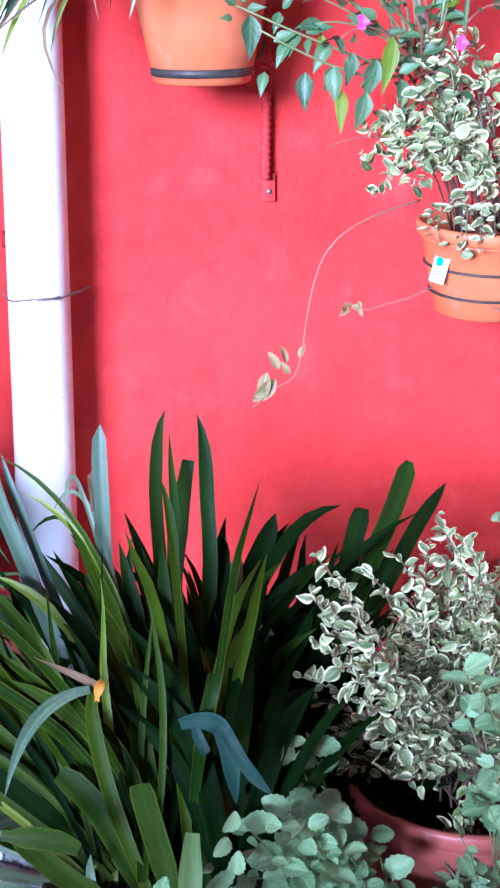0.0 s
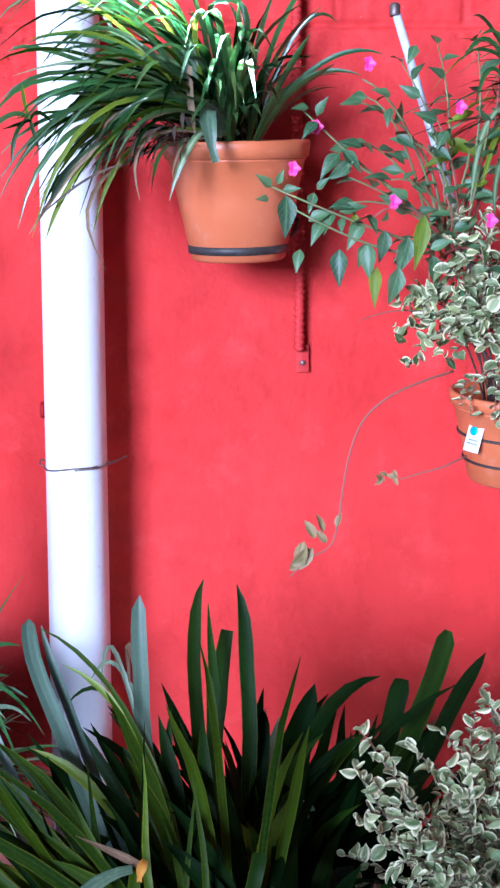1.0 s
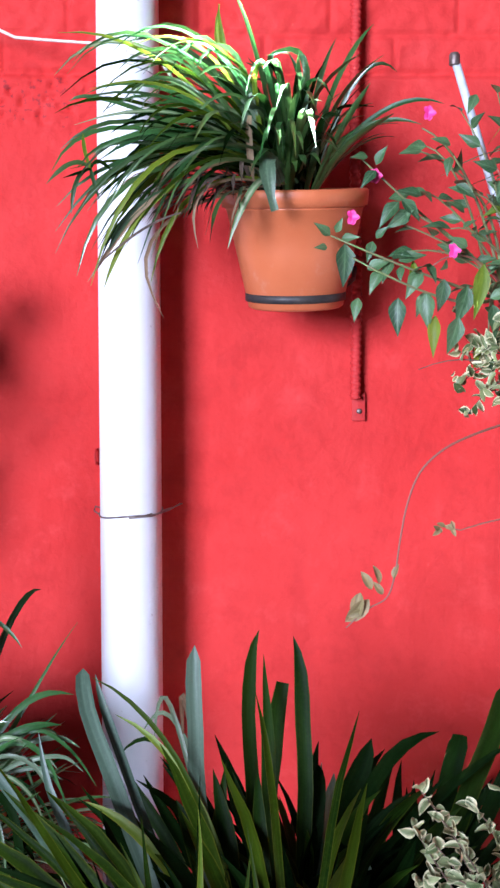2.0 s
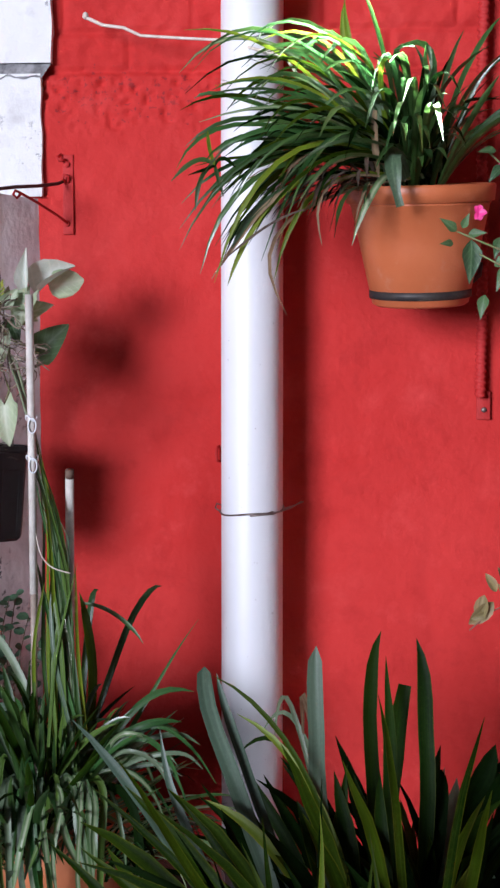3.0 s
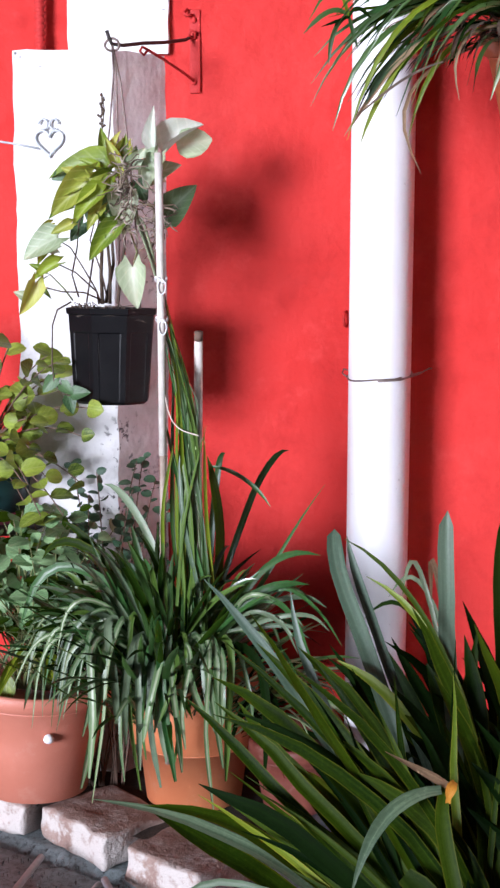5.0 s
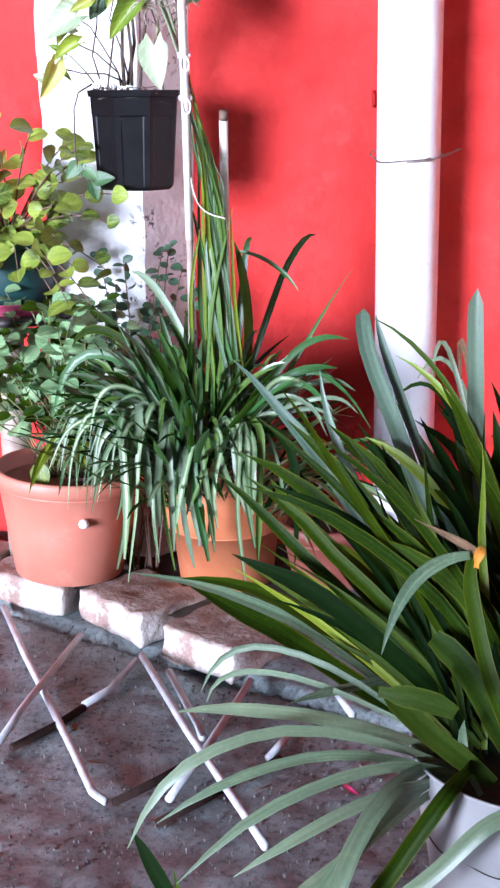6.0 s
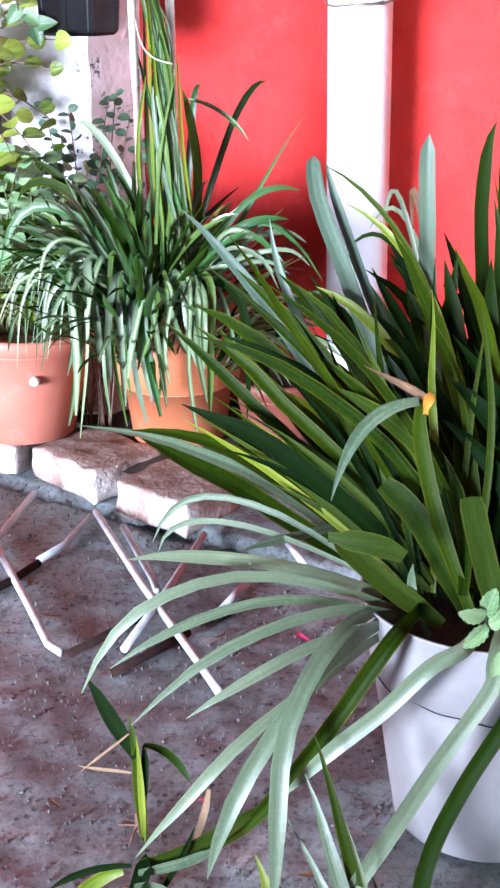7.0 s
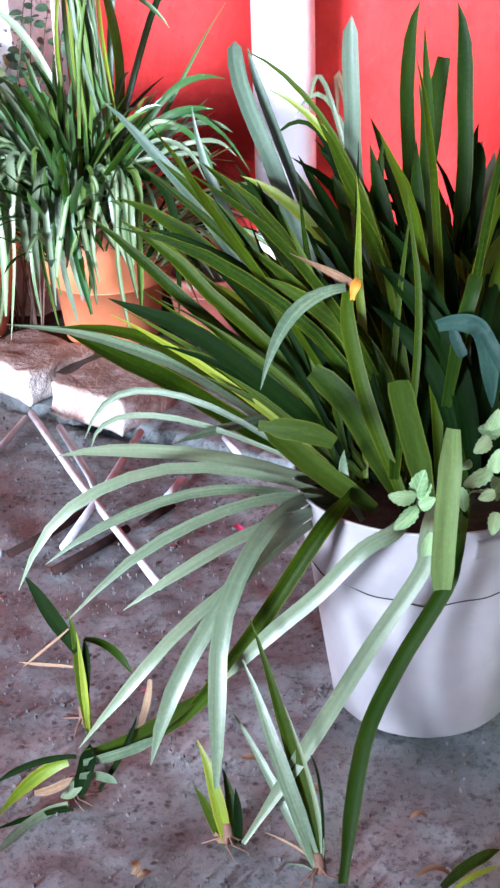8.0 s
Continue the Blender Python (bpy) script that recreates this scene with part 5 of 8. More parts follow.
        sprig(bush, curve3(base, base.lerp(tip, 0.55) + Vector((r.uniform(-0.02, 0.02), -0.02, 0.02)), tip, 8), 0.0016, M_TWIG, VARI, 0.008, 0.018, 0.7, 0.4, wild=0.8)
    for q in ((0.446, -1.024, 0.385), (0.454, -1.050, 0.368), (0.472, -1.030, 0.334), (0.492, -1.048, 0.332), (0.449, -1.023, 0.409), (0.512, -1.026, 0.316), (0.425, -1.065, 0.443), (0.415, -1.063, 0.460), (0.474, -1.059, 0.375), (0.534, -1.022, 0.319), (0.387, -1.048, 0.514), (0.408, -1.039, 0.475), (0.433, -1.055, 0.474)):
        tip = Vector(q)
        base = Vector((0.605 + r.uniform(-0.05, 0.05), -0.93, 0.27))
        sprig(bush, curve3(base, base.lerp(tip, 0.6) + Vector((0, -0.02, 0.05)), tip, 8), 0.0016, M_TWIG, VARI, 0.009, 0.018, 0.7, 0.35, wild=0.8)
    joined_leaves(bush, "foliage", far, M_VARI_J, "curl", 0.60, 0.6, 0.35)
    # mint-like plant
    mint = thing("mint_plant", (0.42, -1.1, 0.15), "low mint-like plant with rounded green leaves", "plant")
    flower_pot("mint_pot", (0.43, -1.06, 0.0), 0.085, 0.065, 0.15, M_BLACK, "small black pot of mint beside bucket", (0, 0), 0.015)
    mleaf = leaf_mesh("mint_leaf", M_MINT, 1, 0.8, "scallop", 0.25, 0.3)
    mleaf_slim = leaf_mesh("slim_mint_leaf", M_MINT, 1, 0.52, "scallop", 0.3, 0.2)
    for k in range(62):
        x = r.uniform(0.25, 0.68)
        top = 0.40 - 0.16 * abs(x - 0.35) / 0.2 if x < 0.44 else 0.30 + r.uniform(-0.02, 0.03)
        z = r.uniform(0.2, max(0.24, top)) if x < 0.44 else r.uniform(0.10, 0.225)
        y = r.uniform(-1.24, -1.02) if x > 0.39 else r.uniform(-1.16, -1.0)
        base = Vector((0.43 + r.uniform(-0.05, 0.05), -1.06, 0.13))
        tip = Vector((x, y, z))
        pts = curve3(base, base.lerp(tip, 0.55) + Vector((0, -0.01, 0.03)), tip, 7)
        sprig(mint, pts, 0.0017, M_STEM, mleaf, 0.026, 0.032, 0.8, 0.45, 0.9)
    for q in ((0.328, -1.181, 0.338), (0.344, -1.208, 0.339), (0.364, -1.191, 0.329), (0.339, -1.196, 0.306), (0.310, -1.245, 0.348), (0.297, -1.189, 0.331), (0.375, -1.203, 0.308), (0.351, -1.226, 0.374), (0.304, -1.248, 0.394), (0.390, -1.181, 0.322), (0.331, -1.212, 0.387), (0.290, -1.192, 0.299), (0.360, -1.180, 0.286), (0.324, -1.193, 0.295)):
        tip = Vector(q)
        base = Vector((0.43 + r.uniform(-0.05, 0.03), -1.07, 0.14))
        sprig(mint, curve3(base, base.lerp(tip, 0.55) + Vector((0, -0.02, 0.03)), tip, 7), 0.0016, M_STEM, mleaf, 0.020, 0.026, 0.8, 0.4, 0.9)
    for q in ((0.548, -1.080, 0.483), (0.565, -1.090, 0.466), (0.587, -1.070, 0.474), (0.577, -1.100, 0.442), (0.547, -1.100, 0.438), (0.551, -1.120, 0.373), (0.574, -1.120, 0.386), (0.563, -1.140, 0.348), (0.532, -1.150, 0.313), (0.512, -1.170, 0.290), (0.571, -1.160, 0.303), (0.551, -1.170, 0.278)):
        tip = Vector(q)
        base = Vector((0.60 + r.uniform(-0.05, 0.05), -1.10, 0.01))
        sprig(mint, curve3(base, base.lerp(tip, 0.6) + Vector((0.02, -0.02, 0)), tip, 7), 0.0016, M_STEM, mleaf, 0.016, 0.027, 0.8, 0.8, 0.9, wild=0.3)
    for p, way, size in (((0.193, -1.330, 0.356), (0.12, -0.47, 0.87), 0.036), ((0.193, -1.330, 0.354), (-0.66, -0.67, 0.33), 0.034), ((0.195, -1.330, 0.353), (0.34, -0.53, 0.78), 0.026), ((0.195, -1.330, 0.343), (-0.63, -0.69, -0.37), 0.032), ((0.197, -1.330, 0.343), (0.40, -0.64, 0.66), 0.026), ((0.208, -1.335, 0.318), (-0.10, -0.27, -0.96), 0.030), ((0.261, -1.310, 0.417), (0.21, -0.62, 0.76), 0.034), ((0.263, -1.310, 0.408), (-0.43, -0.90, 0.04), 0.030), ((0.267, -1.310, 0.374), (-0.74, -0.65, -0.16), 0.034), ((0.268, -1.310, 0.371), (0.07, -0.53, 0.85), 0.034), ((0.271, -1.310, 0.349), (-0.60, -0.78, 0.18), 0.024), ((0.237, -1.310, 0.374), (0.23, -0.75, 0.63), 0.026), ((0.236, -1.310, 0.355), (0.20, -0.86, -0.47), 0.026), ((0.273, -1.310, 0.327), (-0.17, -0.96, -0.22), 0.028)):
        set_leaf(mint, mleaf_slim, p, way, (rnd(-0.4, 0.4), -1, rnd(0.1, 0.7)), size)
    part("stem", tube([Vector(p) - Vector(mint.location) for p in ((0.42, -1.06, 0.14), (0.34, -1.12, 0.24), (0.26, -1.2, 0.29), (0.19, -1.262, 0.295))], 0.0016, 6), M_STEM, mint)


def kerb_side():
    kerb = thing("brick_kerb", (0, 0, 0), "row of worn bricks edging the plant bed", "kerb", "", "structure")
    specs = ((-0.665, -0.195, 0.19, 0.15, -22), (-0.455, -0.29, 0.185, 0.155, -39), (-0.285, -0.418, 0.165, 0.14, -31), (-0.87, -0.12, 0.2, 0.15, -20))
    for i, (x, y, l, w, turn) in enumerate(specs):
        bm = box_bm((-l / 2, -w / 2, 0.004), (l / 2, w / 2, 0.066), 0.009, 3)
        bmesh.ops.subdivide_edges(bm, edges=[e for e in bm.edges if e.calc_length() > 0.03], cuts=5, use_grid_fill=True)
        for v in bm.verts:
            p = v.co * 30 + Vector((i * 7, 0, 0))
            v.co += Vector((noise.noise(p), noise.noise(p + Vector((3, 3, 3))), noise.noise(p + Vector((7, 1, 2))))) * 0.008
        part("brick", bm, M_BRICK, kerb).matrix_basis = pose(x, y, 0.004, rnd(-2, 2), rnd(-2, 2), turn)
    # folded rack of white tubes on the ground
    rack = thing("tube_rack", (0, 0, 0), "folded white tube rack lying on the ground", "rack")
    white = (((-0.729, -0.268), (-0.621, -0.465), (-0.545, -0.596), (-0.448, -0.765), (-0.388, -0.873), (-0.363, -0.894)), ((-0.558, -0.805), (-0.558, -0.669), (-0.542, -0.398)), ((-0.427, -0.457), (-0.444, -0.566), (-0.472, -0.624)), ((-0.416, -0.462), (-0.287, -0.705), (-0.165, -0.916), (-0.124, -0.990)), ((-0.363, -0.490), (-0.277, -0.668), (-0.264, -0.702)), ((-0.219, -0.531), (-0.246, -0.733), (-0.273, -0.895)), ((-0.134, -0.669), (-0.157, -0.748)), ((-0.079, -0.549), (-0.044, -0.625)))
    for k, seg in enumerate(white):
        pts = [Vector((x, y, 0.014 + (0.012 if k % 2 else 0))) for x, y in seg]
        part("tube", tube(pts, 0.0061, 10), M_TUBE, rack)
    for seg in (((-0.472, -0.624), (-0.497, -0.684), (-0.544, -0.763)), ((-0.353, -0.888), (-0.302, -0.819), (-0.264, -0.759)), ((-0.281, -0.930), (-0.231, -0.864), (-0.197, -0.813)), ((-0.177, -0.799), (-0.141, -0.740))):
        part("tube", tube([Vector((x, y, 0.010)) for x, y in seg], 0.0064, 10), M_RUST, rack, "rusty brown tube end")
    # terracotta pot with the striped plant
    flower_pot("kerb_pot", (-0.318, -0.19, 0.062), 0.112, 0.086, 0.235, M_TAN, "tan terracotta pot half hidden by striped leaves", (0, 0), 0.12)
    flower_pot("kerb_pot", (-0.13, -0.2, 0.062), 0.085, 0.06, 0.13, M_SHADEDPOT, "dull red pot behind the strap leaves", (0, 0), 0.03)
    plant = thing("striped_plant", (-0.295, -0.36, 0.27), "striped arching plant spilling over its pot", "plant")
    KEYS_KERB(plant)
    leaf_blades(plant, (-0.32, -0.36, 0.29), 24, (0.14, 0.27), (0.007, 0.013), [M_HANG, M_HANG, M_SPIDERG, M_SPIDER], (25, 75), (0, 360), 31, (0.3, 0.95), 0.06)
    leaf_blades(plant, (-0.33, -0.38, 0.33), 100, (0.17, 0.29), (0.008, 0.013), [M_HANG, M_HANG, M_STRAPM, M_SPIDERG], (22, 62), (0, 360), 37, (0.05, 0.45), 0.07)
    leaf_blades(plant, (-0.22, -0.40, 0.27), 26, (0.14, 0.24), (0.009, 0.014), [M_SPIDER, M_STRAPD, M_HANG], (15, 45), (-70, 50), 33, (0.5, 1.0), 0.05)
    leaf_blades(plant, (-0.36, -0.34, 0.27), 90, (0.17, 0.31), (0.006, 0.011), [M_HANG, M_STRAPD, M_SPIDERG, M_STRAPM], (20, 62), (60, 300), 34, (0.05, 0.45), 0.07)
    leaf_blades(plant, (-0.26, -0.36, 0.28), 36, (0.14, 0.26), (0.006, 0.010), [M_SPIDERG, M_STRAPD, M_SPIDER], (10, 50), (-60, 60), 36, (0.2, 0.7), 0.06)
    cane = thing("plant_cane", (-0.325, -0.385, 0.2), "bamboo cane painted white at the top", "stake")
    part("upper", tube([(0.016, -0.106, 0.985), (0.017, -0.1, 0.74), (0.012, -0.075, 0.53)], 0.0062, 10), M_STICK, cane, "whitewashed upper cane")
    part("lower", tube([(0.012, -0.075, 0.53), (0.002, -0.035, 0.306), (0.0, 0.0, 0.0)], 0.0052, 10), M_CANE, cane, "weathered bare cane")
    for x, y, z in ((0.017, -0.101, 0.80), (0.017, -0.098, 0.74)):
        ring = [(x + 0.0085 * math.cos(a), y + 0.0085 * math.sin(a), z + 0.004 * math.sin(2 * a)) for a in [2 * math.pi * i / 20 for i in range(20)]]
        part("string", tube(ring, 0.0016, 6, True), M_PAPER, cane, "pale string tied round")
        loop = [(x + 0.003 + 0.006 * math.cos(a), y - 0.009, z - 0.011 + 0.011 * math.sin(a)) for a in [2 * math.pi * i / 24 for i in range(24)]]
        part("string", tube(loop, 0.0011, 6, True), M_PAPER, cane)
    stick = thing("plant_stake", (-0.299, -0.25, 0.24), "short whitewashed stake with a dark end", "stake")
    part("shaft", tube([(0, 0, 0.0), (0.02, -0.1, 0.37), (0.041, -0.2, 0.667)], 0.0068, 10), M_STICK, stick)
    part("end", tube([(0.041, -0.2, 0.667), (0.042, -0.204, 0.68)], 0.0069, 10), M_TWIG, stick, "dark sawn end")
    # left pot with mixed leaves
    flower_pot("kerb_pot", (-0.615, -0.21, 0.072), 0.136, 0.10, 0.205, M_TERRA2, "pinkish terracotta pot standing on the bricks", (-2, 3), 0.03)
    clip = thing("snail_shell", (-0.548, -0.322, 0.205), "small white shell stuck on the pot", "shell")
    part("shell", lathe([(0.002, -0.008), (0.008, -0.005), (0.010, 0.0), (0.007, 0.006), (0.002, 0.009)], 14), M_PAPER, clip)
    mixed = thing("mixed_plant", (-0.60, -0.22, 0.25), "mixed leafy greens in the terracotta pot", "plant")
    rl = leaf_mesh("scalloped_leaf", M_MINT, 1, 0.9, "scallop", 0.2, 0.25)
    rl2 = leaf_mesh("mixed_leaf", M_STRAP, 1, 0.6, "oval", 0.3, 0.3)
    r = random.Random(41)
    for k in range(66):
        base = Vector((-0.60 + r.uniform(-0.05, 0.05), -0.2, 0.25))
        tip = Vector((r.uniform(-0.84, -0.46), r.uniform(-0.34, -0.14), r.uniform(0.36, 0.62)))
        sprig(mixed, curve3(base, base.lerp(tip, 0.5) + Vector((0, -0.01, 0.04)), tip, 7), 0.0018, M_STEM, rl if k % 3 else rl2, 0.03, 0.034, 0.8, 0.35, 0.9)
    leaf_blades(mixed, (-0.54, -0.24, 0.3), 16, (0.12, 0.24), (0.008, 0.014), [M_SPIDER, M_STRAPY], (20, 70), (180, 340), 42, (0.6, 1.0), 0.05)
    set_leaf(mixed, leaf_mesh("yellow_leaf", M_ROUND, 1, 0.8, "round", 0.2, 0.2), (-0.63, -0.30, 0.31), (0.1, -0.3, -1), (0, -1, 0.3), 0.045)
    # dark small-leaved plant against the pilaster
    dark = thing("small_leaf_plant", (-0.5, -0.16, 0.1), "wiry dark plant with tiny leaves by the pilaster", "plant")
    dl = leaf_mesh("tiny_leaf", M_SMALLD, 1, 0.75, "round", 0.2, 0.2)
    for k in range(22):
        tip = Vector((r.uniform(-0.66, -0.36), r.uniform(-0.26, -0.14), r.uniform(0.45, 0.68)))
        base = Vector((-0.5 + r.uniform(-0.04, 0.04), -0.16, 0.03))
        sprig(dark, curve3(base, base.lerp(tip, 0.6) + Vector((0, 0, 0.05)), tip, 8), 0.002, M_TWIG, dl, 0.024, 0.02, 0.85, 0.5, 0.7)
    # yellow-green round-leaved shrub in a dark pot on a saucer
    shelf = thing("plant_stand", (-0.711, -0.125, 0.055), "dark pot stand behind the leafy greens", "stand")
    part("post", tube([(-0.03, 0.02, 0.0), (-0.03, 0.02, 0.25), (-0.03, 0.02, 0.485)], 0.028, 16), M_CANE, shelf)
    part("top", lathe([(0.10, 0.48), (0.105, 0.483), (0.105, 0.492), (0.10, 0.495)], 32), M_BAND, shelf)
    sc = thing("pot_saucer", (-0.711, -0.125, 0.55), "magenta plastic saucer under the dark pot", "saucer")
    part("dish", lathe([(0.075, 0.0), (0.085, 0.003), (0.1, 0.024), (0.102, 0.026), (0.098, 0.025), (0.08, 0.006)], 36), M_SAUCER, sc)
    flower_pot("dark_pot", (-0.711, -0.125, 0.557), 0.085, 0.065, 0.13, M_DARKPOT, "dark green plastic pot on a saucer", (0, 0), 0.018)
    shrub = thing("round_leaf_shrub", (-0.711, -0.125, 0.68), "yellow-green shrub with rounded leaves", "shrub")
    yl = leaf_mesh("round_leaf", M_ROUND, 1, 0.9, "round", 0.25, 0.25)
    for k in range(44):
        a = r.uniform(0, 2 * math.pi)
        tip = Vector((-0.691 + 0.17 * math.cos(a) * r.random() ** 0.5, -0.25 + 0.07 * math.sin(a), r.uniform(0.64, 0.92)))
        if k < 8:
            tip = Vector((r.uniform(-0.58, -0.47), r.uniform(-0.36, -0.28), r.uniform(0.54, 0.80)))
        base = Vector((-0.711, -0.14, 0.67))
        sprig(shrub, curve3(base, base.lerp(tip, 0.5) + Vector((0, 0, 0.03)), tip, 7), 0.0022, M_TWIG, yl, 0.034, 0.036, 0.8, 0.4, 0.7)


def octagon_pot(at, r_top, r_bot, h):
    """A hanging nursery pot: eight flat sides with a sunk panel each, a thin turned-out brim, earth inside."""
    ob = thing("black_pot", at, "black eight-sided plastic nursery pot hanging on a wire", "flower pot")
    ob.rotation_euler = (radians(-2), 0, radians(-12))
    bm = bmesh.new()

    def ring(r, z, sink=0.0):
        vs = []
        for i in range(8):
            for f in (0.0, 0.16, 0.20, 0.5, 0.80, 0.84):
                a, b = radians(45 * i), radians(45 * i + 45)
                p = Vector((math.cos(a), math.sin(a), 0)) * r * (1 - f) + Vector((math.cos(b), math.sin(b), 0)) * r * f
                if 0.18 < f < 0.82:
                    p *= 1 - sink
                vs.append(bm.verts.new((p.x, p.y, z)))
        return vs
    k = (r_top - r_bot) / h
    rings = [ring(r_bot * 0.9, 0.0), ring(r_bot, 0.005), ring(r_bot + k * h * 0.08, h * 0.06, 0.006), ring(r_bot + k * h * 0.70, h * 0.74, 0.016), ring(r_bot + k * h * 0.755, h * 0.755), ring(r_bot + k * h * 0.93, h * 0.93), ring(r_top + 0.003, h * 0.94), ring(r_top + 0.004, h), ring(r_top - 0.004, h), ring(r_top - 0.006, h * 0.9), ring(r_bot, h * 0.6)]
    for a, b in zip(rings, rings[1:]):
        for i in range(len(a)):
            j = (i + 1) % len(a)
            bm.faces.new((a[i], a[j], b[j], b[i]))
    bm.faces.new(list(reversed(rings[0])))
    bm.faces.new(rings[-1])
    part("body", bm, M_BLACK, ob, "", False)
    bm = lathe([(r_top * 0.3, h * 0.86), (r_top * 0.93, h * 0.90), (r_top * 0.9, h * 0.93), (r_top * 0.4, h * 0.97), (r_top * 0.1, h * 0.98)], 28)
    for v in bm.verts:
        v.co.z += 0.012 * noise.noise(v.co * 50)
    part("soil", bm, M_SOIL, ob, "dark rooty potting earth")
    return ob


def black_hanging_pot():
    o = Vector((-0.452, -0.225, 0.781))
    pot = octagon_pot(o, 0.078, 0.067, 0.162)
    turn = pot.matrix_basis.inverted()
    top = Vector((-0.443, -0.225, 1.381))
    for knee, foot in (((-0.449, -0.225, 1.244), (-0.05, 0.02)), ((-0.414, -0.235, 1.202), (0.055, -0.01)), ((-0.438, -0.215, 1.236), (0.0, 0.055))):
        knee = Vector(knee)
        end = o + Vector((foot[0], foot[1], 0.154))
        part("hanging_wire", tube([turn @ q for q in (top, top.lerp(knee, 0.35) + Vector((0.004, 0, 0)), knee, knee.lerp(end, 0.5) + Vector((0, 0.01, 0)), end)], 0.0017, 6), M_WIRE, pot, "thin rusty hanging wire")
    loop = [turn @ (top + Vector((0.012 * math.cos(a), -0.002 * math.sin(2 * a), 0.010 * math.sin(a) - 0.004))) for a in [2 * math.pi * i / 18 for i in range(18)]]
    part("hanging_wire", tube(loop, 0.0022, 6, True), M_WIRE, pot, "wire turned round the hook")
    plant = thing("arrowhead_vine", (-0.452, -0.225, 0.927), "arrowhead vine with pale veined leaves and dry roots", "plant")
    leaves = {"green": leaf_mesh("arrow_leaf", M_SYNG, 1, 0.52, "arrow", 1.2, 0.45), "lit": leaf_mesh("yellowish_lit_arrow_leaf", M_SYNGY, 1, 0.56, "arrow", 1.0, 0.4),
              "pale": leaf_mesh("pale_arrow_leaf", M_SYNGP, 1, 0.80, "arrow", 0.45, 0.28), "white": leaf_mesh("whitish_sunlit_leaf", M_SYNGW, 1, 0.62, "round", 1.5, 0.35), "bract": leaf_mesh("pale_round_leaf", M_SYNGP, 1, 0.85, "round", 0.5, 0.3),
              "spear": leaf_mesh("unopened_leaf", M_SYNGW, 1, 0.34, "lance", 1.2, 0.05), "deep": leaf_mesh("deep_arrow_leaf", M_IMPAT, 1, 0.84, "arrow", 0.25, 0.2)}
    SYNGONIUM(plant, leaves)
    oo = Vector(plant.location)

    def cord(pts, radius, material, name="stem", taper=0.7):
        part(name, tube([Vector(q) - oo for q in pts], radius, 6, False, taper), material, plant)
    cord([(-0.466, -0.225, 0.950), (-0.465, -0.235, 1.000), (-0.462, -0.235, 1.057), (-0.454, -0.235, 1.122), (-0.445, -0.245, 1.169)], 0.0034, M_BARK)
    cord([(-0.453, -0.225, 0.950), (-0.452, -0.225, 1.009), (-0.457, -0.225, 1.066), (-0.442, -0.235, 1.132)], 0.0030, M_BARK)
    cord([(-0.463, -0.215, 0.951), (-0.448, -0.215, 1.018), (-0.449, -0.225, 1.076), (-0.425, -0.245, 1.150)], 0.0032, M_BARK)
    cord([(-0.439, -0.225, 0.950), (-0.437, -0.215, 0.999), (-0.426, -0.225, 1.047), (-0.425, -0.235, 1.104), (-0.416, -0.245, 1.169)], 0.0030, M_BARK)
    cord([(-0.463, -0.245, 0.951), (-0.470, -0.255, 0.977), (-0.488, -0.265, 1.012), (-0.506, -0.275, 1.045), (-0.528, -0.285, 1.060)], 0.0016, M_BARK)
    cord([(-0.467, -0.245, 0.951), (-0.465, -0.265, 0.972), (-0.498, -0.275, 1.004), (-0.529, -0.275, 1.018)], 0.0016, M_BARK)
    cord([(-0.502, -0.245, 0.962), (-0.510, -0.255, 1.000), (-0.500, -0.255, 1.047), (-0.497, -0.255, 1.085), (-0.480, -0.265, 1.112)], 0.0016, M_BARK)
    cord([(-0.460, -0.255, 0.958), (-0.484, -0.275, 0.971), (-0.522, -0.275, 0.972), (-0.569, -0.275, 0.983)], 0.0016, M_BARK)
    cord([(-0.458, -0.225, 0.961), (-0.462, -0.245, 1.005), (-0.478, -0.255, 1.057), (-0.455, -0.265, 1.131)], 0.0016, M_BARK)
    cord([(-0.512, -0.245, 0.956), (-0.524, -0.255, 0.976), (-0.548, -0.255, 1.000), (-0.564, -0.265, 0.989)], 0.0016, M_STEM)
    cord([(-0.397, -0.295, 1.013), (-0.393, -0.275, 1.038), (-0.410, -0.255, 1.075), (-0.422, -0.245, 1.122)], 0.0016, M_STEM)
    cord([(-0.426, -0.285, 1.077), (-0.425, -0.265, 1.103), (-0.431, -0.245, 1.131)], 0.0016, M_STEM)
    cord([(-0.360, -0.195, 1.100), (-0.381, -0.215, 1.113), (-0.405, -0.225, 1.123)], 0.0016, M_STEM)
    cord([(-0.473, -0.275, 1.156), (-0.457, -0.255, 1.161), (-0.442, -0.235, 1.151)], 0.0016, M_STEM)
    cord([(-0.404, -0.255, 1.120), (-0.382, -0.285, 1.075), (-0.354, -0.345, 1.035), (-0.328, -0.425, 0.995)], 0.0026, M_SYNGSTEM)
    cord([(-0.412, -0.255, 1.113), (-0.378, -0.285, 1.084), (-0.347, -0.355, 1.030), (-0.326, -0.425, 0.988)], 0.0026, M_SYNGSTEM)
    cord([(-0.401, -0.245, 1.127), (-0.389, -0.285, 1.084), (-0.359, -0.345, 1.039), (-0.329, -0.425, 1.000)], 0.0026, M_SYNGSTEM)
    # dry roots and old leaf sheaths tangled in the middle and round the cane's head
    r = random.Random(9)
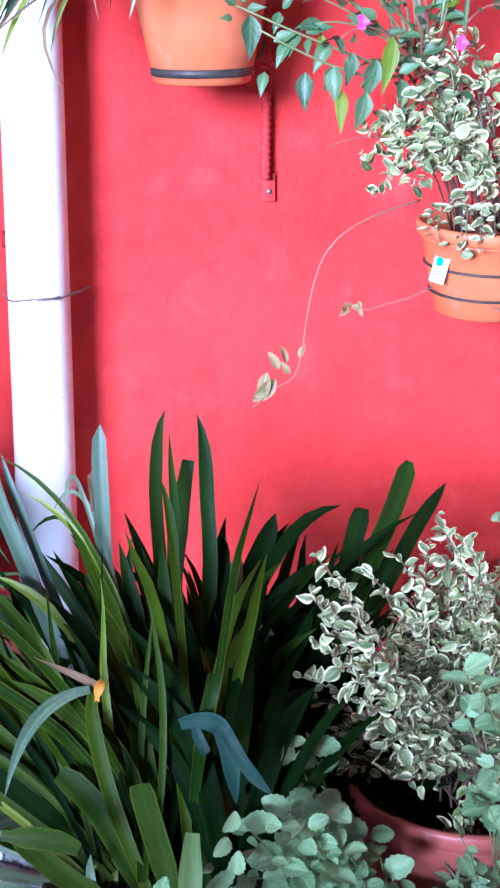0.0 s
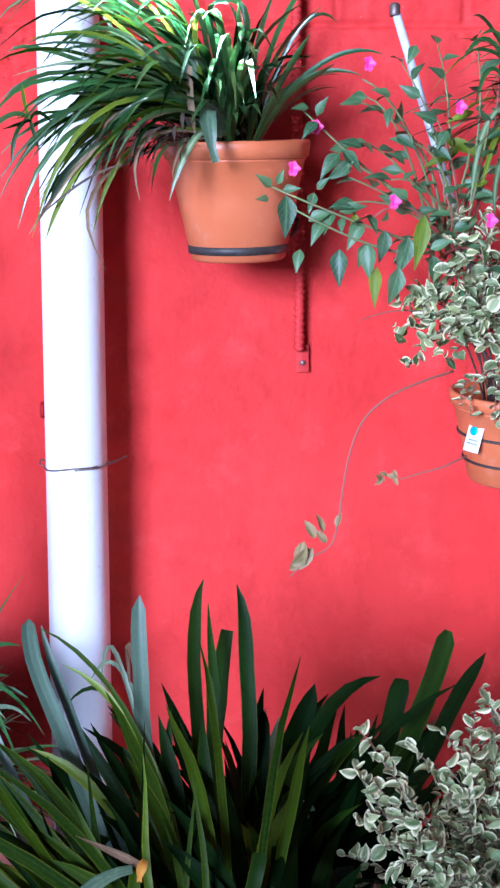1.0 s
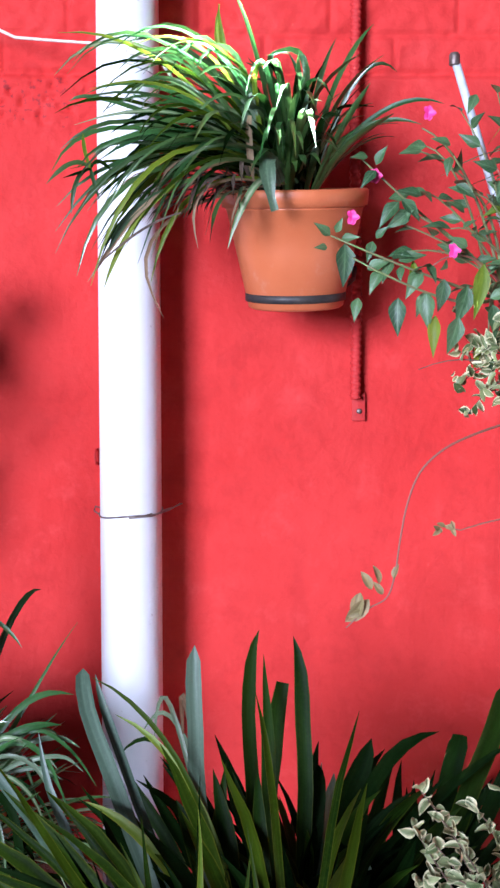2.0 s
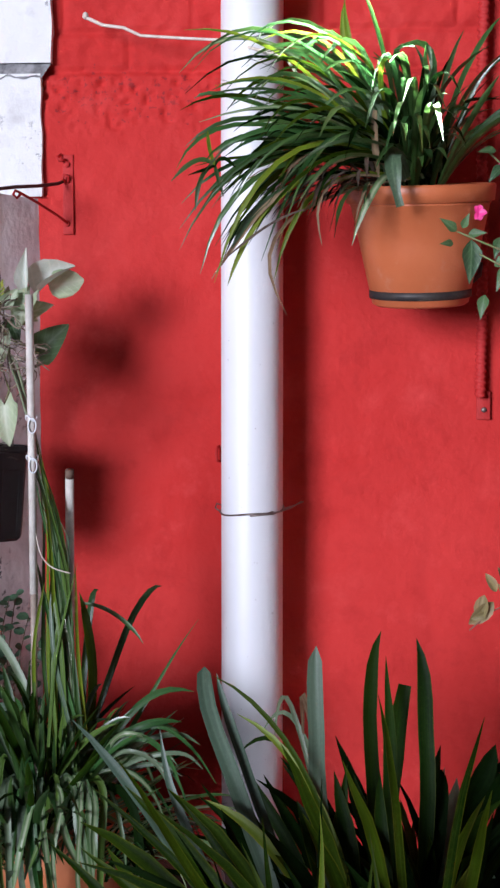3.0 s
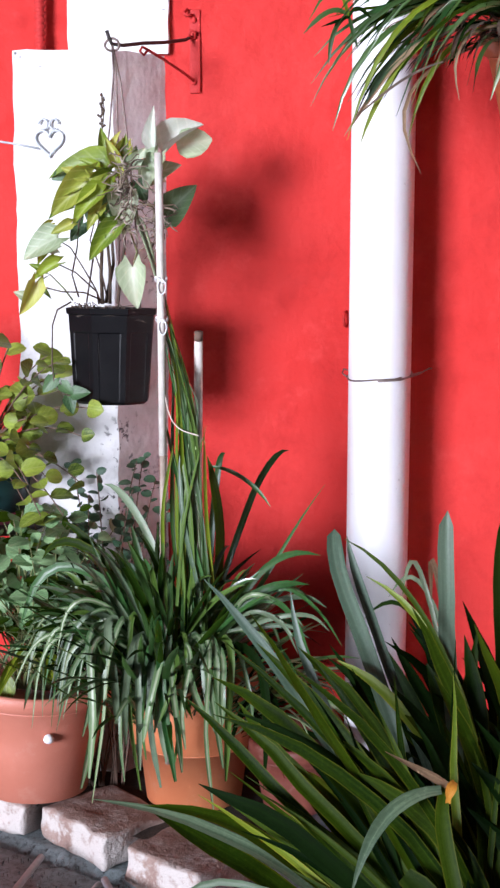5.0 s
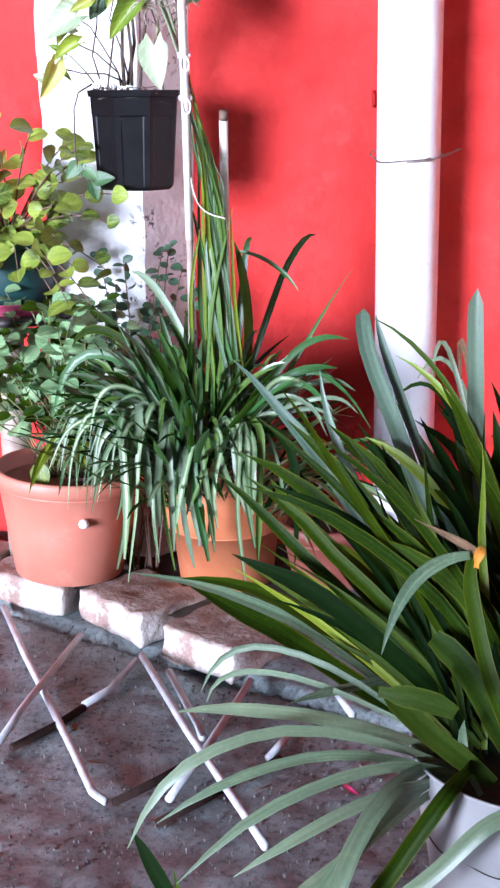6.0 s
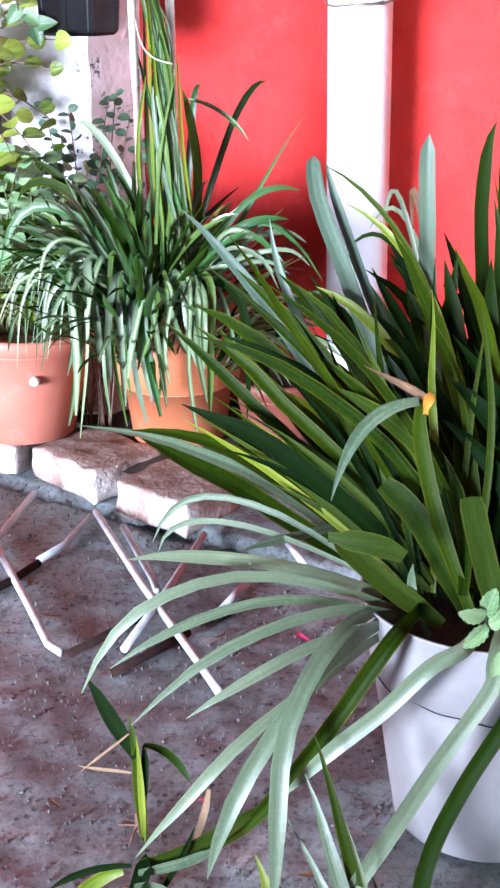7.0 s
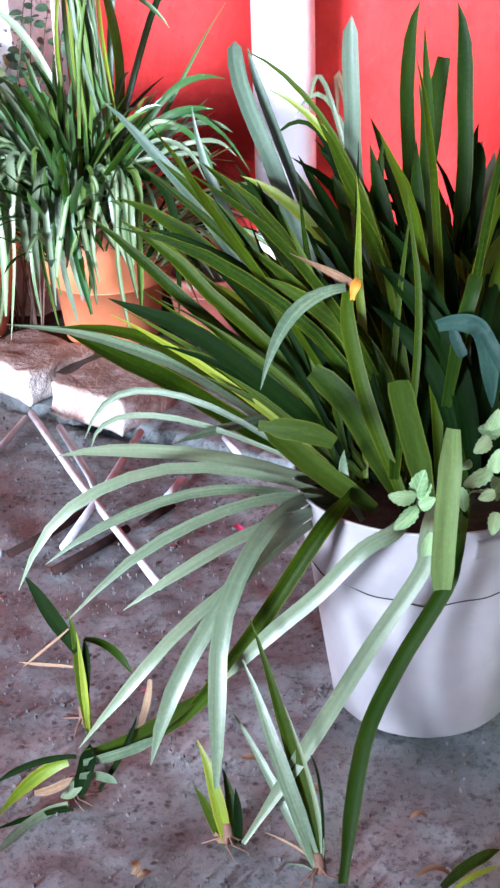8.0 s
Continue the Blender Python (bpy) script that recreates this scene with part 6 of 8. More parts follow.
    for k in range(110):
        mid, reach = (Vector((-0.407, -0.305, 1.143)), (0.016, 0.02, 0.070)) if k % 3 else (Vector((-0.350, -0.310, 1.086)), (0.008, 0.010, 0.040))
        p = mid + Vector([r.gauss(0, 0.5) * q for q in reach])
        pts = [p]
        way = Vector((r.uniform(-1, 1), r.uniform(-0.6, 0.3), r.uniform(-1.3, 0.9)))
        for _ in range(5):
            way = (way + Vector((r.uniform(-0.8, 0.8), r.uniform(-0.5, 0.5), r.uniform(-0.8, 0.6)))).normalized()
            pts.append(pts[-1] + way * r.uniform(0.004, 0.011))
        cord(pts, r.uniform(0.0009, 0.0024), (M_DRYROOT, M_BARK, M_DRYROOT, M_PALEROOT)[k % 4], "aerial_root", 0.4)
    for k in range(34):                 # roots at the pot's brim
        a = r.uniform(3.3, 6.1)
        p = o + Vector((math.cos(a) * r.uniform(0.02, 0.07), math.sin(a) * r.uniform(0.03, 0.065), 0.151))
        cord([p, p + Vector((r.uniform(-0.012, 0.012), -0.004, r.uniform(0.006, 0.022))), p + Vector((r.uniform(-0.03, 0.03), r.uniform(-0.02, 0.01), r.uniform(-0.004, 0.02)))], r.uniform(0.001, 0.002), M_BARK, "aerial_root", 0.4)
    # runner with a few leaves under the pot
    cord([(-0.507, -0.275, 0.955), (-0.525, -0.295, 0.943), (-0.534, -0.295, 0.917), (-0.536, -0.295, 0.851), (-0.533, -0.295, 0.822), (-0.519, -0.295, 0.802), (-0.486, -0.295, 0.798)], 0.0016, M_BARK, "runner")
    for q, way, size in (((-0.519, -0.295, 0.818), (0.8, -0.2, -0.6), 0.026), ((-0.533, -0.295, 0.827), (-0.6, -0.2, -0.7), 0.03), ((-0.508, -0.295, 0.796), (0.3, -0.2, -1), 0.028), ((-0.500, -0.295, 0.804), (0.9, -0.2, 0.1), 0.03)):
        set_leaf(plant, leaves["deep"], q, way, (0.2, -1, 0.3), size)
    # dried flower stalk
    cord([(-0.457, -0.225, 1.198), (-0.460, -0.235, 1.234), (-0.455, -0.235, 1.271), (-0.459, -0.235, 1.299)], 0.0013, M_BARK, "flower_stalk")
    for k in range(14):
        p = Vector((-0.460, -0.235, 1.244)).lerp(Vector((-0.459, -0.235, 1.297)), k / 14)
        cord([p, p + Vector((r.uniform(-0.008, 0.008), -0.002, r.uniform(0, 0.006)))], 0.0024, M_BARK, "bud", 0.8)
    heart = thing("wire_heart", (-0.59, -0.104, 1.23), "grey bent-wire heart on the white pilaster", "ornament")
    pts = []
    for i in range(40):
        a = 2 * math.pi * i / 40
        pts.append((0.0016 * 16 * math.sin(a) ** 3, 0, 0.0016 * (13 * math.cos(a) - 5 * math.cos(2 * a) - 2 * math.cos(3 * a) - math.cos(4 * a))))
    part("wire", tube(pts, 0.0025, 7, True), M_TUBE, heart)
    part("stem", tube([(-0.02, 0, -0.012), (-0.06, 0.0, -0.004), (-0.1, 0.004, 0.002)], 0.002, 6), M_TUBE, heart)
    for s in (-1, 1):
        curl = [(s * (0.010 + 0.008 * math.cos(a)), -0.002, 0.03 + 0.009 * math.sin(a)) for a in [0.4 * i for i in range(14)]]
        part("curl", tube(curl, 0.002, 6), M_TUBE, heart)


def litter():
    for x, y, keys, label in ((0.102, -1.471, KEYS_PLANTLET_A, "uprooted grey-green plantlet standing on the concrete"), (0.007, -1.432, KEYS_PLANTLET_B, "small bright green plantlet with bare roots"), (-0.165, -1.37, KEYS_PLANTLET_C, "limp sprawling plantlet lying on the concrete"), (-0.179, -1.247, KEYS_PLANTLET_D, "thin upright plantlet with dark leaf blades")):
        o = thing("plantlet", (x, y, 0.0), label, "plantlet", "loose plantlets")
        keys(o)
        for k in range(6):
            a = rnd(0, 6.28)
            part("root", tube([(0, 0, 0.012), (0.010 * math.cos(a), 0.010 * math.sin(a), 0.006), (0.028 * math.cos(a + 0.4), 0.028 * math.sin(a + 0.4), 0.004)], 0.0018, 5, False, 0.4), M_ROOT, o)
        part("bulb", tube([(0, 0, 0.003), (0, 0.003, 0.012), (-0.002, 0.005, 0.024)], 0.007, 8, False, 0.7), M_ROOT, o, "reddish brown stem base")
    KEYS_FALLEN(thing("cut_leaves", (0.26, -1.46, 0.0), "cut green strap leaves lying on the concrete", "leaf"))
    # grit and bits on the concrete
    r = random.Random(5)
    def crumbs(count, lo, hi, seed):
        """Small irregular lumps, sunk a little into the concrete."""
        g = random.Random(seed)
        verts, faces = [], []
        for _ in range(count):
            x, y = g.uniform(-0.85, 0.40), g.uniform(-1.58, -0.35)
            s = lo + (hi - lo) * g.random() ** 3
            n = len(verts)
            a = g.uniform(0, 1.5)
            for i in range(4):
                r1 = s * g.uniform(0.7, 1.4)
                verts.append((x + r1 * math.cos(a + i * 1.571), y + r1 * math.sin(a + i * 1.571), 0.003 + s * 0.2))
            verts.append((x, y, 0.003 + s * g.uniform(0.7, 1.1)))
            verts.append((x, y, -0.004))
            for i in range(4):
                faces.append((n + i, n + (i + 1) % 4, n + 4))
                faces.append((n + (i + 1) % 4, n + i, n + 5))
        me = bpy.data.meshes.new("crumbs")
        me.from_pydata(verts, [], faces)
        return me
    me = crumbs(1500, 0.0007, 0.0030, 5)
    me.materials.append(M_GRIT)
    tagged(new("grit", me), "pale grit and crumbs scattered over the concrete", "grit", "", "stuff")
    me = crumbs(3000, 0.0006, 0.0028, 6)
    me.materials.append(M_DIRT)
    tagged(new("dirt_crumbs", me), "dark crumbs of earth scattered over the concrete", "dirt", "", "stuff")
    for k in range(26):
        x, y = r.uniform(-0.6, 0.3), r.uniform(-1.5, -0.55)
        d = thing("fallen_leaf", (x, y, 0.008), "dry fallen leaf scrap on the concrete", "leaf", "fallen leaves")
        a = r.uniform(0, 6.28)
        l = r.uniform(0.012, 0.035)
        red = k % 9 == 0
        part("scrap", blade_bm(curve3((0, 0, 0), (l / 2 * math.cos(a), l / 2 * math.sin(a), 0.004), (l * math.cos(a + 0.4), l * math.sin(a + 0.4), 0.0), 5), r.uniform(0.004, 0.010), (0, 0, 1)), M_FLOWER if red else M_DRY, d)


M_DRYROOT = m_simple("dry_root", (0.21, 0.17, 0.12), (0.13, 0.10, 0.07), 0.8, 60)
M_ROOT = m_simple("brown_root", (0.17, 0.09, 0.055), (0.09, 0.05, 0.035), 0.8, 60)
M_DIRT = m_simple("earth_crumbs", (0.05, 0.045, 0.042), (0.11, 0.105, 0.105), 0.9, 70)
M_GRIT = m_simple("pale_grit", (0.16, 0.15, 0.145), (0.07, 0.06, 0.058), 0.8, 90)


# ---------------------------------------------------------------- the leaves that stand out, plant by plant: root, bend, tip, width
def KEYS_HANG(plant):
    blade(plant, (0.273, -0.220, 1.388), (0.027, -0.360, 1.455), (-0.095, -0.420, 1.381), 0.008, M_SPIDERG)
    blade(plant, (0.273, -0.220, 1.388), (0.055, -0.400, 1.383), (-0.062, -0.420, 1.216), 0.009, M_HANG)
    blade(plant, (0.282, -0.220, 1.388), (0.091, -0.420, 1.405), (-0.037, -0.440, 1.206), 0.008, M_STRAPY)
    blade(plant, (0.273, -0.220, 1.388), (0.081, -0.400, 1.357), (-0.029, -0.400, 1.238), 0.006, M_STRAPD)
    blade(plant, (0.263, -0.220, 1.388), (0.024, -0.300, 1.497), (-0.079, -0.320, 1.504), 0.008, M_SPIDERG)
    blade(plant, (0.263, -0.220, 1.388), (0.052, -0.330, 1.468), (-0.089, -0.360, 1.420), 0.008, M_HANG)
    blade(plant, (0.283, -0.200, 1.400), (0.086, -0.250, 1.533), (-0.056, -0.280, 1.524), 0.008, M_SPIDERG)
    blade(plant, (0.293, -0.200, 1.400), (0.141, -0.200, 1.589), (0.010, -0.250, 1.614), 0.010, M_HANG)
    blade(plant, (0.293, -0.200, 1.400), (0.170, -0.220, 1.575), (0.023, -0.280, 1.555), 0.009, M_HANG)
    blade(plant, (0.293, -0.200, 1.400), (0.179, -0.250, 1.560), (0.092, -0.300, 1.599), 0.009, M_HANG)
    blade(plant, (0.293, -0.200, 1.400), (0.216, -0.250, 1.541), (0.138, -0.300, 1.576), 0.009, M_HANG)
    blade(plant, (0.302, -0.200, 1.400), (0.179, -0.200, 1.552), (0.161, -0.200, 1.692), 0.010, M_STRAPY)
    blade(plant, (0.302, -0.200, 1.400), (0.244, -0.250, 1.559), (0.273, -0.320, 1.581), 0.012, M_HANG)
    blade(plant, (0.312, -0.200, 1.400), (0.273, -0.220, 1.528), (0.207, -0.250, 1.582), 0.010, M_HANG)
    blade(plant, (0.312, -0.200, 1.400), (0.312, -0.200, 1.513), (0.274, -0.200, 1.611), 0.011, M_SPIDERG)
    blade(plant, (0.312, -0.200, 1.400), (0.323, -0.180, 1.526), (0.363, -0.150, 1.646), 0.009, M_HANG)
    blade(plant, (0.312, -0.200, 1.400), (0.363, -0.150, 1.570), (0.434, -0.120, 1.677), 0.009, M_SPIDERG)
    blade(plant, (0.321, -0.200, 1.400), (0.397, -0.200, 1.568), (0.457, -0.250, 1.566), 0.008, M_HANG)
    blade(plant, (0.331, -0.200, 1.400), (0.429, -0.250, 1.502), (0.524, -0.300, 1.503), 0.009, M_SPIDERG)
    blade(plant, (0.331, -0.200, 1.395), (0.399, -0.270, 1.472), (0.485, -0.320, 1.469), 0.009, M_HANG)
    blade(plant, (0.331, -0.200, 1.395), (0.323, -0.300, 1.467), (0.355, -0.350, 1.475), 0.011, M_STRAPD)
    blade(plant, (0.271, -0.250, 1.384), (0.071, -0.380, 1.298), (0.070, -0.380, 1.156), 0.006, M_DRY)
    blade(plant, (0.261, -0.270, 1.377), (0.142, -0.360, 1.362), (0.124, -0.380, 1.263), 0.005, M_DRY)
    blade(plant, (0.252, -0.270, 1.377), (0.213, -0.360, 1.361), (0.173, -0.370, 1.263), 0.011, M_SPIDER)
    blade(plant, (0.261, -0.280, 1.380), (0.240, -0.360, 1.405), (0.249, -0.380, 1.322), 0.026, M_STRAPG, blunt=0.5)
    blade(plant, (0.234, -0.260, 1.383), (0.205, -0.320, 1.500), (0.221, -0.340, 1.478), 0.020, M_STRAPG)
    blade(plant, (0.209, -0.330, 1.480), (0.207, -0.340, 1.434), (0.213, -0.340, 1.374), 0.011, M_DRY)
    blade(plant, (0.271, -0.250, 1.384), (0.151, -0.360, 1.397), (0.089, -0.380, 1.298), 0.005, M_DRY)
    blade(plant, (0.271, -0.250, 1.384), (0.124, -0.360, 1.353), (0.053, -0.370, 1.211), 0.008, M_STRAPY)
    blade(plant, (0.271, -0.250, 1.384), (0.107, -0.380, 1.429), (-0.004, -0.420, 1.338), 0.008, M_HANG)
    blade(plant, (0.271, -0.250, 1.384), (0.116, -0.360, 1.449), (-0.023, -0.400, 1.401), 0.009, M_SPIDERG)
    blade(plant, (0.281, -0.250, 1.384), (0.151, -0.330, 1.463), (0.002, -0.380, 1.447), 0.009, M_HANG)
    blade(plant, (0.281, -0.250, 1.384), (0.160, -0.300, 1.495), (0.036, -0.360, 1.485), 0.009, M_SPIDERG)
    blade(plant, (0.290, -0.250, 1.384), (0.196, -0.300, 1.486), (0.089, -0.360, 1.485), 0.010, M_SPIDER)
    blade(plant, (0.307, -0.220, 1.388), (0.101, -0.410, 1.427), (-0.066, -0.440, 1.300), 0.007, M_HANG, twist=-0.5)
    blade(plant, (0.255, -0.220, 1.388), (0.080, -0.350, 1.586), (-0.067, -0.380, 1.551), 0.006, M_HANG, twist=-1.0)
    blade(plant, (0.295, -0.220, 1.388), (0.141, -0.400, 1.399), (0.015, -0.430, 1.261), 0.006, M_STRAP, twist=-0.7)
    blade(plant, (0.244, -0.220, 1.388), (0.151, -0.390, 1.432), (0.051, -0.420, 1.244), 0.006, M_HANG, twist=0.9)
    blade(plant, (0.307, -0.220, 1.388), (0.088, -0.260, 1.571), (-0.098, -0.290, 1.519), 0.005, M_STRAPD, twist=-0.2)
    blade(plant, (0.261, -0.220, 1.388), (0.108, -0.310, 1.422), (-0.026, -0.340, 1.262), 0.007, M_STRAP, twist=-0.3)
    blade(plant, (0.265, -0.220, 1.388), (0.096, -0.410, 1.438), (-0.035, -0.440, 1.401), 0.008, M_SPIDERG, twist=-0.3)
    blade(plant, (0.280, -0.220, 1.388), (0.179, -0.270, 1.484), (0.105, -0.300, 1.447), 0.005, M_HANG, twist=-0.6)
    blade(plant, (0.306, -0.220, 1.388), (0.146, -0.360, 1.447), (0.040, -0.390, 1.318), 0.005, M_STRAP, twist=-0.1)
    blade(plant, (0.296, -0.220, 1.388), (0.110, -0.340, 1.419), (-0.011, -0.370, 1.375), 0.005, M_HANG, twist=0.0)
    blade(plant, (0.291, -0.220, 1.388), (0.116, -0.360, 1.494), (-0.020, -0.390, 1.476), 0.007, M_SPIDERG, twist=0.4)
    blade(plant, (0.277, -0.220, 1.388), (0.118, -0.310, 1.526), (0.026, -0.340, 1.473), 0.004, M_HANG, twist=0.5)
    blade(plant, (0.254, -0.220, 1.388), (0.096, -0.280, 1.462), (-0.032, -0.310, 1.363), 0.007, M_STRAPD, twist=-0.7)
    blade(plant, (0.307, -0.220, 1.388), (0.163, -0.400, 1.423), (0.043, -0.430, 1.321), 0.005, M_HANG, twist=-0.9)
    blade(plant, (0.285, -0.220, 1.388), (0.100, -0.250, 1.422), (-0.039, -0.280, 1.273), 0.006, M_STRAPD, twist=-0.4)
    blade(plant, (0.254, -0.220, 1.388), (0.135, -0.250, 1.486), (0.011, -0.280, 1.452), 0.007, M_HANG, twist=-0.6)
    blade(plant, (0.277, -0.220, 1.388), (0.083, -0.360, 1.402), (-0.071, -0.390, 1.387), 0.007, M_STRAP, twist=0.5)
    blade(plant, (0.291, -0.220, 1.388), (0.123, -0.280, 1.489), (0.000, -0.310, 1.461), 0.009, M_STRAPD, twist=-0.3)
    blade(plant, (0.295, -0.220, 1.388), (0.148, -0.370, 1.438), (0.055, -0.400, 1.409), 0.007, M_STRAP, twist=0.6)
    blade(plant, (0.287, -0.220, 1.388), (0.198, -0.360, 1.503), (0.110, -0.390, 1.451), 0.007, M_HANG, twist=0.4)
    blade(plant, (0.279, -0.220, 1.388), (0.225, -0.250, 1.433), (0.153, -0.280, 1.411), 0.005, M_HANG, twist=-0.8)
    blade(plant, (0.272, -0.220, 1.388), (0.116, -0.330, 1.434), (-0.024, -0.360, 1.350), 0.005, M_HANG, twist=0.1)
    blade(plant, (0.258, -0.220, 1.388), (0.135, -0.390, 1.423), (0.035, -0.420, 1.236), 0.007, M_SPIDERG, twist=-0.9)
    blade(plant, (0.260, -0.220, 1.388), (0.076, -0.360, 1.427), (-0.033, -0.390, 1.412), 0.006, M_HANG, twist=0.1)
    blade(plant, (0.249, -0.220, 1.388), (0.084, -0.350, 1.409), (-0.048, -0.380, 1.350), 0.006, M_STRAPD, twist=-0.4)
    blade(plant, (0.252, -0.220, 1.388), (0.122, -0.410, 1.478), (0.035, -0.440, 1.423), 0.005, M_STRAP, twist=-0.4)
    blade(plant, (0.268, -0.220, 1.388), (0.050, -0.320, 1.498), (-0.098, -0.350, 1.479), 0.006, M_STRAP, twist=-0.7)
    blade(plant, (0.281, -0.220, 1.388), (0.127, -0.310, 1.455), (-0.014, -0.340, 1.378), 0.008, M_STRAPD, twist=0.3)
    blade(plant, (0.280, -0.220, 1.388), (0.107, -0.320, 1.421), (-0.043, -0.350, 1.268), 0.006, M_HANG, twist=-0.5)
    blade(plant, (0.309, -0.220, 1.388), (0.168, -0.260, 1.523), (0.034, -0.290, 1.488), 0.007, M_STRAP, twist=0.5)
    blade(plant, (0.307, -0.220, 1.388), (0.136, -0.390, 1.583), (-0.009, -0.420, 1.553), 0.005, M_SPIDERG, twist=0.2)
    blade(plant, (0.264, -0.220, 1.388), (0.152, -0.420, 1.463), (0.051, -0.450, 1.410), 0.006, M_STRAP, twist=-0.5)
    blade(plant, (0.300, -0.220, 1.388), (0.108, -0.330, 1.461), (-0.017, -0.360, 1.410), 0.006, M_HANG, twist=0.7)
    blade(plant, (0.304, -0.220, 1.388), (0.116, -0.370, 1.396), (0.005, -0.400, 1.275), 0.006, M_STRAPD, twist=0.5)
    blade(plant, (0.298, -0.220, 1.388), (0.141, -0.320, 1.410), (0.056, -0.350, 1.347), 0.008, M_SPIDERG, twist=0.1)
    blade(plant, (0.295, -0.220, 1.388), (0.132, -0.290, 1.614), (0.008, -0.320, 1.576), 0.008, M_HANG, twist=0.7)
    blade(plant, (0.304, -0.220, 1.388), (0.081, -0.370, 1.420), (-0.089, -0.400, 1.330), 0.007, M_SPIDERG, twist=-0.1)
    blade(plant, (0.296, -0.220, 1.388), (0.120, -0.330, 1.540), (0.015, -0.360, 1.477), 0.008, M_STRAP, twist=0.9)
    blade(plant, (0.247, -0.220, 1.388), (0.062, -0.400, 1.433), (-0.057, -0.430, 1.383), 0.007, M_SPIDERG, twist=-0.9)
    blade(plant, (0.310, -0.220, 1.388), (0.128, -0.410, 1.441), (-0.009, -0.440, 1.323), 0.005, M_HANG, twist=0.3)
    blade(plant, (0.263, -0.220, 1.388), (0.157, -0.310, 1.595), (0.094, -0.340, 1.532), 0.007, M_HANG, twist=-0.9)
    blade(plant, (0.281, -0.220, 1.388), (0.111, -0.370, 1.543), (-0.025, -0.400, 1.494), 0.006, M_STRAP, twist=0.5)
    blade(plant, (0.265, -0.220, 1.388), (0.125, -0.250, 1.489), (0.019, -0.280, 1.442), 0.009, M_STRAPD, twist=-0.7)
    blade(plant, (0.282, -0.220, 1.388), (0.095, -0.250, 1.541), (-0.029, -0.280, 1.490), 0.007, M_STRAP, twist=-0.5)
    blade(plant, (0.278, -0.220, 1.388), (0.081, -0.350, 1.406), (-0.044, -0.380, 1.321), 0.005, M_HANG, twist=0.4)
    blade(plant, (0.250, -0.220, 1.388), (0.085, -0.400, 1.426), (-0.010, -0.430, 1.346), 0.006, M_STRAP, twist=-0.2)
    blade(plant, (0.279, -0.220, 1.388), (0.052, -0.270, 1.595), (-0.104, -0.300, 1.551), 0.007, M_SPIDER, twist=-0.6)
    blade(plant, (0.309, -0.220, 1.388), (0.163, -0.390, 1.569), (0.042, -0.420, 1.521), 0.006, M_STRAP, twist=0.7)
    blade(plant, (0.297, -0.220, 1.388), (0.111, -0.360, 1.417), (-0.033, -0.390, 1.335), 0.007, M_STRAPD, twist=-0.1)
    blade(plant, (0.278, -0.220, 1.388), (0.205, -0.290, 1.439), (0.138, -0.320, 1.291), 0.004, M_HANG, twist=-0.9)
    blade(plant, (0.307, -0.220, 1.388), (0.132, -0.340, 1.455), (0.017, -0.370, 1.408), 0.008, M_STRAPD, twist=0.2)
    blade(plant, (0.276, -0.220, 1.388), (0.128, -0.390, 1.438), (0.042, -0.420, 1.420), 0.007, M_STRAPD, twist=0.7)
    blade(plant, (0.298, -0.220, 1.388), (0.088, -0.410, 1.571), (-0.067, -0.440, 1.520), 0.005, M_SPIDERG, twist=0.5)
    blade(plant, (0.248, -0.220, 1.388), (0.112, -0.270, 1.493), (0.012, -0.300, 1.479), 0.005, M_HANG, twist=0.3)
    blade(plant, (0.255, -0.220, 1.388), (0.078, -0.380, 1.405), (-0.020, -0.410, 1.324), 0.006, M_SPIDERG, twist=0.8)
    blade(plant, (0.290, -0.220, 1.388), (0.170, -0.410, 1.398), (0.092, -0.440, 1.327), 0.006, M_HANG, twist=-0.5)
    blade(plant, (0.273, -0.220, 1.388), (0.059, -0.410, 1.440), (-0.061, -0.440, 1.348), 0.005, M_HANG, twist=-0.9)
    blade(plant, (0.300, -0.220, 1.388), (0.080, -0.290, 1.438), (-0.104, -0.320, 1.299), 0.008, M_HANG, twist=-0.0)
    blade(plant, (0.248, -0.220, 1.388), (0.103, -0.370, 1.518), (0.022, -0.400, 1.484), 0.006, M_SPIDER, twist=0.3)
    blade(plant, (0.308, -0.220, 1.388), (0.130, -0.300, 1.416), (-0.011, -0.330, 1.283), 0.006, M_HANG, twist=-0.8)
    blade(plant, (0.305, -0.220, 1.388), (0.134, -0.380, 1.429), (-0.007, -0.410, 1.385), 0.006, M_SPIDERG, twist=-0.3)
    blade(plant, (0.295, -0.220, 1.388), (0.128, -0.420, 1.457), (0.034, -0.450, 1.417), 0.007, M_STRAPD, twist=0.8)
    blade(plant, (0.277, -0.220, 1.388), (0.156, -0.350, 1.577), (0.081, -0.380, 1.522), 0.005, M_SPIDERG, twist=-0.8)
    blade(plant, (0.250, -0.220, 1.388), (0.110, -0.380, 1.518), (0.005, -0.410, 1.482), 0.007, M_HANG, twist=-0.5)
    blade(plant, (0.303, -0.220, 1.388), (0.117, -0.350, 1.402), (-0.031, -0.380, 1.277), 0.004, M_STRAP, twist=-0.4)
    blade(plant, (0.253, -0.220, 1.388), (0.033, -0.300, 1.408), (-0.103, -0.330, 1.262), 0.007, M_HANG, twist=0.4)
    blade(plant, (0.253, -0.220, 1.388), (0.090, -0.370, 1.456), (-0.009, -0.400, 1.439), 0.005, M_STRAPD, twist=-0.9)
    blade(plant, (0.281, -0.220, 1.388), (0.170, -0.400, 1.392), (0.114, -0.430, 1.310), 0.006, M_STRAPD, twist=-0.5)
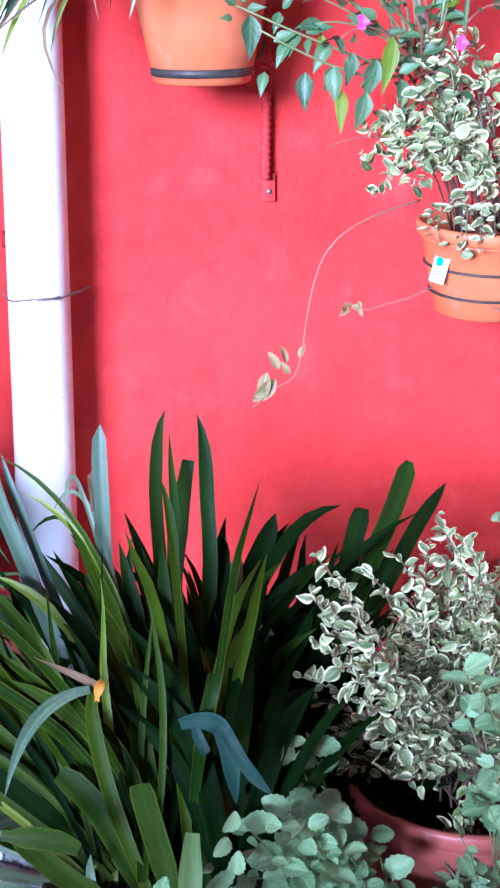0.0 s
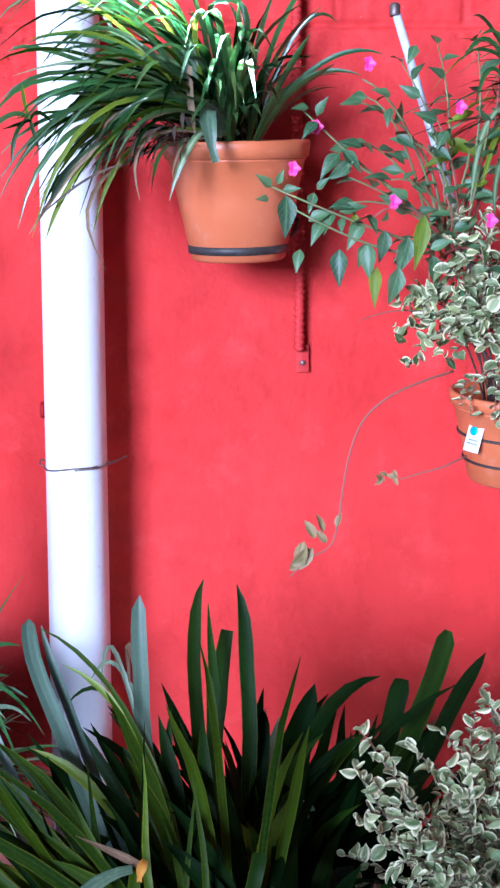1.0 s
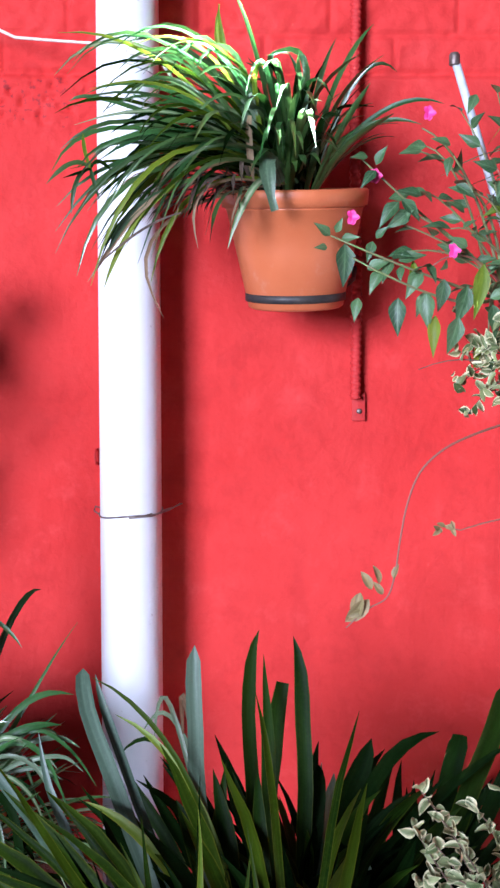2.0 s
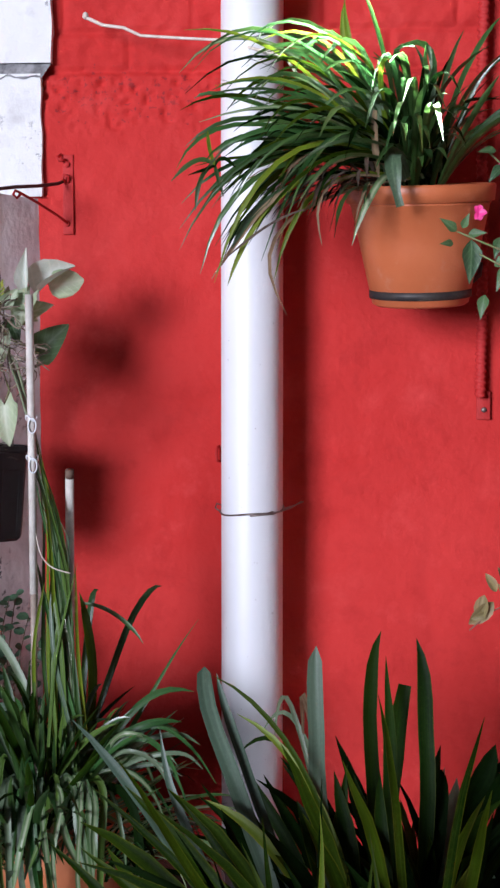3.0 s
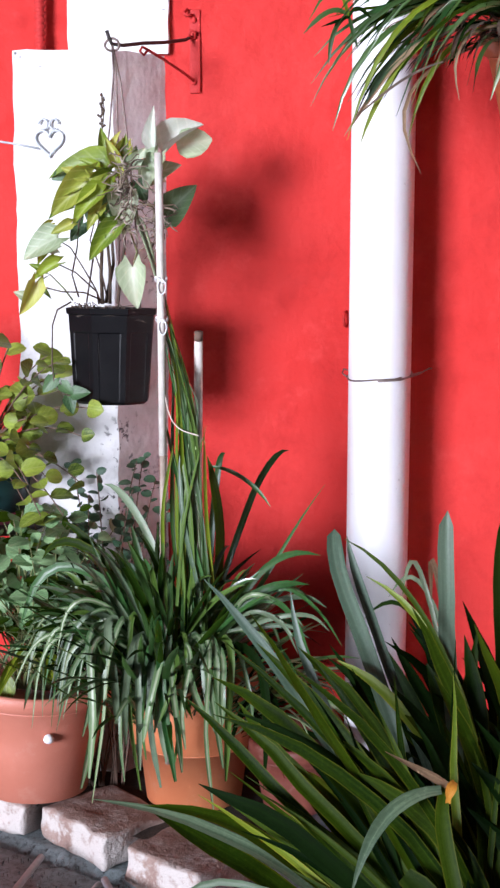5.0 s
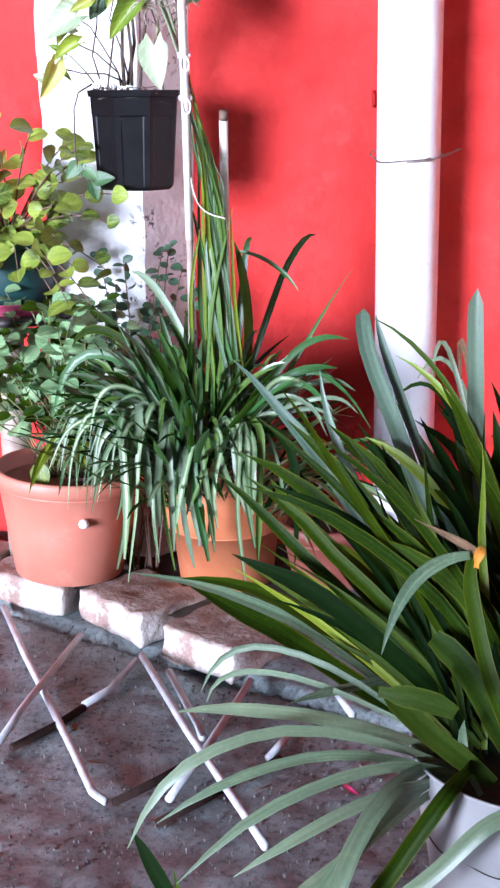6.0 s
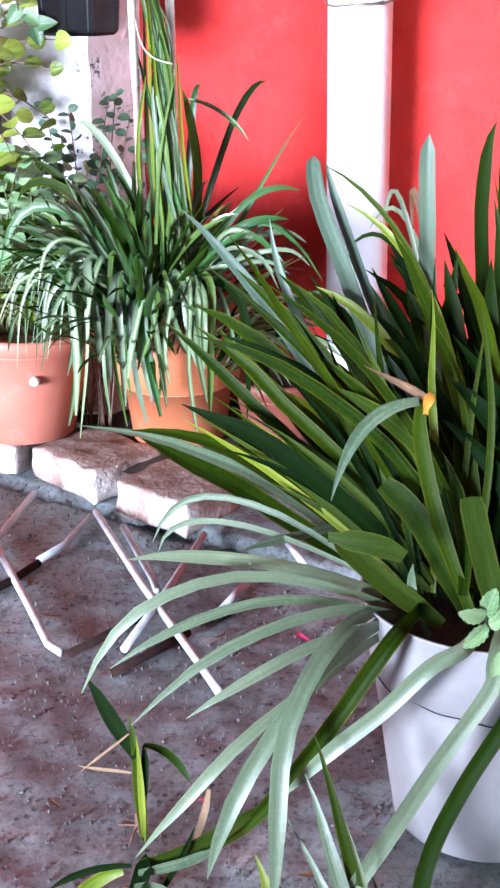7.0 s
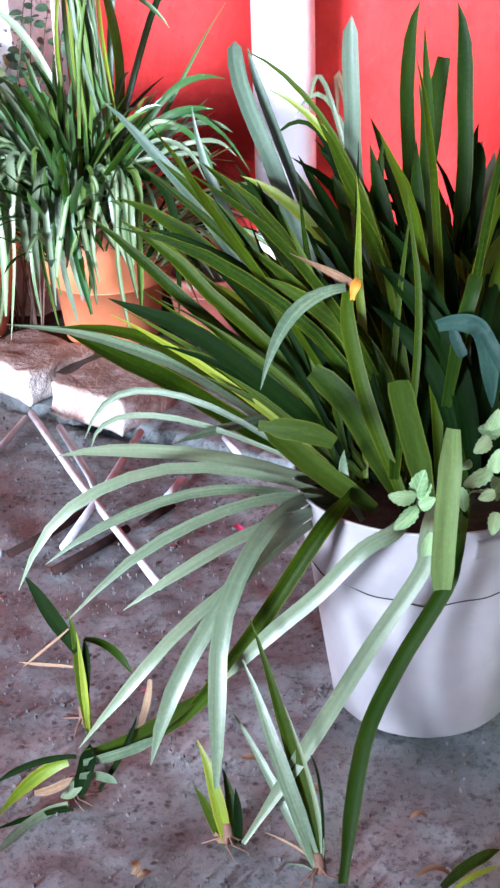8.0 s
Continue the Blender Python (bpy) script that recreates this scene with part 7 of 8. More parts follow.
    blade(plant, (0.253, -0.220, 1.388), (0.110, -0.390, 1.412), (0.015, -0.420, 1.389), 0.007, M_STRAP, twist=0.5)
    blade(plant, (0.279, -0.220, 1.388), (0.124, -0.340, 1.562), (-0.001, -0.370, 1.539), 0.007, M_HANG, twist=-0.8)
    blade(plant, (0.247, -0.240, 1.386), (0.183, -0.260, 1.534), (0.164, -0.240, 1.680), 0.012, M_STRAPY, tip=0.3)
    blade(plant, (0.267, -0.240, 1.386), (0.303, -0.280, 1.564), (0.234, -0.330, 1.576), 0.012, M_HANG)
    blade(plant, (0.246, -0.260, 1.383), (0.188, -0.340, 1.570), (0.118, -0.390, 1.536), 0.010, M_HANG)
    blade(plant, (0.246, -0.260, 1.383), (0.153, -0.340, 1.566), (0.033, -0.410, 1.572), 0.006, M_STRAPY)
    blade(plant, (0.246, -0.260, 1.383), (0.153, -0.350, 1.542), (0.028, -0.410, 1.541), 0.006, M_HANG)
    blade(plant, (0.237, -0.260, 1.383), (0.135, -0.360, 1.532), (0.041, -0.410, 1.554), 0.006, M_HANG)
    blade(plant, (0.237, -0.260, 1.383), (0.083, -0.380, 1.545), (-0.085, -0.400, 1.594), 0.006, M_STRAPY)
    blade(plant, (0.236, -0.270, 1.382), (0.101, -0.400, 1.485), (-0.067, -0.450, 1.480), 0.005, M_HANG)
    blade(plant, (0.246, -0.260, 1.383), (0.217, -0.340, 1.517), (0.233, -0.370, 1.550), 0.008, M_STRAPY)
    blade(plant, (0.236, -0.270, 1.382), (0.119, -0.400, 1.494), (-0.033, -0.450, 1.496), 0.005, M_STRAPY)
    blade(plant, (0.236, -0.270, 1.382), (0.119, -0.400, 1.464), (-0.059, -0.450, 1.444), 0.006, M_SPIDER)
    # a small runner plant at the tips
    blade(plant, (-0.036, -0.420, 1.383), (-0.065, -0.430, 1.389), (-0.103, -0.440, 1.357), 0.008, M_HANG)
    blade(plant, (-0.036, -0.420, 1.383), (-0.057, -0.430, 1.363), (-0.064, -0.440, 1.313), 0.007, M_HANG)
    blade(plant, (-0.036, -0.420, 1.383), (-0.044, -0.430, 1.408), (-0.048, -0.440, 1.433), 0.006, M_STRAPY)
    blade(plant, (-0.036, -0.420, 1.383), (-0.032, -0.430, 1.365), (-0.021, -0.440, 1.336), 0.006, M_HANG)
    blade(plant, (-0.036, -0.420, 1.383), (-0.022, -0.430, 1.392), (0.000, -0.440, 1.373), 0.006, M_STRAPD)
    blade(plant, (-0.036, -0.420, 1.383), (-0.047, -0.430, 1.377), (-0.077, -0.440, 1.364), 0.005, M_STRAPD)
    blade(plant, (0.119, -0.410, 1.368), (0.068, -0.420, 1.342), (0.004, -0.430, 1.281), 0.009, M_HANG)
    blade(plant, (0.085, -0.420, 1.350), (0.029, -0.430, 1.307), (-0.041, -0.440, 1.208), 0.008, M_DRY)
    blade(plant, (0.093, -0.420, 1.358), (0.025, -0.430, 1.290), (-0.016, -0.440, 1.197), 0.008, M_STRAPY)
    blade(plant, (0.102, -0.430, 1.315), (0.043, -0.440, 1.288), (-0.027, -0.450, 1.233), 0.004, M_BARK)
    blade(plant, (0.076, -0.420, 1.350), (0.025, -0.430, 1.311), (-0.007, -0.440, 1.255), 0.010, M_HANG)


def KEYS_CLUMP(plant):
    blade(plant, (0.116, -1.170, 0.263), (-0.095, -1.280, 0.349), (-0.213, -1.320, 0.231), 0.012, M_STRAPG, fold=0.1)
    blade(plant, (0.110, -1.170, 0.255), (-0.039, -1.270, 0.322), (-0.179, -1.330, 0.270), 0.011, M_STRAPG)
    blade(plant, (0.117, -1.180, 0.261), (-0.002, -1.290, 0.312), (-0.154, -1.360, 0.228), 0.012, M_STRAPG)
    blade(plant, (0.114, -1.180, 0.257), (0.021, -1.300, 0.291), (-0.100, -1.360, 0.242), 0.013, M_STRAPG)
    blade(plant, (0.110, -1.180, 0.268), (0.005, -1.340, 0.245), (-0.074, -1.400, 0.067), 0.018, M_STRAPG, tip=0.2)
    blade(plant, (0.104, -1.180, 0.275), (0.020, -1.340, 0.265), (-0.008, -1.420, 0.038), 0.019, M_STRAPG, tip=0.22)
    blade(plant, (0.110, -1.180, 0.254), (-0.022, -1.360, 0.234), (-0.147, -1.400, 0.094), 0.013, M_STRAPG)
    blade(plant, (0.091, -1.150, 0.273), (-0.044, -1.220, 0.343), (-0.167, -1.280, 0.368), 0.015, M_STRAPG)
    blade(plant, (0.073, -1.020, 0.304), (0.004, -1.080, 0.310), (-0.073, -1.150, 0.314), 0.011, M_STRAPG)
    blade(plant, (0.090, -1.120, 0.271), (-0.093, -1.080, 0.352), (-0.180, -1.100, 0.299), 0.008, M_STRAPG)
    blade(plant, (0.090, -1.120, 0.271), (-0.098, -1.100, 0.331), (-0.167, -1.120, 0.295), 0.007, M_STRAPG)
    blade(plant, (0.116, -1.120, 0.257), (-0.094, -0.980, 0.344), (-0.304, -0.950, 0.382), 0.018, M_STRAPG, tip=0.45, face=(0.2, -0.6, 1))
    blade(plant, (0.117, -1.120, 0.260), (-0.071, -0.990, 0.354), (-0.232, -0.955, 0.378), 0.021, M_STRAP, tip=0.4, face=(0.2, -0.6, 1))
    blade(plant, (0.116, -1.120, 0.257), (-0.079, -1.000, 0.315), (-0.225, -0.950, 0.369), 0.028, M_STRAP, tip=0.3, face=(0.2, -0.6, 1))
    blade(plant, (0.141, -1.100, 0.283), (0.027, -1.000, 0.389), (-0.070, -0.950, 0.441), 0.024, M_STRAPY, face=(0.3, -0.8, 1), blunt=0.4)
    blade(plant, (0.141, -1.100, 0.269), (-0.008, -0.980, 0.403), (-0.129, -0.900, 0.499), 0.019, M_STRAP)
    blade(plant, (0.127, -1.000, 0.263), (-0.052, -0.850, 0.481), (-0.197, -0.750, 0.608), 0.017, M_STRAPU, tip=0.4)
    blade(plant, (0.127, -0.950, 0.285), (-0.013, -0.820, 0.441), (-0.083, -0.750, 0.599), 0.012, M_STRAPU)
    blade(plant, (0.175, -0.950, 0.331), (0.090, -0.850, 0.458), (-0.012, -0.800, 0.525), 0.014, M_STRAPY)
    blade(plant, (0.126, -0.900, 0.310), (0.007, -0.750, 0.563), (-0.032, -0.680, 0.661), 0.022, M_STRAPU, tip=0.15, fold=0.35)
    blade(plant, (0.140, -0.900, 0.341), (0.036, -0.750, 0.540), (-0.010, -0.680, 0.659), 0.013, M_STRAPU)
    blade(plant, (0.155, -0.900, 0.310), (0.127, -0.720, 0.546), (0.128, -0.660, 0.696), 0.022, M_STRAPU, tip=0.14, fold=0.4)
    blade(plant, (0.176, -0.850, 0.382), (0.102, -0.750, 0.562), (-0.014, -0.700, 0.660), 0.007, M_STRAP)
    blade(plant, (0.183, -0.850, 0.352), (0.124, -0.750, 0.517), (0.020, -0.700, 0.610), 0.010, M_STRAPY)
    blade(plant, (0.191, -1.200, 0.266), (0.137, -1.150, 0.411), (0.131, -1.110, 0.490), 0.017, M_STRAP, blunt=0.7)
    blade(plant, (0.134, -1.110, 0.490), (0.101, -1.120, 0.511), (0.062, -1.120, 0.531), 0.010, M_DRY, tip=0.8, twist=0.9)
    blade(plant, (0.136, -1.112, 0.498), (0.132, -1.122, 0.492), (0.129, -1.122, 0.478), 0.011, M_ORANGE, blunt=0.5, tip=0.6)
    blade(plant, (0.122, -1.120, 0.492), (0.066, -1.160, 0.474), (0.033, -1.200, 0.407), 0.015, M_STRAPG, tip=0.5)
    blade(plant, (0.191, -1.200, 0.266), (0.141, -1.150, 0.334), (0.082, -1.120, 0.398), 0.028, M_STRAPO, tip=0.07, blunt=0.7, face=(0.2, -1, 0.4))
    blade(plant, (0.209, -1.250, 0.308), (0.191, -1.250, 0.380), (0.175, -1.250, 0.441), 0.026, M_STRAPO, tip=0.05, blunt=0.8, face=(-0.2, -1, 0.3))
    blade(plant, (0.154, -1.220, 0.277), (0.096, -1.200, 0.314), (0.036, -1.180, 0.352), 0.025, M_STRAPO, tip=0.1, blunt=0.6, face=(0.2, -0.8, 0.8))
    blade(plant, (0.142, -1.220, 0.263), (0.123, -1.200, 0.300), (0.124, -1.200, 0.341), 0.010, M_STRAPG)
    blade(plant, (0.247, -1.260, 0.274), (0.236, -1.300, 0.368), (0.226, -1.330, 0.428), 0.014, M_STRAPM, blunt=0.9)
    blade(plant, (0.226, -1.330, 0.428), (0.223, -1.360, 0.370), (0.223, -1.370, 0.275), 0.023, M_STRAPT, tip=0.05, blunt=0.75, face=(0.1, -1, 0))
    blade(plant, (0.156, -1.140, 0.283), (0.011, -1.030, 0.361), (-0.137, -0.920, 0.418), 0.008, M_STRAP, tip=0.5, twist=0.5)
    blade(plant, (0.178, -1.140, 0.263), (0.058, -1.090, 0.375), (-0.097, -1.030, 0.458), 0.006, M_STRAP, tip=0.5, twist=0.0)
    blade(plant, (0.198, -1.140, 0.271), (0.185, -1.080, 0.393), (0.153, -1.010, 0.501), 0.012, M_STRAP, tip=0.5, twist=-0.1)
    blade(plant, (0.124, -1.140, 0.289), (0.037, -1.030, 0.340), (-0.085, -0.920, 0.383), 0.006, M_STRAPY, tip=0.5, twist=-0.1)
    blade(plant, (0.159, -1.140, 0.303), (0.062, -1.090, 0.453), (-0.026, -1.040, 0.567), 0.007, M_STRAPD, tip=0.5, twist=0.4)
    blade(plant, (0.145, -1.140, 0.253), (0.008, -1.060, 0.348), (-0.150, -0.970, 0.410), 0.009, M_STRAP, tip=0.5, twist=-0.1)
    blade(plant, (0.172, -1.140, 0.299), (0.133, -1.100, 0.425), (0.081, -1.050, 0.494), 0.011, M_STRAPD, tip=0.5, twist=0.4)
    blade(plant, (0.182, -1.140, 0.263), (0.153, -1.030, 0.334), (0.093, -0.920, 0.389), 0.011, M_STRAP, tip=0.5, twist=-0.5)
    blade(plant, (0.148, -1.140, 0.266), (0.081, -1.030, 0.394), (0.019, -0.920, 0.508), 0.008, M_STRAPD, tip=0.5, twist=-0.3)
    blade(plant, (0.133, -1.140, 0.250), (0.114, -1.090, 0.374), (0.080, -1.040, 0.490), 0.009, M_STRAP, tip=0.5, twist=-0.2)
    blade(plant, (0.124, -1.140, 0.268), (-0.023, -1.040, 0.348), (-0.173, -0.930, 0.386), 0.009, M_STRAPY, tip=0.5, twist=0.3)
    blade(plant, (0.166, -1.140, 0.301), (0.141, -1.020, 0.380), (0.091, -0.910, 0.442), 0.009, M_STRAPD, tip=0.5, twist=0.2)
    blade(plant, (0.131, -1.140, 0.256), (0.065, -1.020, 0.292), (-0.043, -0.910, 0.327), 0.011, M_STRAP, tip=0.5, twist=-0.6)
    blade(plant, (0.121, -1.140, 0.292), (0.049, -1.090, 0.414), (-0.054, -1.040, 0.513), 0.008, M_STRAPD, tip=0.5, twist=0.6)
    blade(plant, (0.182, -1.140, 0.288), (0.066, -1.040, 0.346), (-0.057, -0.930, 0.374), 0.013, M_STRAPD, tip=0.5, twist=-0.4)
    blade(plant, (0.180, -1.140, 0.260), (0.169, -1.060, 0.384), (0.167, -0.980, 0.502), 0.012, M_STRAP, tip=0.5, twist=0.4)
    blade(plant, (0.130, -1.140, 0.258), (0.126, -1.060, 0.373), (0.112, -0.970, 0.451), 0.007, M_STRAP, tip=0.5, twist=-0.0)
    blade(plant, (0.199, -1.140, 0.274), (0.219, -1.060, 0.381), (0.209, -0.970, 0.437), 0.010, M_STRAPD, tip=0.5, twist=0.2)
    blade(plant, (0.187, -1.140, 0.254), (0.113, -1.090, 0.417), (0.050, -1.040, 0.557), 0.011, M_STRAP, tip=0.5, twist=-0.1)
    blade(plant, (0.159, -1.140, 0.268), (0.032, -1.080, 0.351), (-0.107, -1.020, 0.387), 0.011, M_STRAPD, tip=0.5, twist=0.5)
    blade(plant, (0.119, -1.140, 0.270), (0.067, -1.080, 0.407), (0.011, -1.030, 0.537), 0.011, M_STRAPD, tip=0.5, twist=-0.5)
    blade(plant, (0.119, -1.140, 0.269), (0.068, -1.090, 0.390), (0.001, -1.050, 0.504), 0.006, M_STRAP, tip=0.5, twist=0.5)
    blade(plant, (0.168, -1.140, 0.248), (0.177, -1.080, 0.414), (0.194, -1.020, 0.554), 0.007, M_STRAP, tip=0.5, twist=-0.3)
    blade(plant, (0.125, -1.140, 0.297), (0.132, -1.060, 0.474), (0.134, -0.990, 0.612), 0.007, M_STRAPD, tip=0.5, twist=0.4)
    blade(plant, (0.123, -1.140, 0.304), (0.088, -1.050, 0.440), (0.065, -0.960, 0.562), 0.010, M_STRAP, tip=0.5, twist=-0.1)
    blade(plant, (0.195, -1.140, 0.277), (0.093, -1.090, 0.414), (-0.025, -1.040, 0.512), 0.012, M_STRAP, tip=0.5, twist=0.6)
    blade(plant, (0.186, -1.140, 0.253), (0.201, -1.090, 0.441), (0.189, -1.040, 0.571), 0.008, M_STRAP, tip=0.5, twist=-0.1)
    blade(plant, (0.145, -1.140, 0.272), (0.140, -1.080, 0.436), (0.130, -1.010, 0.582), 0.010, M_STRAPY, tip=0.5, twist=0.1)
    blade(plant, (0.154, -1.140, 0.294), (0.078, -1.080, 0.399), (0.006, -1.030, 0.477), 0.011, M_STRAP, tip=0.5, twist=-0.4)
    blade(plant, (0.171, -1.140, 0.285), (0.102, -1.040, 0.405), (0.005, -0.940, 0.483), 0.012, M_STRAP, tip=0.5, twist=0.3)
    blade(plant, (0.122, -1.140, 0.266), (0.062, -1.040, 0.354), (-0.027, -0.930, 0.403), 0.007, M_STRAPD, tip=0.5, twist=0.3)
    blade(plant, (0.141, -1.140, 0.274), (0.065, -1.090, 0.317), (-0.045, -1.040, 0.354), 0.011, M_STRAP, tip=0.5, twist=0.0)
    blade(plant, (0.185, -1.140, 0.281), (0.180, -1.060, 0.416), (0.161, -0.980, 0.505), 0.008, M_STRAP, tip=0.5, twist=-0.3)
    blade(plant, (0.144, -1.140, 0.283), (0.043, -1.100, 0.387), (-0.086, -1.060, 0.458), 0.007, M_STRAP, tip=0.5, twist=0.0)
    blade(plant, (0.175, -1.200, 0.303), (0.151, -1.100, 0.406), (0.043, -1.050, 0.491), 0.019, M_STRAP)
    blade(plant, (0.180, -1.150, 0.273), (0.091, -1.050, 0.386), (0.009, -1.000, 0.413), 0.022, M_STRAPY)
    blade(plant, (0.113, -1.250, 0.372), (0.079, -1.250, 0.386), (0.037, -1.250, 0.394), 0.023, M_STRAPO, blunt=0.5)
    bent_leaf(plant, ((0.233, -1.100, 0.334), (0.241, -1.120, 0.412), (0.247, -1.130, 0.457), (0.254, -1.130, 0.486), (0.259, -1.120, 0.505)), 0.016, M_STRAPM, blunt=0.8, tip=0.05)
    bent_leaf(plant, ((0.220, -1.130, 0.452), (0.236, -1.140, 0.460), (0.254, -1.150, 0.462), (0.264, -1.165, 0.458), (0.271, -1.170, 0.434), (0.275, -1.170, 0.405), (0.279, -1.160, 0.370)), 0.020, M_STRAPB, tip=0.3, fold=0.3)
    bent_leaf(plant, ((0.248, -1.145, 0.458), (0.264, -1.160, 0.461), (0.274, -1.175, 0.448), (0.286, -1.180, 0.427), (0.301, -1.180, 0.406), (0.317, -1.170, 0.385)), 0.014, M_STRAPB, tip=0.3, fold=0.4)
    blade(plant, (0.235, -1.135, 0.453), (0.239, -1.140, 0.438), (0.245, -1.145, 0.426), 0.012, M_STRAPB, blunt=0.7, tip=0.1)
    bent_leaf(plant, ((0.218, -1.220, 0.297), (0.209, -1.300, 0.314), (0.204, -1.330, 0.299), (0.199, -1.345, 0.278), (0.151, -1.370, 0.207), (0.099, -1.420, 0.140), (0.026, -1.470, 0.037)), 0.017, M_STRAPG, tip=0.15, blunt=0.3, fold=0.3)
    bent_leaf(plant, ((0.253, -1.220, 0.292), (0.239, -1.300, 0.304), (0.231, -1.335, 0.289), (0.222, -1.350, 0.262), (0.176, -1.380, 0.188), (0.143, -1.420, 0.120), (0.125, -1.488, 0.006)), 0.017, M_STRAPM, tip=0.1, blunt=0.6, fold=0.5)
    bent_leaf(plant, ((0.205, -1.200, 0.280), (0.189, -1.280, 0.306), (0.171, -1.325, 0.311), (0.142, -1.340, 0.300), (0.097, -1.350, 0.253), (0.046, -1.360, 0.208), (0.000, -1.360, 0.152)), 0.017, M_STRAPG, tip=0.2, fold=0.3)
    bent_leaf(plant, ((0.141, -1.170, 0.284), (0.125, -1.220, 0.292), (0.107, -1.280, 0.299), (0.081, -1.300, 0.265), (0.042, -1.310, 0.201), (-0.006, -1.300, 0.119), (-0.051, -1.290, 0.053), (-0.095, -1.281, 0.006)), 0.018, M_STRAP, tip=0.3, fold=0.5)


def KEYS_TALL(plant):
    blade(plant, (0.218, -0.750, 0.262), (0.202, -0.600, 0.539), (0.218, -0.540, 0.693), 0.020, M_STRAPM)
    blade(plant, (0.257, -0.750, 0.262), (0.271, -0.720, 0.560), (0.254, -0.700, 0.717), 0.021, M_STRAPM)
    blade(plant, (0.226, -0.750, 0.262), (0.226, -0.700, 0.479), (0.220, -0.620, 0.673), 0.015, M_STRAPM)
    blade(plant, (0.222, -0.720, 0.300), (0.225, -0.660, 0.468), (0.248, -0.600, 0.626), 0.023, M_STRAPM, blunt=0.8, tip=0.1)
    blade(plant, (0.220, -0.800, 0.267), (0.228, -0.750, 0.440), (0.212, -0.700, 0.614), 0.018, M_STRAPM)
    blade(plant, (0.178, -0.800, 0.283), (0.151, -0.780, 0.396), (0.167, -0.740, 0.555), 0.023, M_STRAPM)
    blade(plant, (0.284, -0.800, 0.267), (0.278, -0.720, 0.398), (0.296, -0.680, 0.534), 0.024, M_STRAPG)
    blade(plant, (0.304, -0.750, 0.245), (0.298, -0.680, 0.352), (0.321, -0.620, 0.463), 0.017, M_STRAPG)
    blade(plant, (0.261, -0.900, 0.310), (0.269, -0.900, 0.394), (0.253, -0.900, 0.451), 0.015, M_STRAPY)
    blade(plant, (0.139, -0.600, 0.376), (0.086, -0.550, 0.584), (0.059, -0.500, 0.521), 0.007, M_STRAPG)
    blade(plant, (0.147, -0.600, 0.376), (0.106, -0.550, 0.592), (0.105, -0.500, 0.499), 0.008, M_DRY)
    blade(plant, (0.151, -0.600, 0.376), (0.096, -0.500, 0.541), (0.036, -0.450, 0.517), 0.007, M_STRAPG)
    blade(plant, (0.139, -0.600, 0.376), (0.071, -0.500, 0.508), (0.001, -0.450, 0.479), 0.007, M_STRAPM)
    # most right-hand leaves take the near-black copy, their shade painted in
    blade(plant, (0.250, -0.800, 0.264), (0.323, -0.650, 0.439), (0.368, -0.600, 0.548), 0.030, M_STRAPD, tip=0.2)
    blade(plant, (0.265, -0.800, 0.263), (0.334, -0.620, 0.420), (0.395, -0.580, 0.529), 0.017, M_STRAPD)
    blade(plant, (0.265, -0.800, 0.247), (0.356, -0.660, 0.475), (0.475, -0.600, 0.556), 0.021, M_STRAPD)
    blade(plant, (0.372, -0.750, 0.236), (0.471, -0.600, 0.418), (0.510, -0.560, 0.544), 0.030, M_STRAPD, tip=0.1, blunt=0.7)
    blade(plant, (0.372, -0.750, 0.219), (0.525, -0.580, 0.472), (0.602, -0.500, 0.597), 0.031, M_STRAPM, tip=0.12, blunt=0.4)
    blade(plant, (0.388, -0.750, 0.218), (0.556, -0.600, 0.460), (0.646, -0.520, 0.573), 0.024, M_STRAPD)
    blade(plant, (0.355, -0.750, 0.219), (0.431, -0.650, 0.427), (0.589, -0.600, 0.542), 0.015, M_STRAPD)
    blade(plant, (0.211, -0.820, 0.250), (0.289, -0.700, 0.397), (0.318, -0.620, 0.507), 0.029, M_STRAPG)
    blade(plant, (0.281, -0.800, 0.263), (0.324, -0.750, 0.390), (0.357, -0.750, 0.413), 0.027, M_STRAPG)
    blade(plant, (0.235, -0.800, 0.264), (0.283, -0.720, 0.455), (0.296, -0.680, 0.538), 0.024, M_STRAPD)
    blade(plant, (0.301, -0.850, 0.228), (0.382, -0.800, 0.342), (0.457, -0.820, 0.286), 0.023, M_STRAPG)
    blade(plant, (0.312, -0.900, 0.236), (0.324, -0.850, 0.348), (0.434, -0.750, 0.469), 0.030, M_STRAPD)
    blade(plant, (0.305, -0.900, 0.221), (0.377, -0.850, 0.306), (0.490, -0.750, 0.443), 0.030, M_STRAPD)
    blade(plant, (0.273, -0.950, 0.248), (0.231, -0.980, 0.377), (0.321, -1.050, 0.327), 0.023, M_STRAPG)
    blade(plant, (0.279, -0.980, 0.383), (0.280, -1.020, 0.357), (0.285, -1.050, 0.306), 0.019, M_STRAPG)
    blade(plant, (0.173, -0.900, 0.258), (0.138, -0.800, 0.414), (0.101, -0.750, 0.510), 0.023, M_STRAPM)
    blade(plant, (0.180, -0.900, 0.258), (0.175, -0.800, 0.389), (0.148, -0.750, 0.549), 0.026, M_STRAPM)
    blade(plant, (0.246, -0.900, 0.255), (0.213, -0.850, 0.431), (0.209, -0.800, 0.562), 0.018, M_STRAPM)


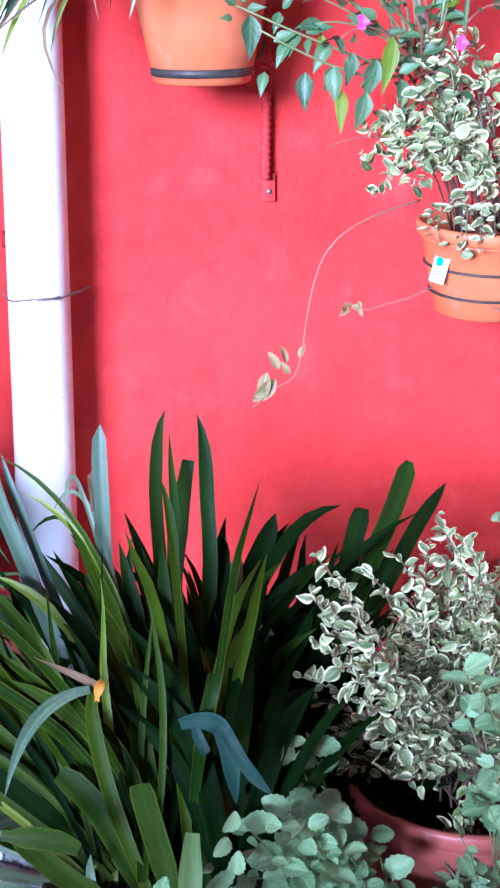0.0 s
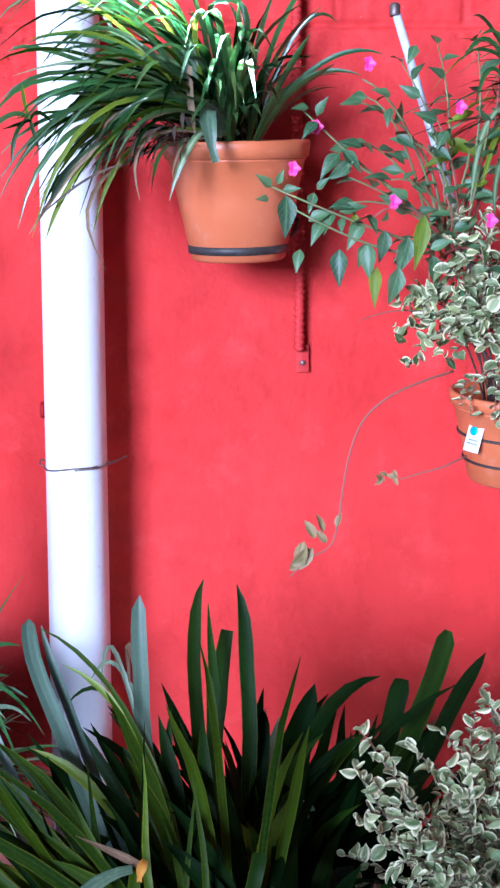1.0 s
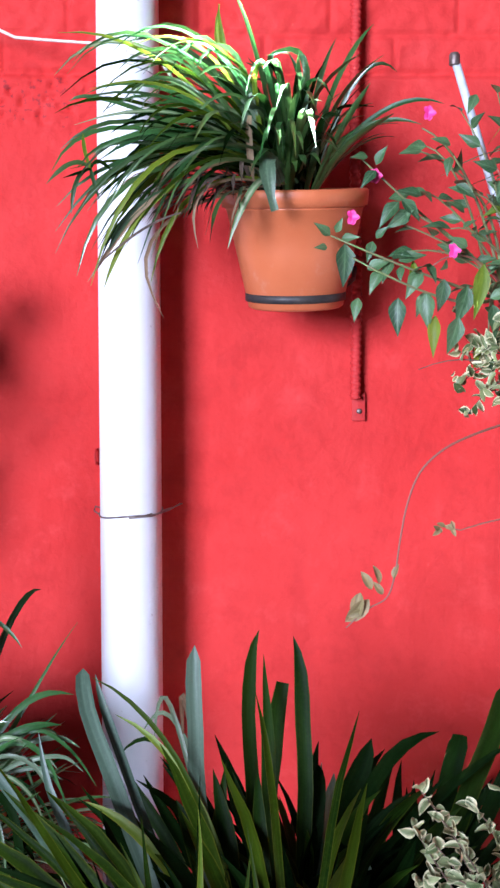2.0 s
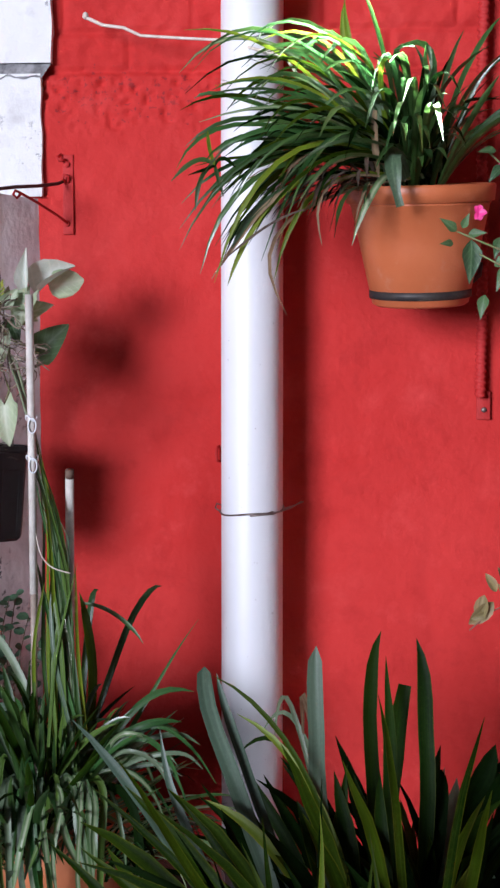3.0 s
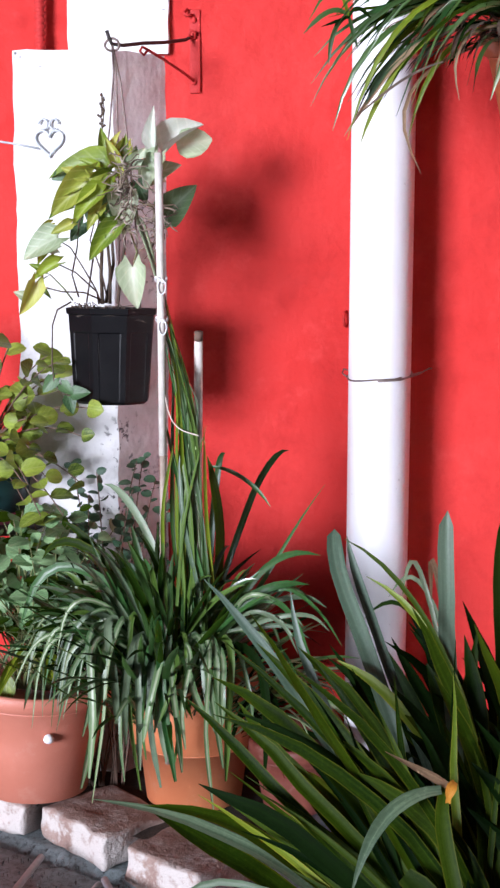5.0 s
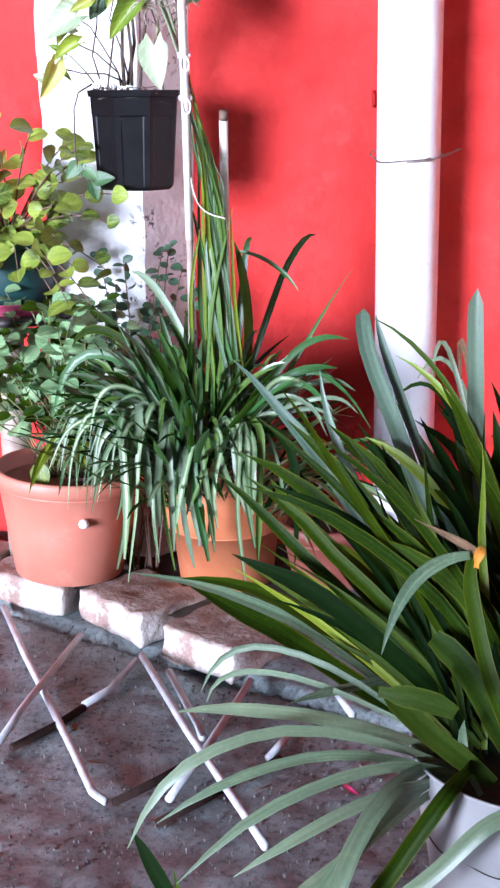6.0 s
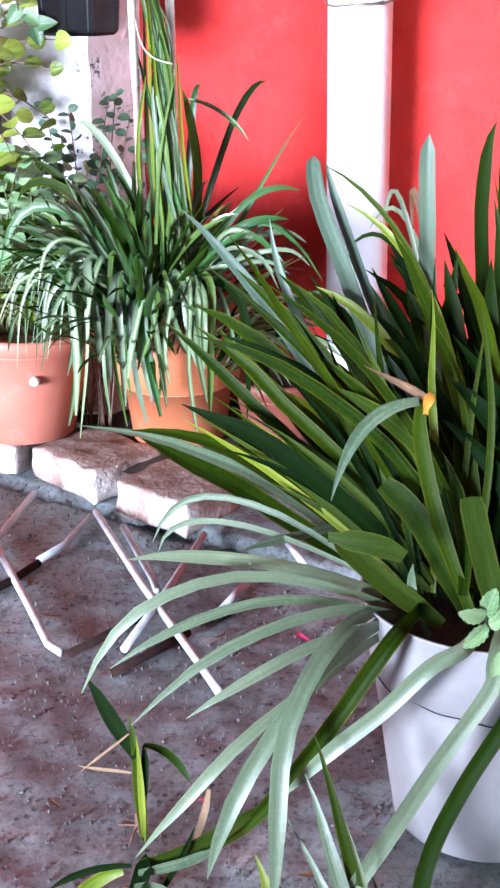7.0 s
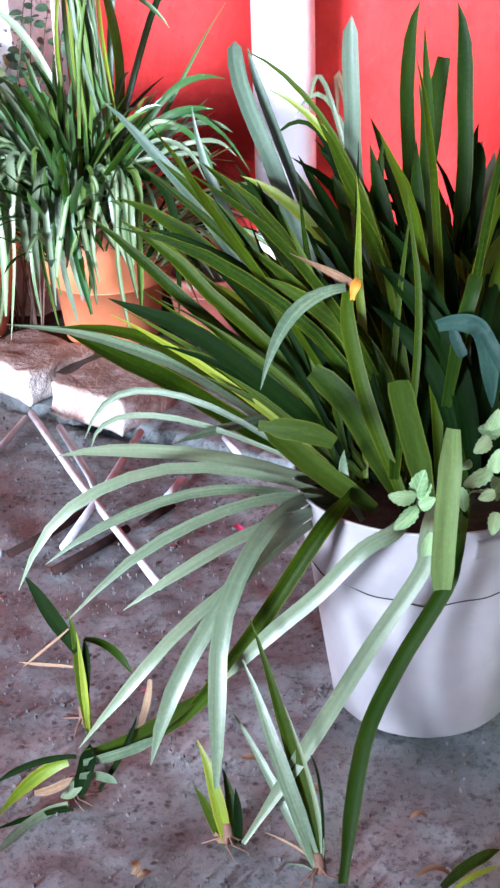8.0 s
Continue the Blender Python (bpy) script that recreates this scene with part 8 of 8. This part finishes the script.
def KEYS_KERB(plant):
    blade(plant, (-0.271, -0.350, 0.394), (-0.194, -0.300, 0.641), (-0.141, -0.250, 0.710), 0.011, M_SPIDERG)
    blade(plant, (-0.234, -0.350, 0.396), (-0.159, -0.350, 0.531), (-0.077, -0.300, 0.662), 0.008, M_SPIDERG, tip=0.7)
    blade(plant, (-0.262, -0.350, 0.414), (-0.257, -0.320, 0.643), (-0.240, -0.300, 0.706), 0.011, M_SPIDERG)
    blade(plant, (-0.262, -0.320, 0.690), (-0.207, -0.340, 0.676), (-0.162, -0.360, 0.634), 0.007, M_SPIDERG)
    blade(plant, (-0.256, -0.380, 0.404), (-0.241, -0.360, 0.587), (-0.263, -0.340, 0.712), 0.015, M_STRAP)
    blade(plant, (-0.304, -0.420, 0.405), (-0.469, -0.420, 0.537), (-0.564, -0.420, 0.431), 0.015, M_SPIDERG)
    blade(plant, (-0.304, -0.420, 0.405), (-0.451, -0.380, 0.556), (-0.543, -0.360, 0.539), 0.015, M_STRAP)
    blade(plant, (-0.308, -0.400, 0.408), (-0.438, -0.360, 0.543), (-0.510, -0.340, 0.593), 0.013, M_STRAP)
    blade(plant, (-0.290, -0.400, 0.409), (-0.376, -0.340, 0.597), (-0.452, -0.300, 0.653), 0.013, M_STRAPG)
    blade(plant, (-0.240, -0.420, 0.408), (-0.174, -0.440, 0.508), (-0.088, -0.420, 0.524), 0.013, M_SPIDERG)
    blade(plant, (-0.234, -0.400, 0.402), (-0.164, -0.380, 0.538), (-0.076, -0.360, 0.555), 0.011, M_SPIDERG)
    blade(plant, (-0.240, -0.420, 0.408), (-0.156, -0.500, 0.410), (-0.147, -0.500, 0.214), 0.014, M_STRAPD)
    # a fan of straight leaves
    r = random.Random(91)
    crown = Vector((-0.335, -0.40, 0.38))
    fan = [M_HANG, M_STRAPM, M_SPIDERG, M_STRAPG, M_HANG, M_STRAPK]
    for k in range(120):
        a = radians(r.uniform(25, 172) if k % 3 else r.uniform(95, 172))
        reach = r.uniform(0.6, 1.0)
        root = crown + Vector((0.05 * math.cos(a) + r.uniform(-0.03, 0.05), r.uniform(-0.04, 0.05), r.uniform(-0.04, 0.01)))
        tip = crown + Vector((0.235 * reach * math.cos(a), r.uniform(-0.12, 0.06), 0.04 + 0.19 * reach * math.sin(a)))
        mid = root.lerp(tip, 0.55) + Vector((0, 0, r.uniform(0.01, 0.04)))
        blade(plant, root, mid, tip, r.uniform(0.007, 0.012), r.choice(fan), fold=r.uniform(0.2, 0.5), twist=r.uniform(-0.6, 0.6), face=(-0.5 * math.cos(a), -0.8, 0.7), tip=0.4)
    # leaves that arch over and curl down at the side
    pale = [M_SPIDER, M_SPIDER, M_SPIDERG, M_STRAPG, M_SPIDER]
    for k in range(26):
        root = crown + Vector((r.uniform(-0.05, 0.02), r.uniform(-0.04, 0.03), r.uniform(-0.02, 0.03)))
        crest = Vector((r.uniform(-0.49, -0.40), -0.45 + r.uniform(-0.03, 0.04), r.uniform(0.42, 0.51)))
        end = crest + Vector((-r.uniform(0.03, 0.08), r.uniform(-0.03, 0.0), -r.uniform(0.07, 0.16)))
        bent_leaf(plant, [root, root.lerp(crest, 0.55) + Vector((0, 0, 0.025)), crest, crest.lerp(end, 0.4) + Vector((-0.014, 0, 0.012)), end], r.uniform(0.006, 0.010), r.choice(pale), twist=r.uniform(-0.7, 0.7), tip=0.4, fold=0.3)
    for k in range(16):
        root = crown + Vector((r.uniform(0.04, 0.09), r.uniform(-0.04, 0.03), r.uniform(-0.02, 0.03)))
        crest = Vector((r.uniform(-0.20, -0.12), -0.44 + r.uniform(-0.03, 0.04), r.uniform(0.44, 0.52)))
        end = crest + Vector((r.uniform(0.05, 0.10), r.uniform(-0.02, 0.02), -r.uniform(0.01, 0.10)))
        bent_leaf(plant, [root, root.lerp(crest, 0.55) + Vector((0, 0, 0.02)), crest, crest.lerp(end, 0.5) + Vector((0.008, 0, 0.012)), end], r.uniform(0.006, 0.010), r.choice(pale), twist=r.uniform(-0.7, 0.7), tip=0.4, fold=0.3)
    # broad leaves folded over the front of the pot, their ends blunt
    for k in range(30):
        x = -0.43 + 0.235 * (k + r.uniform(-0.4, 0.4)) / 29
        crest = Vector((x, -0.485 + r.uniform(-0.025, 0.025), r.uniform(0.39, 0.465)))
        root = Vector((crown.x + 0.45 * (x - crown.x), -0.41, 0.385))
        end = Vector((x + r.uniform(-0.035, 0.03) + 0.12 * (x - crown.x), crest.y - 0.03, r.uniform(0.185, 0.33)))
        bent_leaf(plant, [root, root.lerp(crest, 0.6) + Vector((0, 0, 0.03)), crest, crest.lerp(end, 0.5) + Vector((r.uniform(-0.008, 0.008), -0.012, 0)), end], r.uniform(0.007, 0.013), r.choice(pale + [M_STRAPK, M_STRAPG]), twist=r.uniform(-1.0, 1.0), tip=0.16, blunt=0.35, fold=r.uniform(0.2, 0.5))
    # long leaves drawn up to the cane and tied there
    r = random.Random(77)
    tie, low, root = Vector((-0.315, -0.475, 0.992)), Vector((-0.279, -0.450, 0.754)), Vector((-0.270, -0.430, 0.456))
    mats = [M_SPIDERG, M_SPIDER, M_STRAPK, M_STRAPK, M_HANG, M_STRAPY, M_STRAPG]
    for k in range(23):
        s0 = r.uniform(-1, 1)
        foot = root + Vector((0.024 * s0 + r.uniform(-0.012, 0.012), r.uniform(-0.02, 0.03), r.uniform(-0.06, 0.03)))
        waist = low + Vector((0.013 * s0 + r.uniform(-0.014, 0.014), r.uniform(-0.012, 0.012), r.uniform(-0.03, 0.03)))
        head = tie + Vector((r.uniform(-0.004, 0.008), r.uniform(-0.008, 0.004), r.uniform(-0.05, 0.012)))
        if k % 4 == 0:
            head = waist.lerp(tie, r.uniform(0.45, 0.8)) + Vector((r.uniform(-0.01, 0.012), -0.01, 0))
        ctrl = [foot, foot.lerp(waist, 0.5) + Vector((r.uniform(-0.008, 0.008), -0.006, 0)), waist, waist.lerp(head, 0.5) + Vector((r.uniform(-0.002, 0.016), r.uniform(-0.012, 0.006), 0)), head]
        bent_leaf(plant, ctrl, r.uniform(0.004, 0.008), r.choice(mats), twist=r.uniform(-2.6, 2.6), tip=0.55, fold=r.uniform(0.2, 0.5), root=0.8)
    for k in range(12):                 # broken and folded ends under the waist
        a = low + Vector((r.uniform(-0.034, 0.036), r.uniform(-0.014, 0.01), r.uniform(-0.012, 0.03)))
        e = root + Vector((r.uniform(-0.05, 0.05), r.uniform(-0.03, 0.02), r.uniform(0.0, 0.12)))
        bent_leaf(plant, [e, e.lerp(a, 0.5) + Vector((r.uniform(-0.015, 0.015), -0.01, 0)), a], r.uniform(0.005, 0.008), r.choice(mats), twist=r.uniform(-1.5, 1.5), tip=0.3, fold=0.3, root=0.8)
    thread = [tie + Vector((0.002, -0.012, -0.01)), tie.lerp(low, 0.4) + Vector((-0.012, -0.016, 0)), tie.lerp(low, 0.78) + Vector((-0.016, -0.016, 0)), low + Vector((-0.008, -0.016, 0.02)), low + Vector((0.024, -0.014, 0.008))]
    part("dry_runner", tube([q - Vector(plant.location) for q in spline(thread)], 0.0011, 5), M_PALETWIG, plant, "pale dry runner")


def KEYS_PLANTLET_A(plant):
    blade(plant, (0.102, -1.470, 0.003), (0.065, -1.440, 0.106), (0.021, -1.400, 0.209), 0.016, M_STRAPG, tip=0.5)
    blade(plant, (0.104, -1.470, 0.003), (0.072, -1.430, 0.133), (0.033, -1.380, 0.245), 0.015, M_STRAP, tip=0.7)
    blade(plant, (0.097, -1.470, 0.010), (0.058, -1.430, 0.068), (0.004, -1.370, 0.130), 0.011, M_STRAPG, tip=0.6)
    blade(plant, (0.102, -1.470, 0.003), (0.099, -1.460, 0.081), (0.067, -1.440, 0.186), 0.005, M_STRAPG, tip=0.5)
    blade(plant, (0.106, -1.470, 0.003), (0.103, -1.460, 0.096), (0.095, -1.450, 0.133), 0.003, M_STRAPD)
    blade(plant, (0.108, -1.470, 0.003), (0.082, -1.460, 0.022), (0.047, -1.450, 0.034), 0.003, M_DRY)
    blade(plant, (0.099, -1.470, -0.001), (0.076, -1.460, -0.001), (0.053, -1.460, -0.009), 0.009, M_STRAPG)


def KEYS_PLANTLET_B(plant):
    blade(plant, (0.006, -1.432, -0.008), (-0.007, -1.420, 0.057), (-0.028, -1.400, 0.104), 0.015, M_STRAPY, tip=0.6)
    blade(plant, (0.010, -1.432, -0.008), (0.012, -1.420, 0.035), (0.003, -1.400, 0.075), 0.015, M_STRAP, tip=0.6)
    blade(plant, (0.004, -1.430, -0.010), (-0.012, -1.420, 0.026), (-0.028, -1.410, 0.056), 0.012, M_STRAP, tip=0.6)
    blade(plant, (0.002, -1.430, -0.014), (-0.004, -1.430, 0.005), (-0.013, -1.420, 0.006), 0.005, M_DRY)
    blade(plant, (0.015, -1.430, -0.013), (0.017, -1.430, 0.037), (0.013, -1.420, 0.065), 0.010, M_STRAPD, tip=0.6)
    blade(plant, (0.001, -1.435, -0.017), (-0.032, -1.430, -0.019), (-0.065, -1.430, -0.027), 0.008, M_STRAPG)


def KEYS_PLANTLET_C(plant):
    blade(plant, (-0.159, -1.380, 0.012), (-0.152, -1.370, 0.039), (-0.150, -1.350, 0.059), 0.018, M_STRAPD)
    blade(plant, (-0.172, -1.360, 0.041), (-0.209, -1.370, 0.025), (-0.241, -1.409, 0.006), 0.015, M_STRAPY, tip=0.5)
    blade(plant, (-0.162, -1.360, 0.049), (-0.210, -1.360, 0.037), (-0.255, -1.370, 0.015), 0.008, M_STRAPD)
    blade(plant, (-0.169, -1.390, 0.009), (-0.201, -1.414, 0.006), (-0.231, -1.467, 0.006), 0.012, M_STRAPG)
    blade(plant, (-0.162, -1.395, 0.006), (-0.197, -1.405, 0.006), (-0.241, -1.429, 0.006), 0.006, M_STRAPD)
    blade(plant, (-0.156, -1.380, 0.039), (-0.137, -1.370, 0.031), (-0.119, -1.370, 0.020), 0.011, M_STRAPG)
    blade(plant, (-0.153, -1.360, 0.053), (-0.096, -1.330, 0.057), (-0.033, -1.280, 0.081), 0.017, M_STRAPO)
    blade(plant, (-0.153, -1.370, 0.049), (-0.112, -1.350, 0.048), (-0.070, -1.330, 0.054), 0.012, M_STRAPG)
    blade(plant, (-0.174, -1.390, 0.023), (-0.162, -1.380, 0.025), (-0.145, -1.360, 0.055), 0.014, M_STRAPG)
    blade(plant, (-0.204, -1.390, 0.023), (-0.184, -1.385, 0.026), (-0.164, -1.380, 0.038), 0.010, M_DRY)
    blade(plant, (-0.139, -1.370, 0.012), (-0.115, -1.350, 0.046), (-0.100, -1.330, 0.083), 0.006, M_STRAPD)


def KEYS_PLANTLET_D(plant):
    blade(plant, (-0.178, -1.245, 0.103), (-0.213, -1.220, 0.141), (-0.246, -1.200, 0.171), 0.019, M_STRAPD, tip=0.6)
    blade(plant, (-0.169, -1.266, 0.006), (-0.177, -1.250, 0.083), (-0.189, -1.230, 0.152), 0.014, M_STRAP, tip=0.6)
    blade(plant, (-0.170, -1.266, 0.006), (-0.173, -1.255, 0.071), (-0.176, -1.245, 0.132), 0.008, M_STRAPY, tip=0.6)
    blade(plant, (-0.171, -1.240, 0.117), (-0.145, -1.220, 0.092), (-0.120, -1.230, 0.060), 0.010, M_STRAPM)
    blade(plant, (-0.187, -1.240, 0.130), (-0.212, -1.250, 0.110), (-0.241, -1.260, 0.089), 0.003, M_DRY)
    blade(plant, (-0.173, -1.260, 0.035), (-0.168, -1.250, 0.083), (-0.170, -1.240, 0.115), 0.009, M_STRAPD)
    blade(plant, (-0.184, -1.250, 0.085), (-0.209, -1.250, 0.089), (-0.245, -1.250, 0.094), 0.004, M_DRY)
    blade(plant, (-0.093, -1.270, 0.085), (-0.099, -1.275, 0.049), (-0.106, -1.280, 0.019), 0.008, M_DRY)


def KEYS_FALLEN(plant):
    blade(plant, (0.221, -1.490, 0.007), (0.251, -1.460, 0.011), (0.282, -1.440, 0.009), 0.014, M_STRAP)
    blade(plant, (0.235, -1.490, 0.007), (0.255, -1.480, 0.015), (0.280, -1.460, 0.008), 0.007, M_STRAPY)


def SYNGONIUM(plant, leaves):
    set_leaf(plant, leaves["pale"], (-0.395, -0.300, 1.013), (0.07, -0.17, -0.98), (-0.10, -1, 0.25), 0.066)
    set_leaf(plant, leaves["white"], (-0.353, -0.240, 1.198), (0.66, -0.16, 0.73), (-0.55, -1, 0.50), 0.076)
    set_leaf(plant, leaves["bract"], (-0.334, -0.230, 1.212), (0.97, -0.20, 0.16), (-0.20, -1, -0.10), 0.057)
    set_leaf(plant, leaves["spear"], (-0.367, -0.260, 1.195), (0.03, -0.15, 0.99), (-0.30, -1, 0.10), 0.080)
    set_leaf(plant, leaves["pale"], (-0.358, -0.270, 1.193), (-0.43, -0.20, -0.88), (-0.30, -1, 0.30), 0.056)
    set_leaf(plant, leaves["pale"], (-0.374, -0.250, 1.161), (0.88, -0.21, 0.43), (0.20, -1, 0.50), 0.053)
    set_leaf(plant, leaves["deep"], (-0.361, -0.190, 1.100), (0.70, -0.17, 0.70), (-0.20, -1, 0.00), 0.071)
    set_leaf(plant, leaves["pale"], (-0.416, -0.290, 1.132), (0.18, -0.17, -0.97), (0.50, -1, 0.10), 0.066)
    set_leaf(plant, leaves["green"], (-0.422, -0.300, 1.079), (-0.69, -0.14, -0.71), (0.50, -1, 0.60), 0.072)
    set_leaf(plant, leaves["pale"], (-0.526, -0.290, 1.061), (-0.89, -0.17, -0.43), (0.20, -1, 0.60), 0.067)
    set_leaf(plant, leaves["green"], (-0.540, -0.270, 1.056), (-0.54, -0.23, -0.81), (0.40, -1, 0.50), 0.045)
    set_leaf(plant, leaves["green"], (-0.451, -0.270, 1.173), (-0.99, -0.11, 0.13), (0.10, -1, 0.90), 0.093)
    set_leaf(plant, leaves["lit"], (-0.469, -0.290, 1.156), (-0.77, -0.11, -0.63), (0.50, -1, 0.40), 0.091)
    set_leaf(plant, leaves["green"], (-0.444, -0.300, 1.134), (-0.79, -0.14, -0.59), (0.30, -1, 0.60), 0.073)
    set_leaf(plant, leaves["green"], (-0.442, -0.270, 1.162), (-0.80, -0.16, -0.58), (0.60, -1, 0.20), 0.063)
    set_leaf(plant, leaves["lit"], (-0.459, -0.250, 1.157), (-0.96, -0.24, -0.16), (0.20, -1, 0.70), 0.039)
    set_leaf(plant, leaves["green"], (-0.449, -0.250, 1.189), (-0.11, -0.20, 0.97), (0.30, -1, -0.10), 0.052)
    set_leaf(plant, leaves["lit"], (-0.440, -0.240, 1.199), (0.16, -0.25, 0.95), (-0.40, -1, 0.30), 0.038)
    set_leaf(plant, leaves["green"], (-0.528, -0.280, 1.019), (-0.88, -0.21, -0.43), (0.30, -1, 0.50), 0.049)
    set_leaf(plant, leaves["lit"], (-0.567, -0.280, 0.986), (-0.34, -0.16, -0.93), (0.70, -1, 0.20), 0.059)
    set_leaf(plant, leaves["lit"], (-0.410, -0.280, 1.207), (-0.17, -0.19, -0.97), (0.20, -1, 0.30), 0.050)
    set_leaf(plant, leaves["pale"], (-0.400, -0.280, 1.202), (-0.19, -0.33, -0.92), (0.50, -1, 0.30), 0.034)
    set_leaf(plant, leaves["deep"], (-0.491, -0.250, 1.085), (-0.54, -0.33, -0.78), (0.20, -1, 0.30), 0.036)
    set_leaf(plant, leaves["deep"], (-0.438, -0.240, 1.122), (-0.48, -0.27, -0.84), (0.30, -1, 0.20), 0.045)
    set_leaf(plant, leaves["deep"], (-0.474, -0.230, 1.132), (-0.39, -0.28, -0.88), (-0.30, -1, 0.20), 0.043)
    set_leaf(plant, leaves["green"], (-0.447, -0.240, 1.146), (-0.52, -0.29, -0.80), (0.40, -1, 0.10), 0.035)
    set_leaf(plant, leaves["pale"], (-0.386, -0.240, 1.176), (0.80, -0.28, -0.53), (-0.40, -1, 0.20), 0.041)
    set_leaf(plant, leaves["deep"], (-0.401, -0.230, 1.152), (0.46, -0.33, -0.82), (0.20, -1, 0.10), 0.037)
    set_leaf(plant, leaves["lit"], (-0.544, -0.260, 1.085), (-0.80, -0.37, -0.47), (0.40, -1, 0.10), 0.026)
    set_leaf(plant, leaves["green"], (-0.564, -0.250, 0.976), (0.71, -0.47, -0.53), (0.40, -1, 0.10), 0.022)
    set_leaf(plant, leaves["deep"], (-0.507, -0.250, 1.176), (-0.83, -0.30, -0.47), (0.30, -1, 0.10), 0.040)
    set_leaf(plant, leaves["green"], (-0.461, -0.276, 1.175), (-0.76, -0.32, 0.57), (0.22, -1, 0.53), 0.031)
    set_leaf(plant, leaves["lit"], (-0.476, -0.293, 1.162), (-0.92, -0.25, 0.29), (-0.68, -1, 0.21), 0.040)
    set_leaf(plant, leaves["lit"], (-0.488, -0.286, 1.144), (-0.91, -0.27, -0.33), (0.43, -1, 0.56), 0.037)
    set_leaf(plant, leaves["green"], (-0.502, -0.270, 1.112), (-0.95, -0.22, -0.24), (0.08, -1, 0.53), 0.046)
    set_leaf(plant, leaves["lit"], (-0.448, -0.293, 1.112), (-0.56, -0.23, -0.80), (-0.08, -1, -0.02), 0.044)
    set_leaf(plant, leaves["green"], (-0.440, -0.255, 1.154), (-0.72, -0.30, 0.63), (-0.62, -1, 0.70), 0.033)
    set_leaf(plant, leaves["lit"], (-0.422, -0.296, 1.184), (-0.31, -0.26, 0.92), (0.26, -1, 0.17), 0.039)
    set_leaf(plant, leaves["green"], (-0.417, -0.280, 1.190), (0.36, -0.27, 0.89), (0.48, -1, -0.18), 0.037)
    set_leaf(plant, leaves["pale"], (-0.394, -0.297, 1.180), (0.68, -0.31, 0.67), (0.58, -1, 0.36), 0.033)
    set_leaf(plant, leaves["green"], (-0.448, -0.295, 1.092), (0.47, -0.24, -0.85), (0.68, -1, 0.84), 0.041)
    set_leaf(plant, leaves["lit"], (-0.500, -0.294, 1.084), (-0.87, -0.27, -0.41), (-0.11, -1, -0.05), 0.036)
    set_leaf(plant, leaves["pale"], (-0.374, -0.284, 1.189), (0.69, -0.31, -0.65), (0.17, -1, -0.02), 0.033)
    set_leaf(plant, leaves["pale"], (-0.534, -0.265, 1.045), (-0.87, -0.33, 0.37), (-0.63, -1, -0.01), 0.030)
    set_leaf(plant, leaves["green"], (-0.556, -0.259, 1.007), (-0.85, -0.35, 0.40), (-0.14, -1, 0.26), 0.028)
    set_leaf(plant, leaves["pale"], (-0.583, -0.270, 0.962), (-0.83, -0.40, 0.38), (-0.03, -1, 0.22), 0.025)


build_setting()
soil_bed()
build_pipe()
build_brackets()
hanging_plants()
flowering_plant()
twig()
floor_plants()
kerb_side()
black_hanging_pot()
litter()
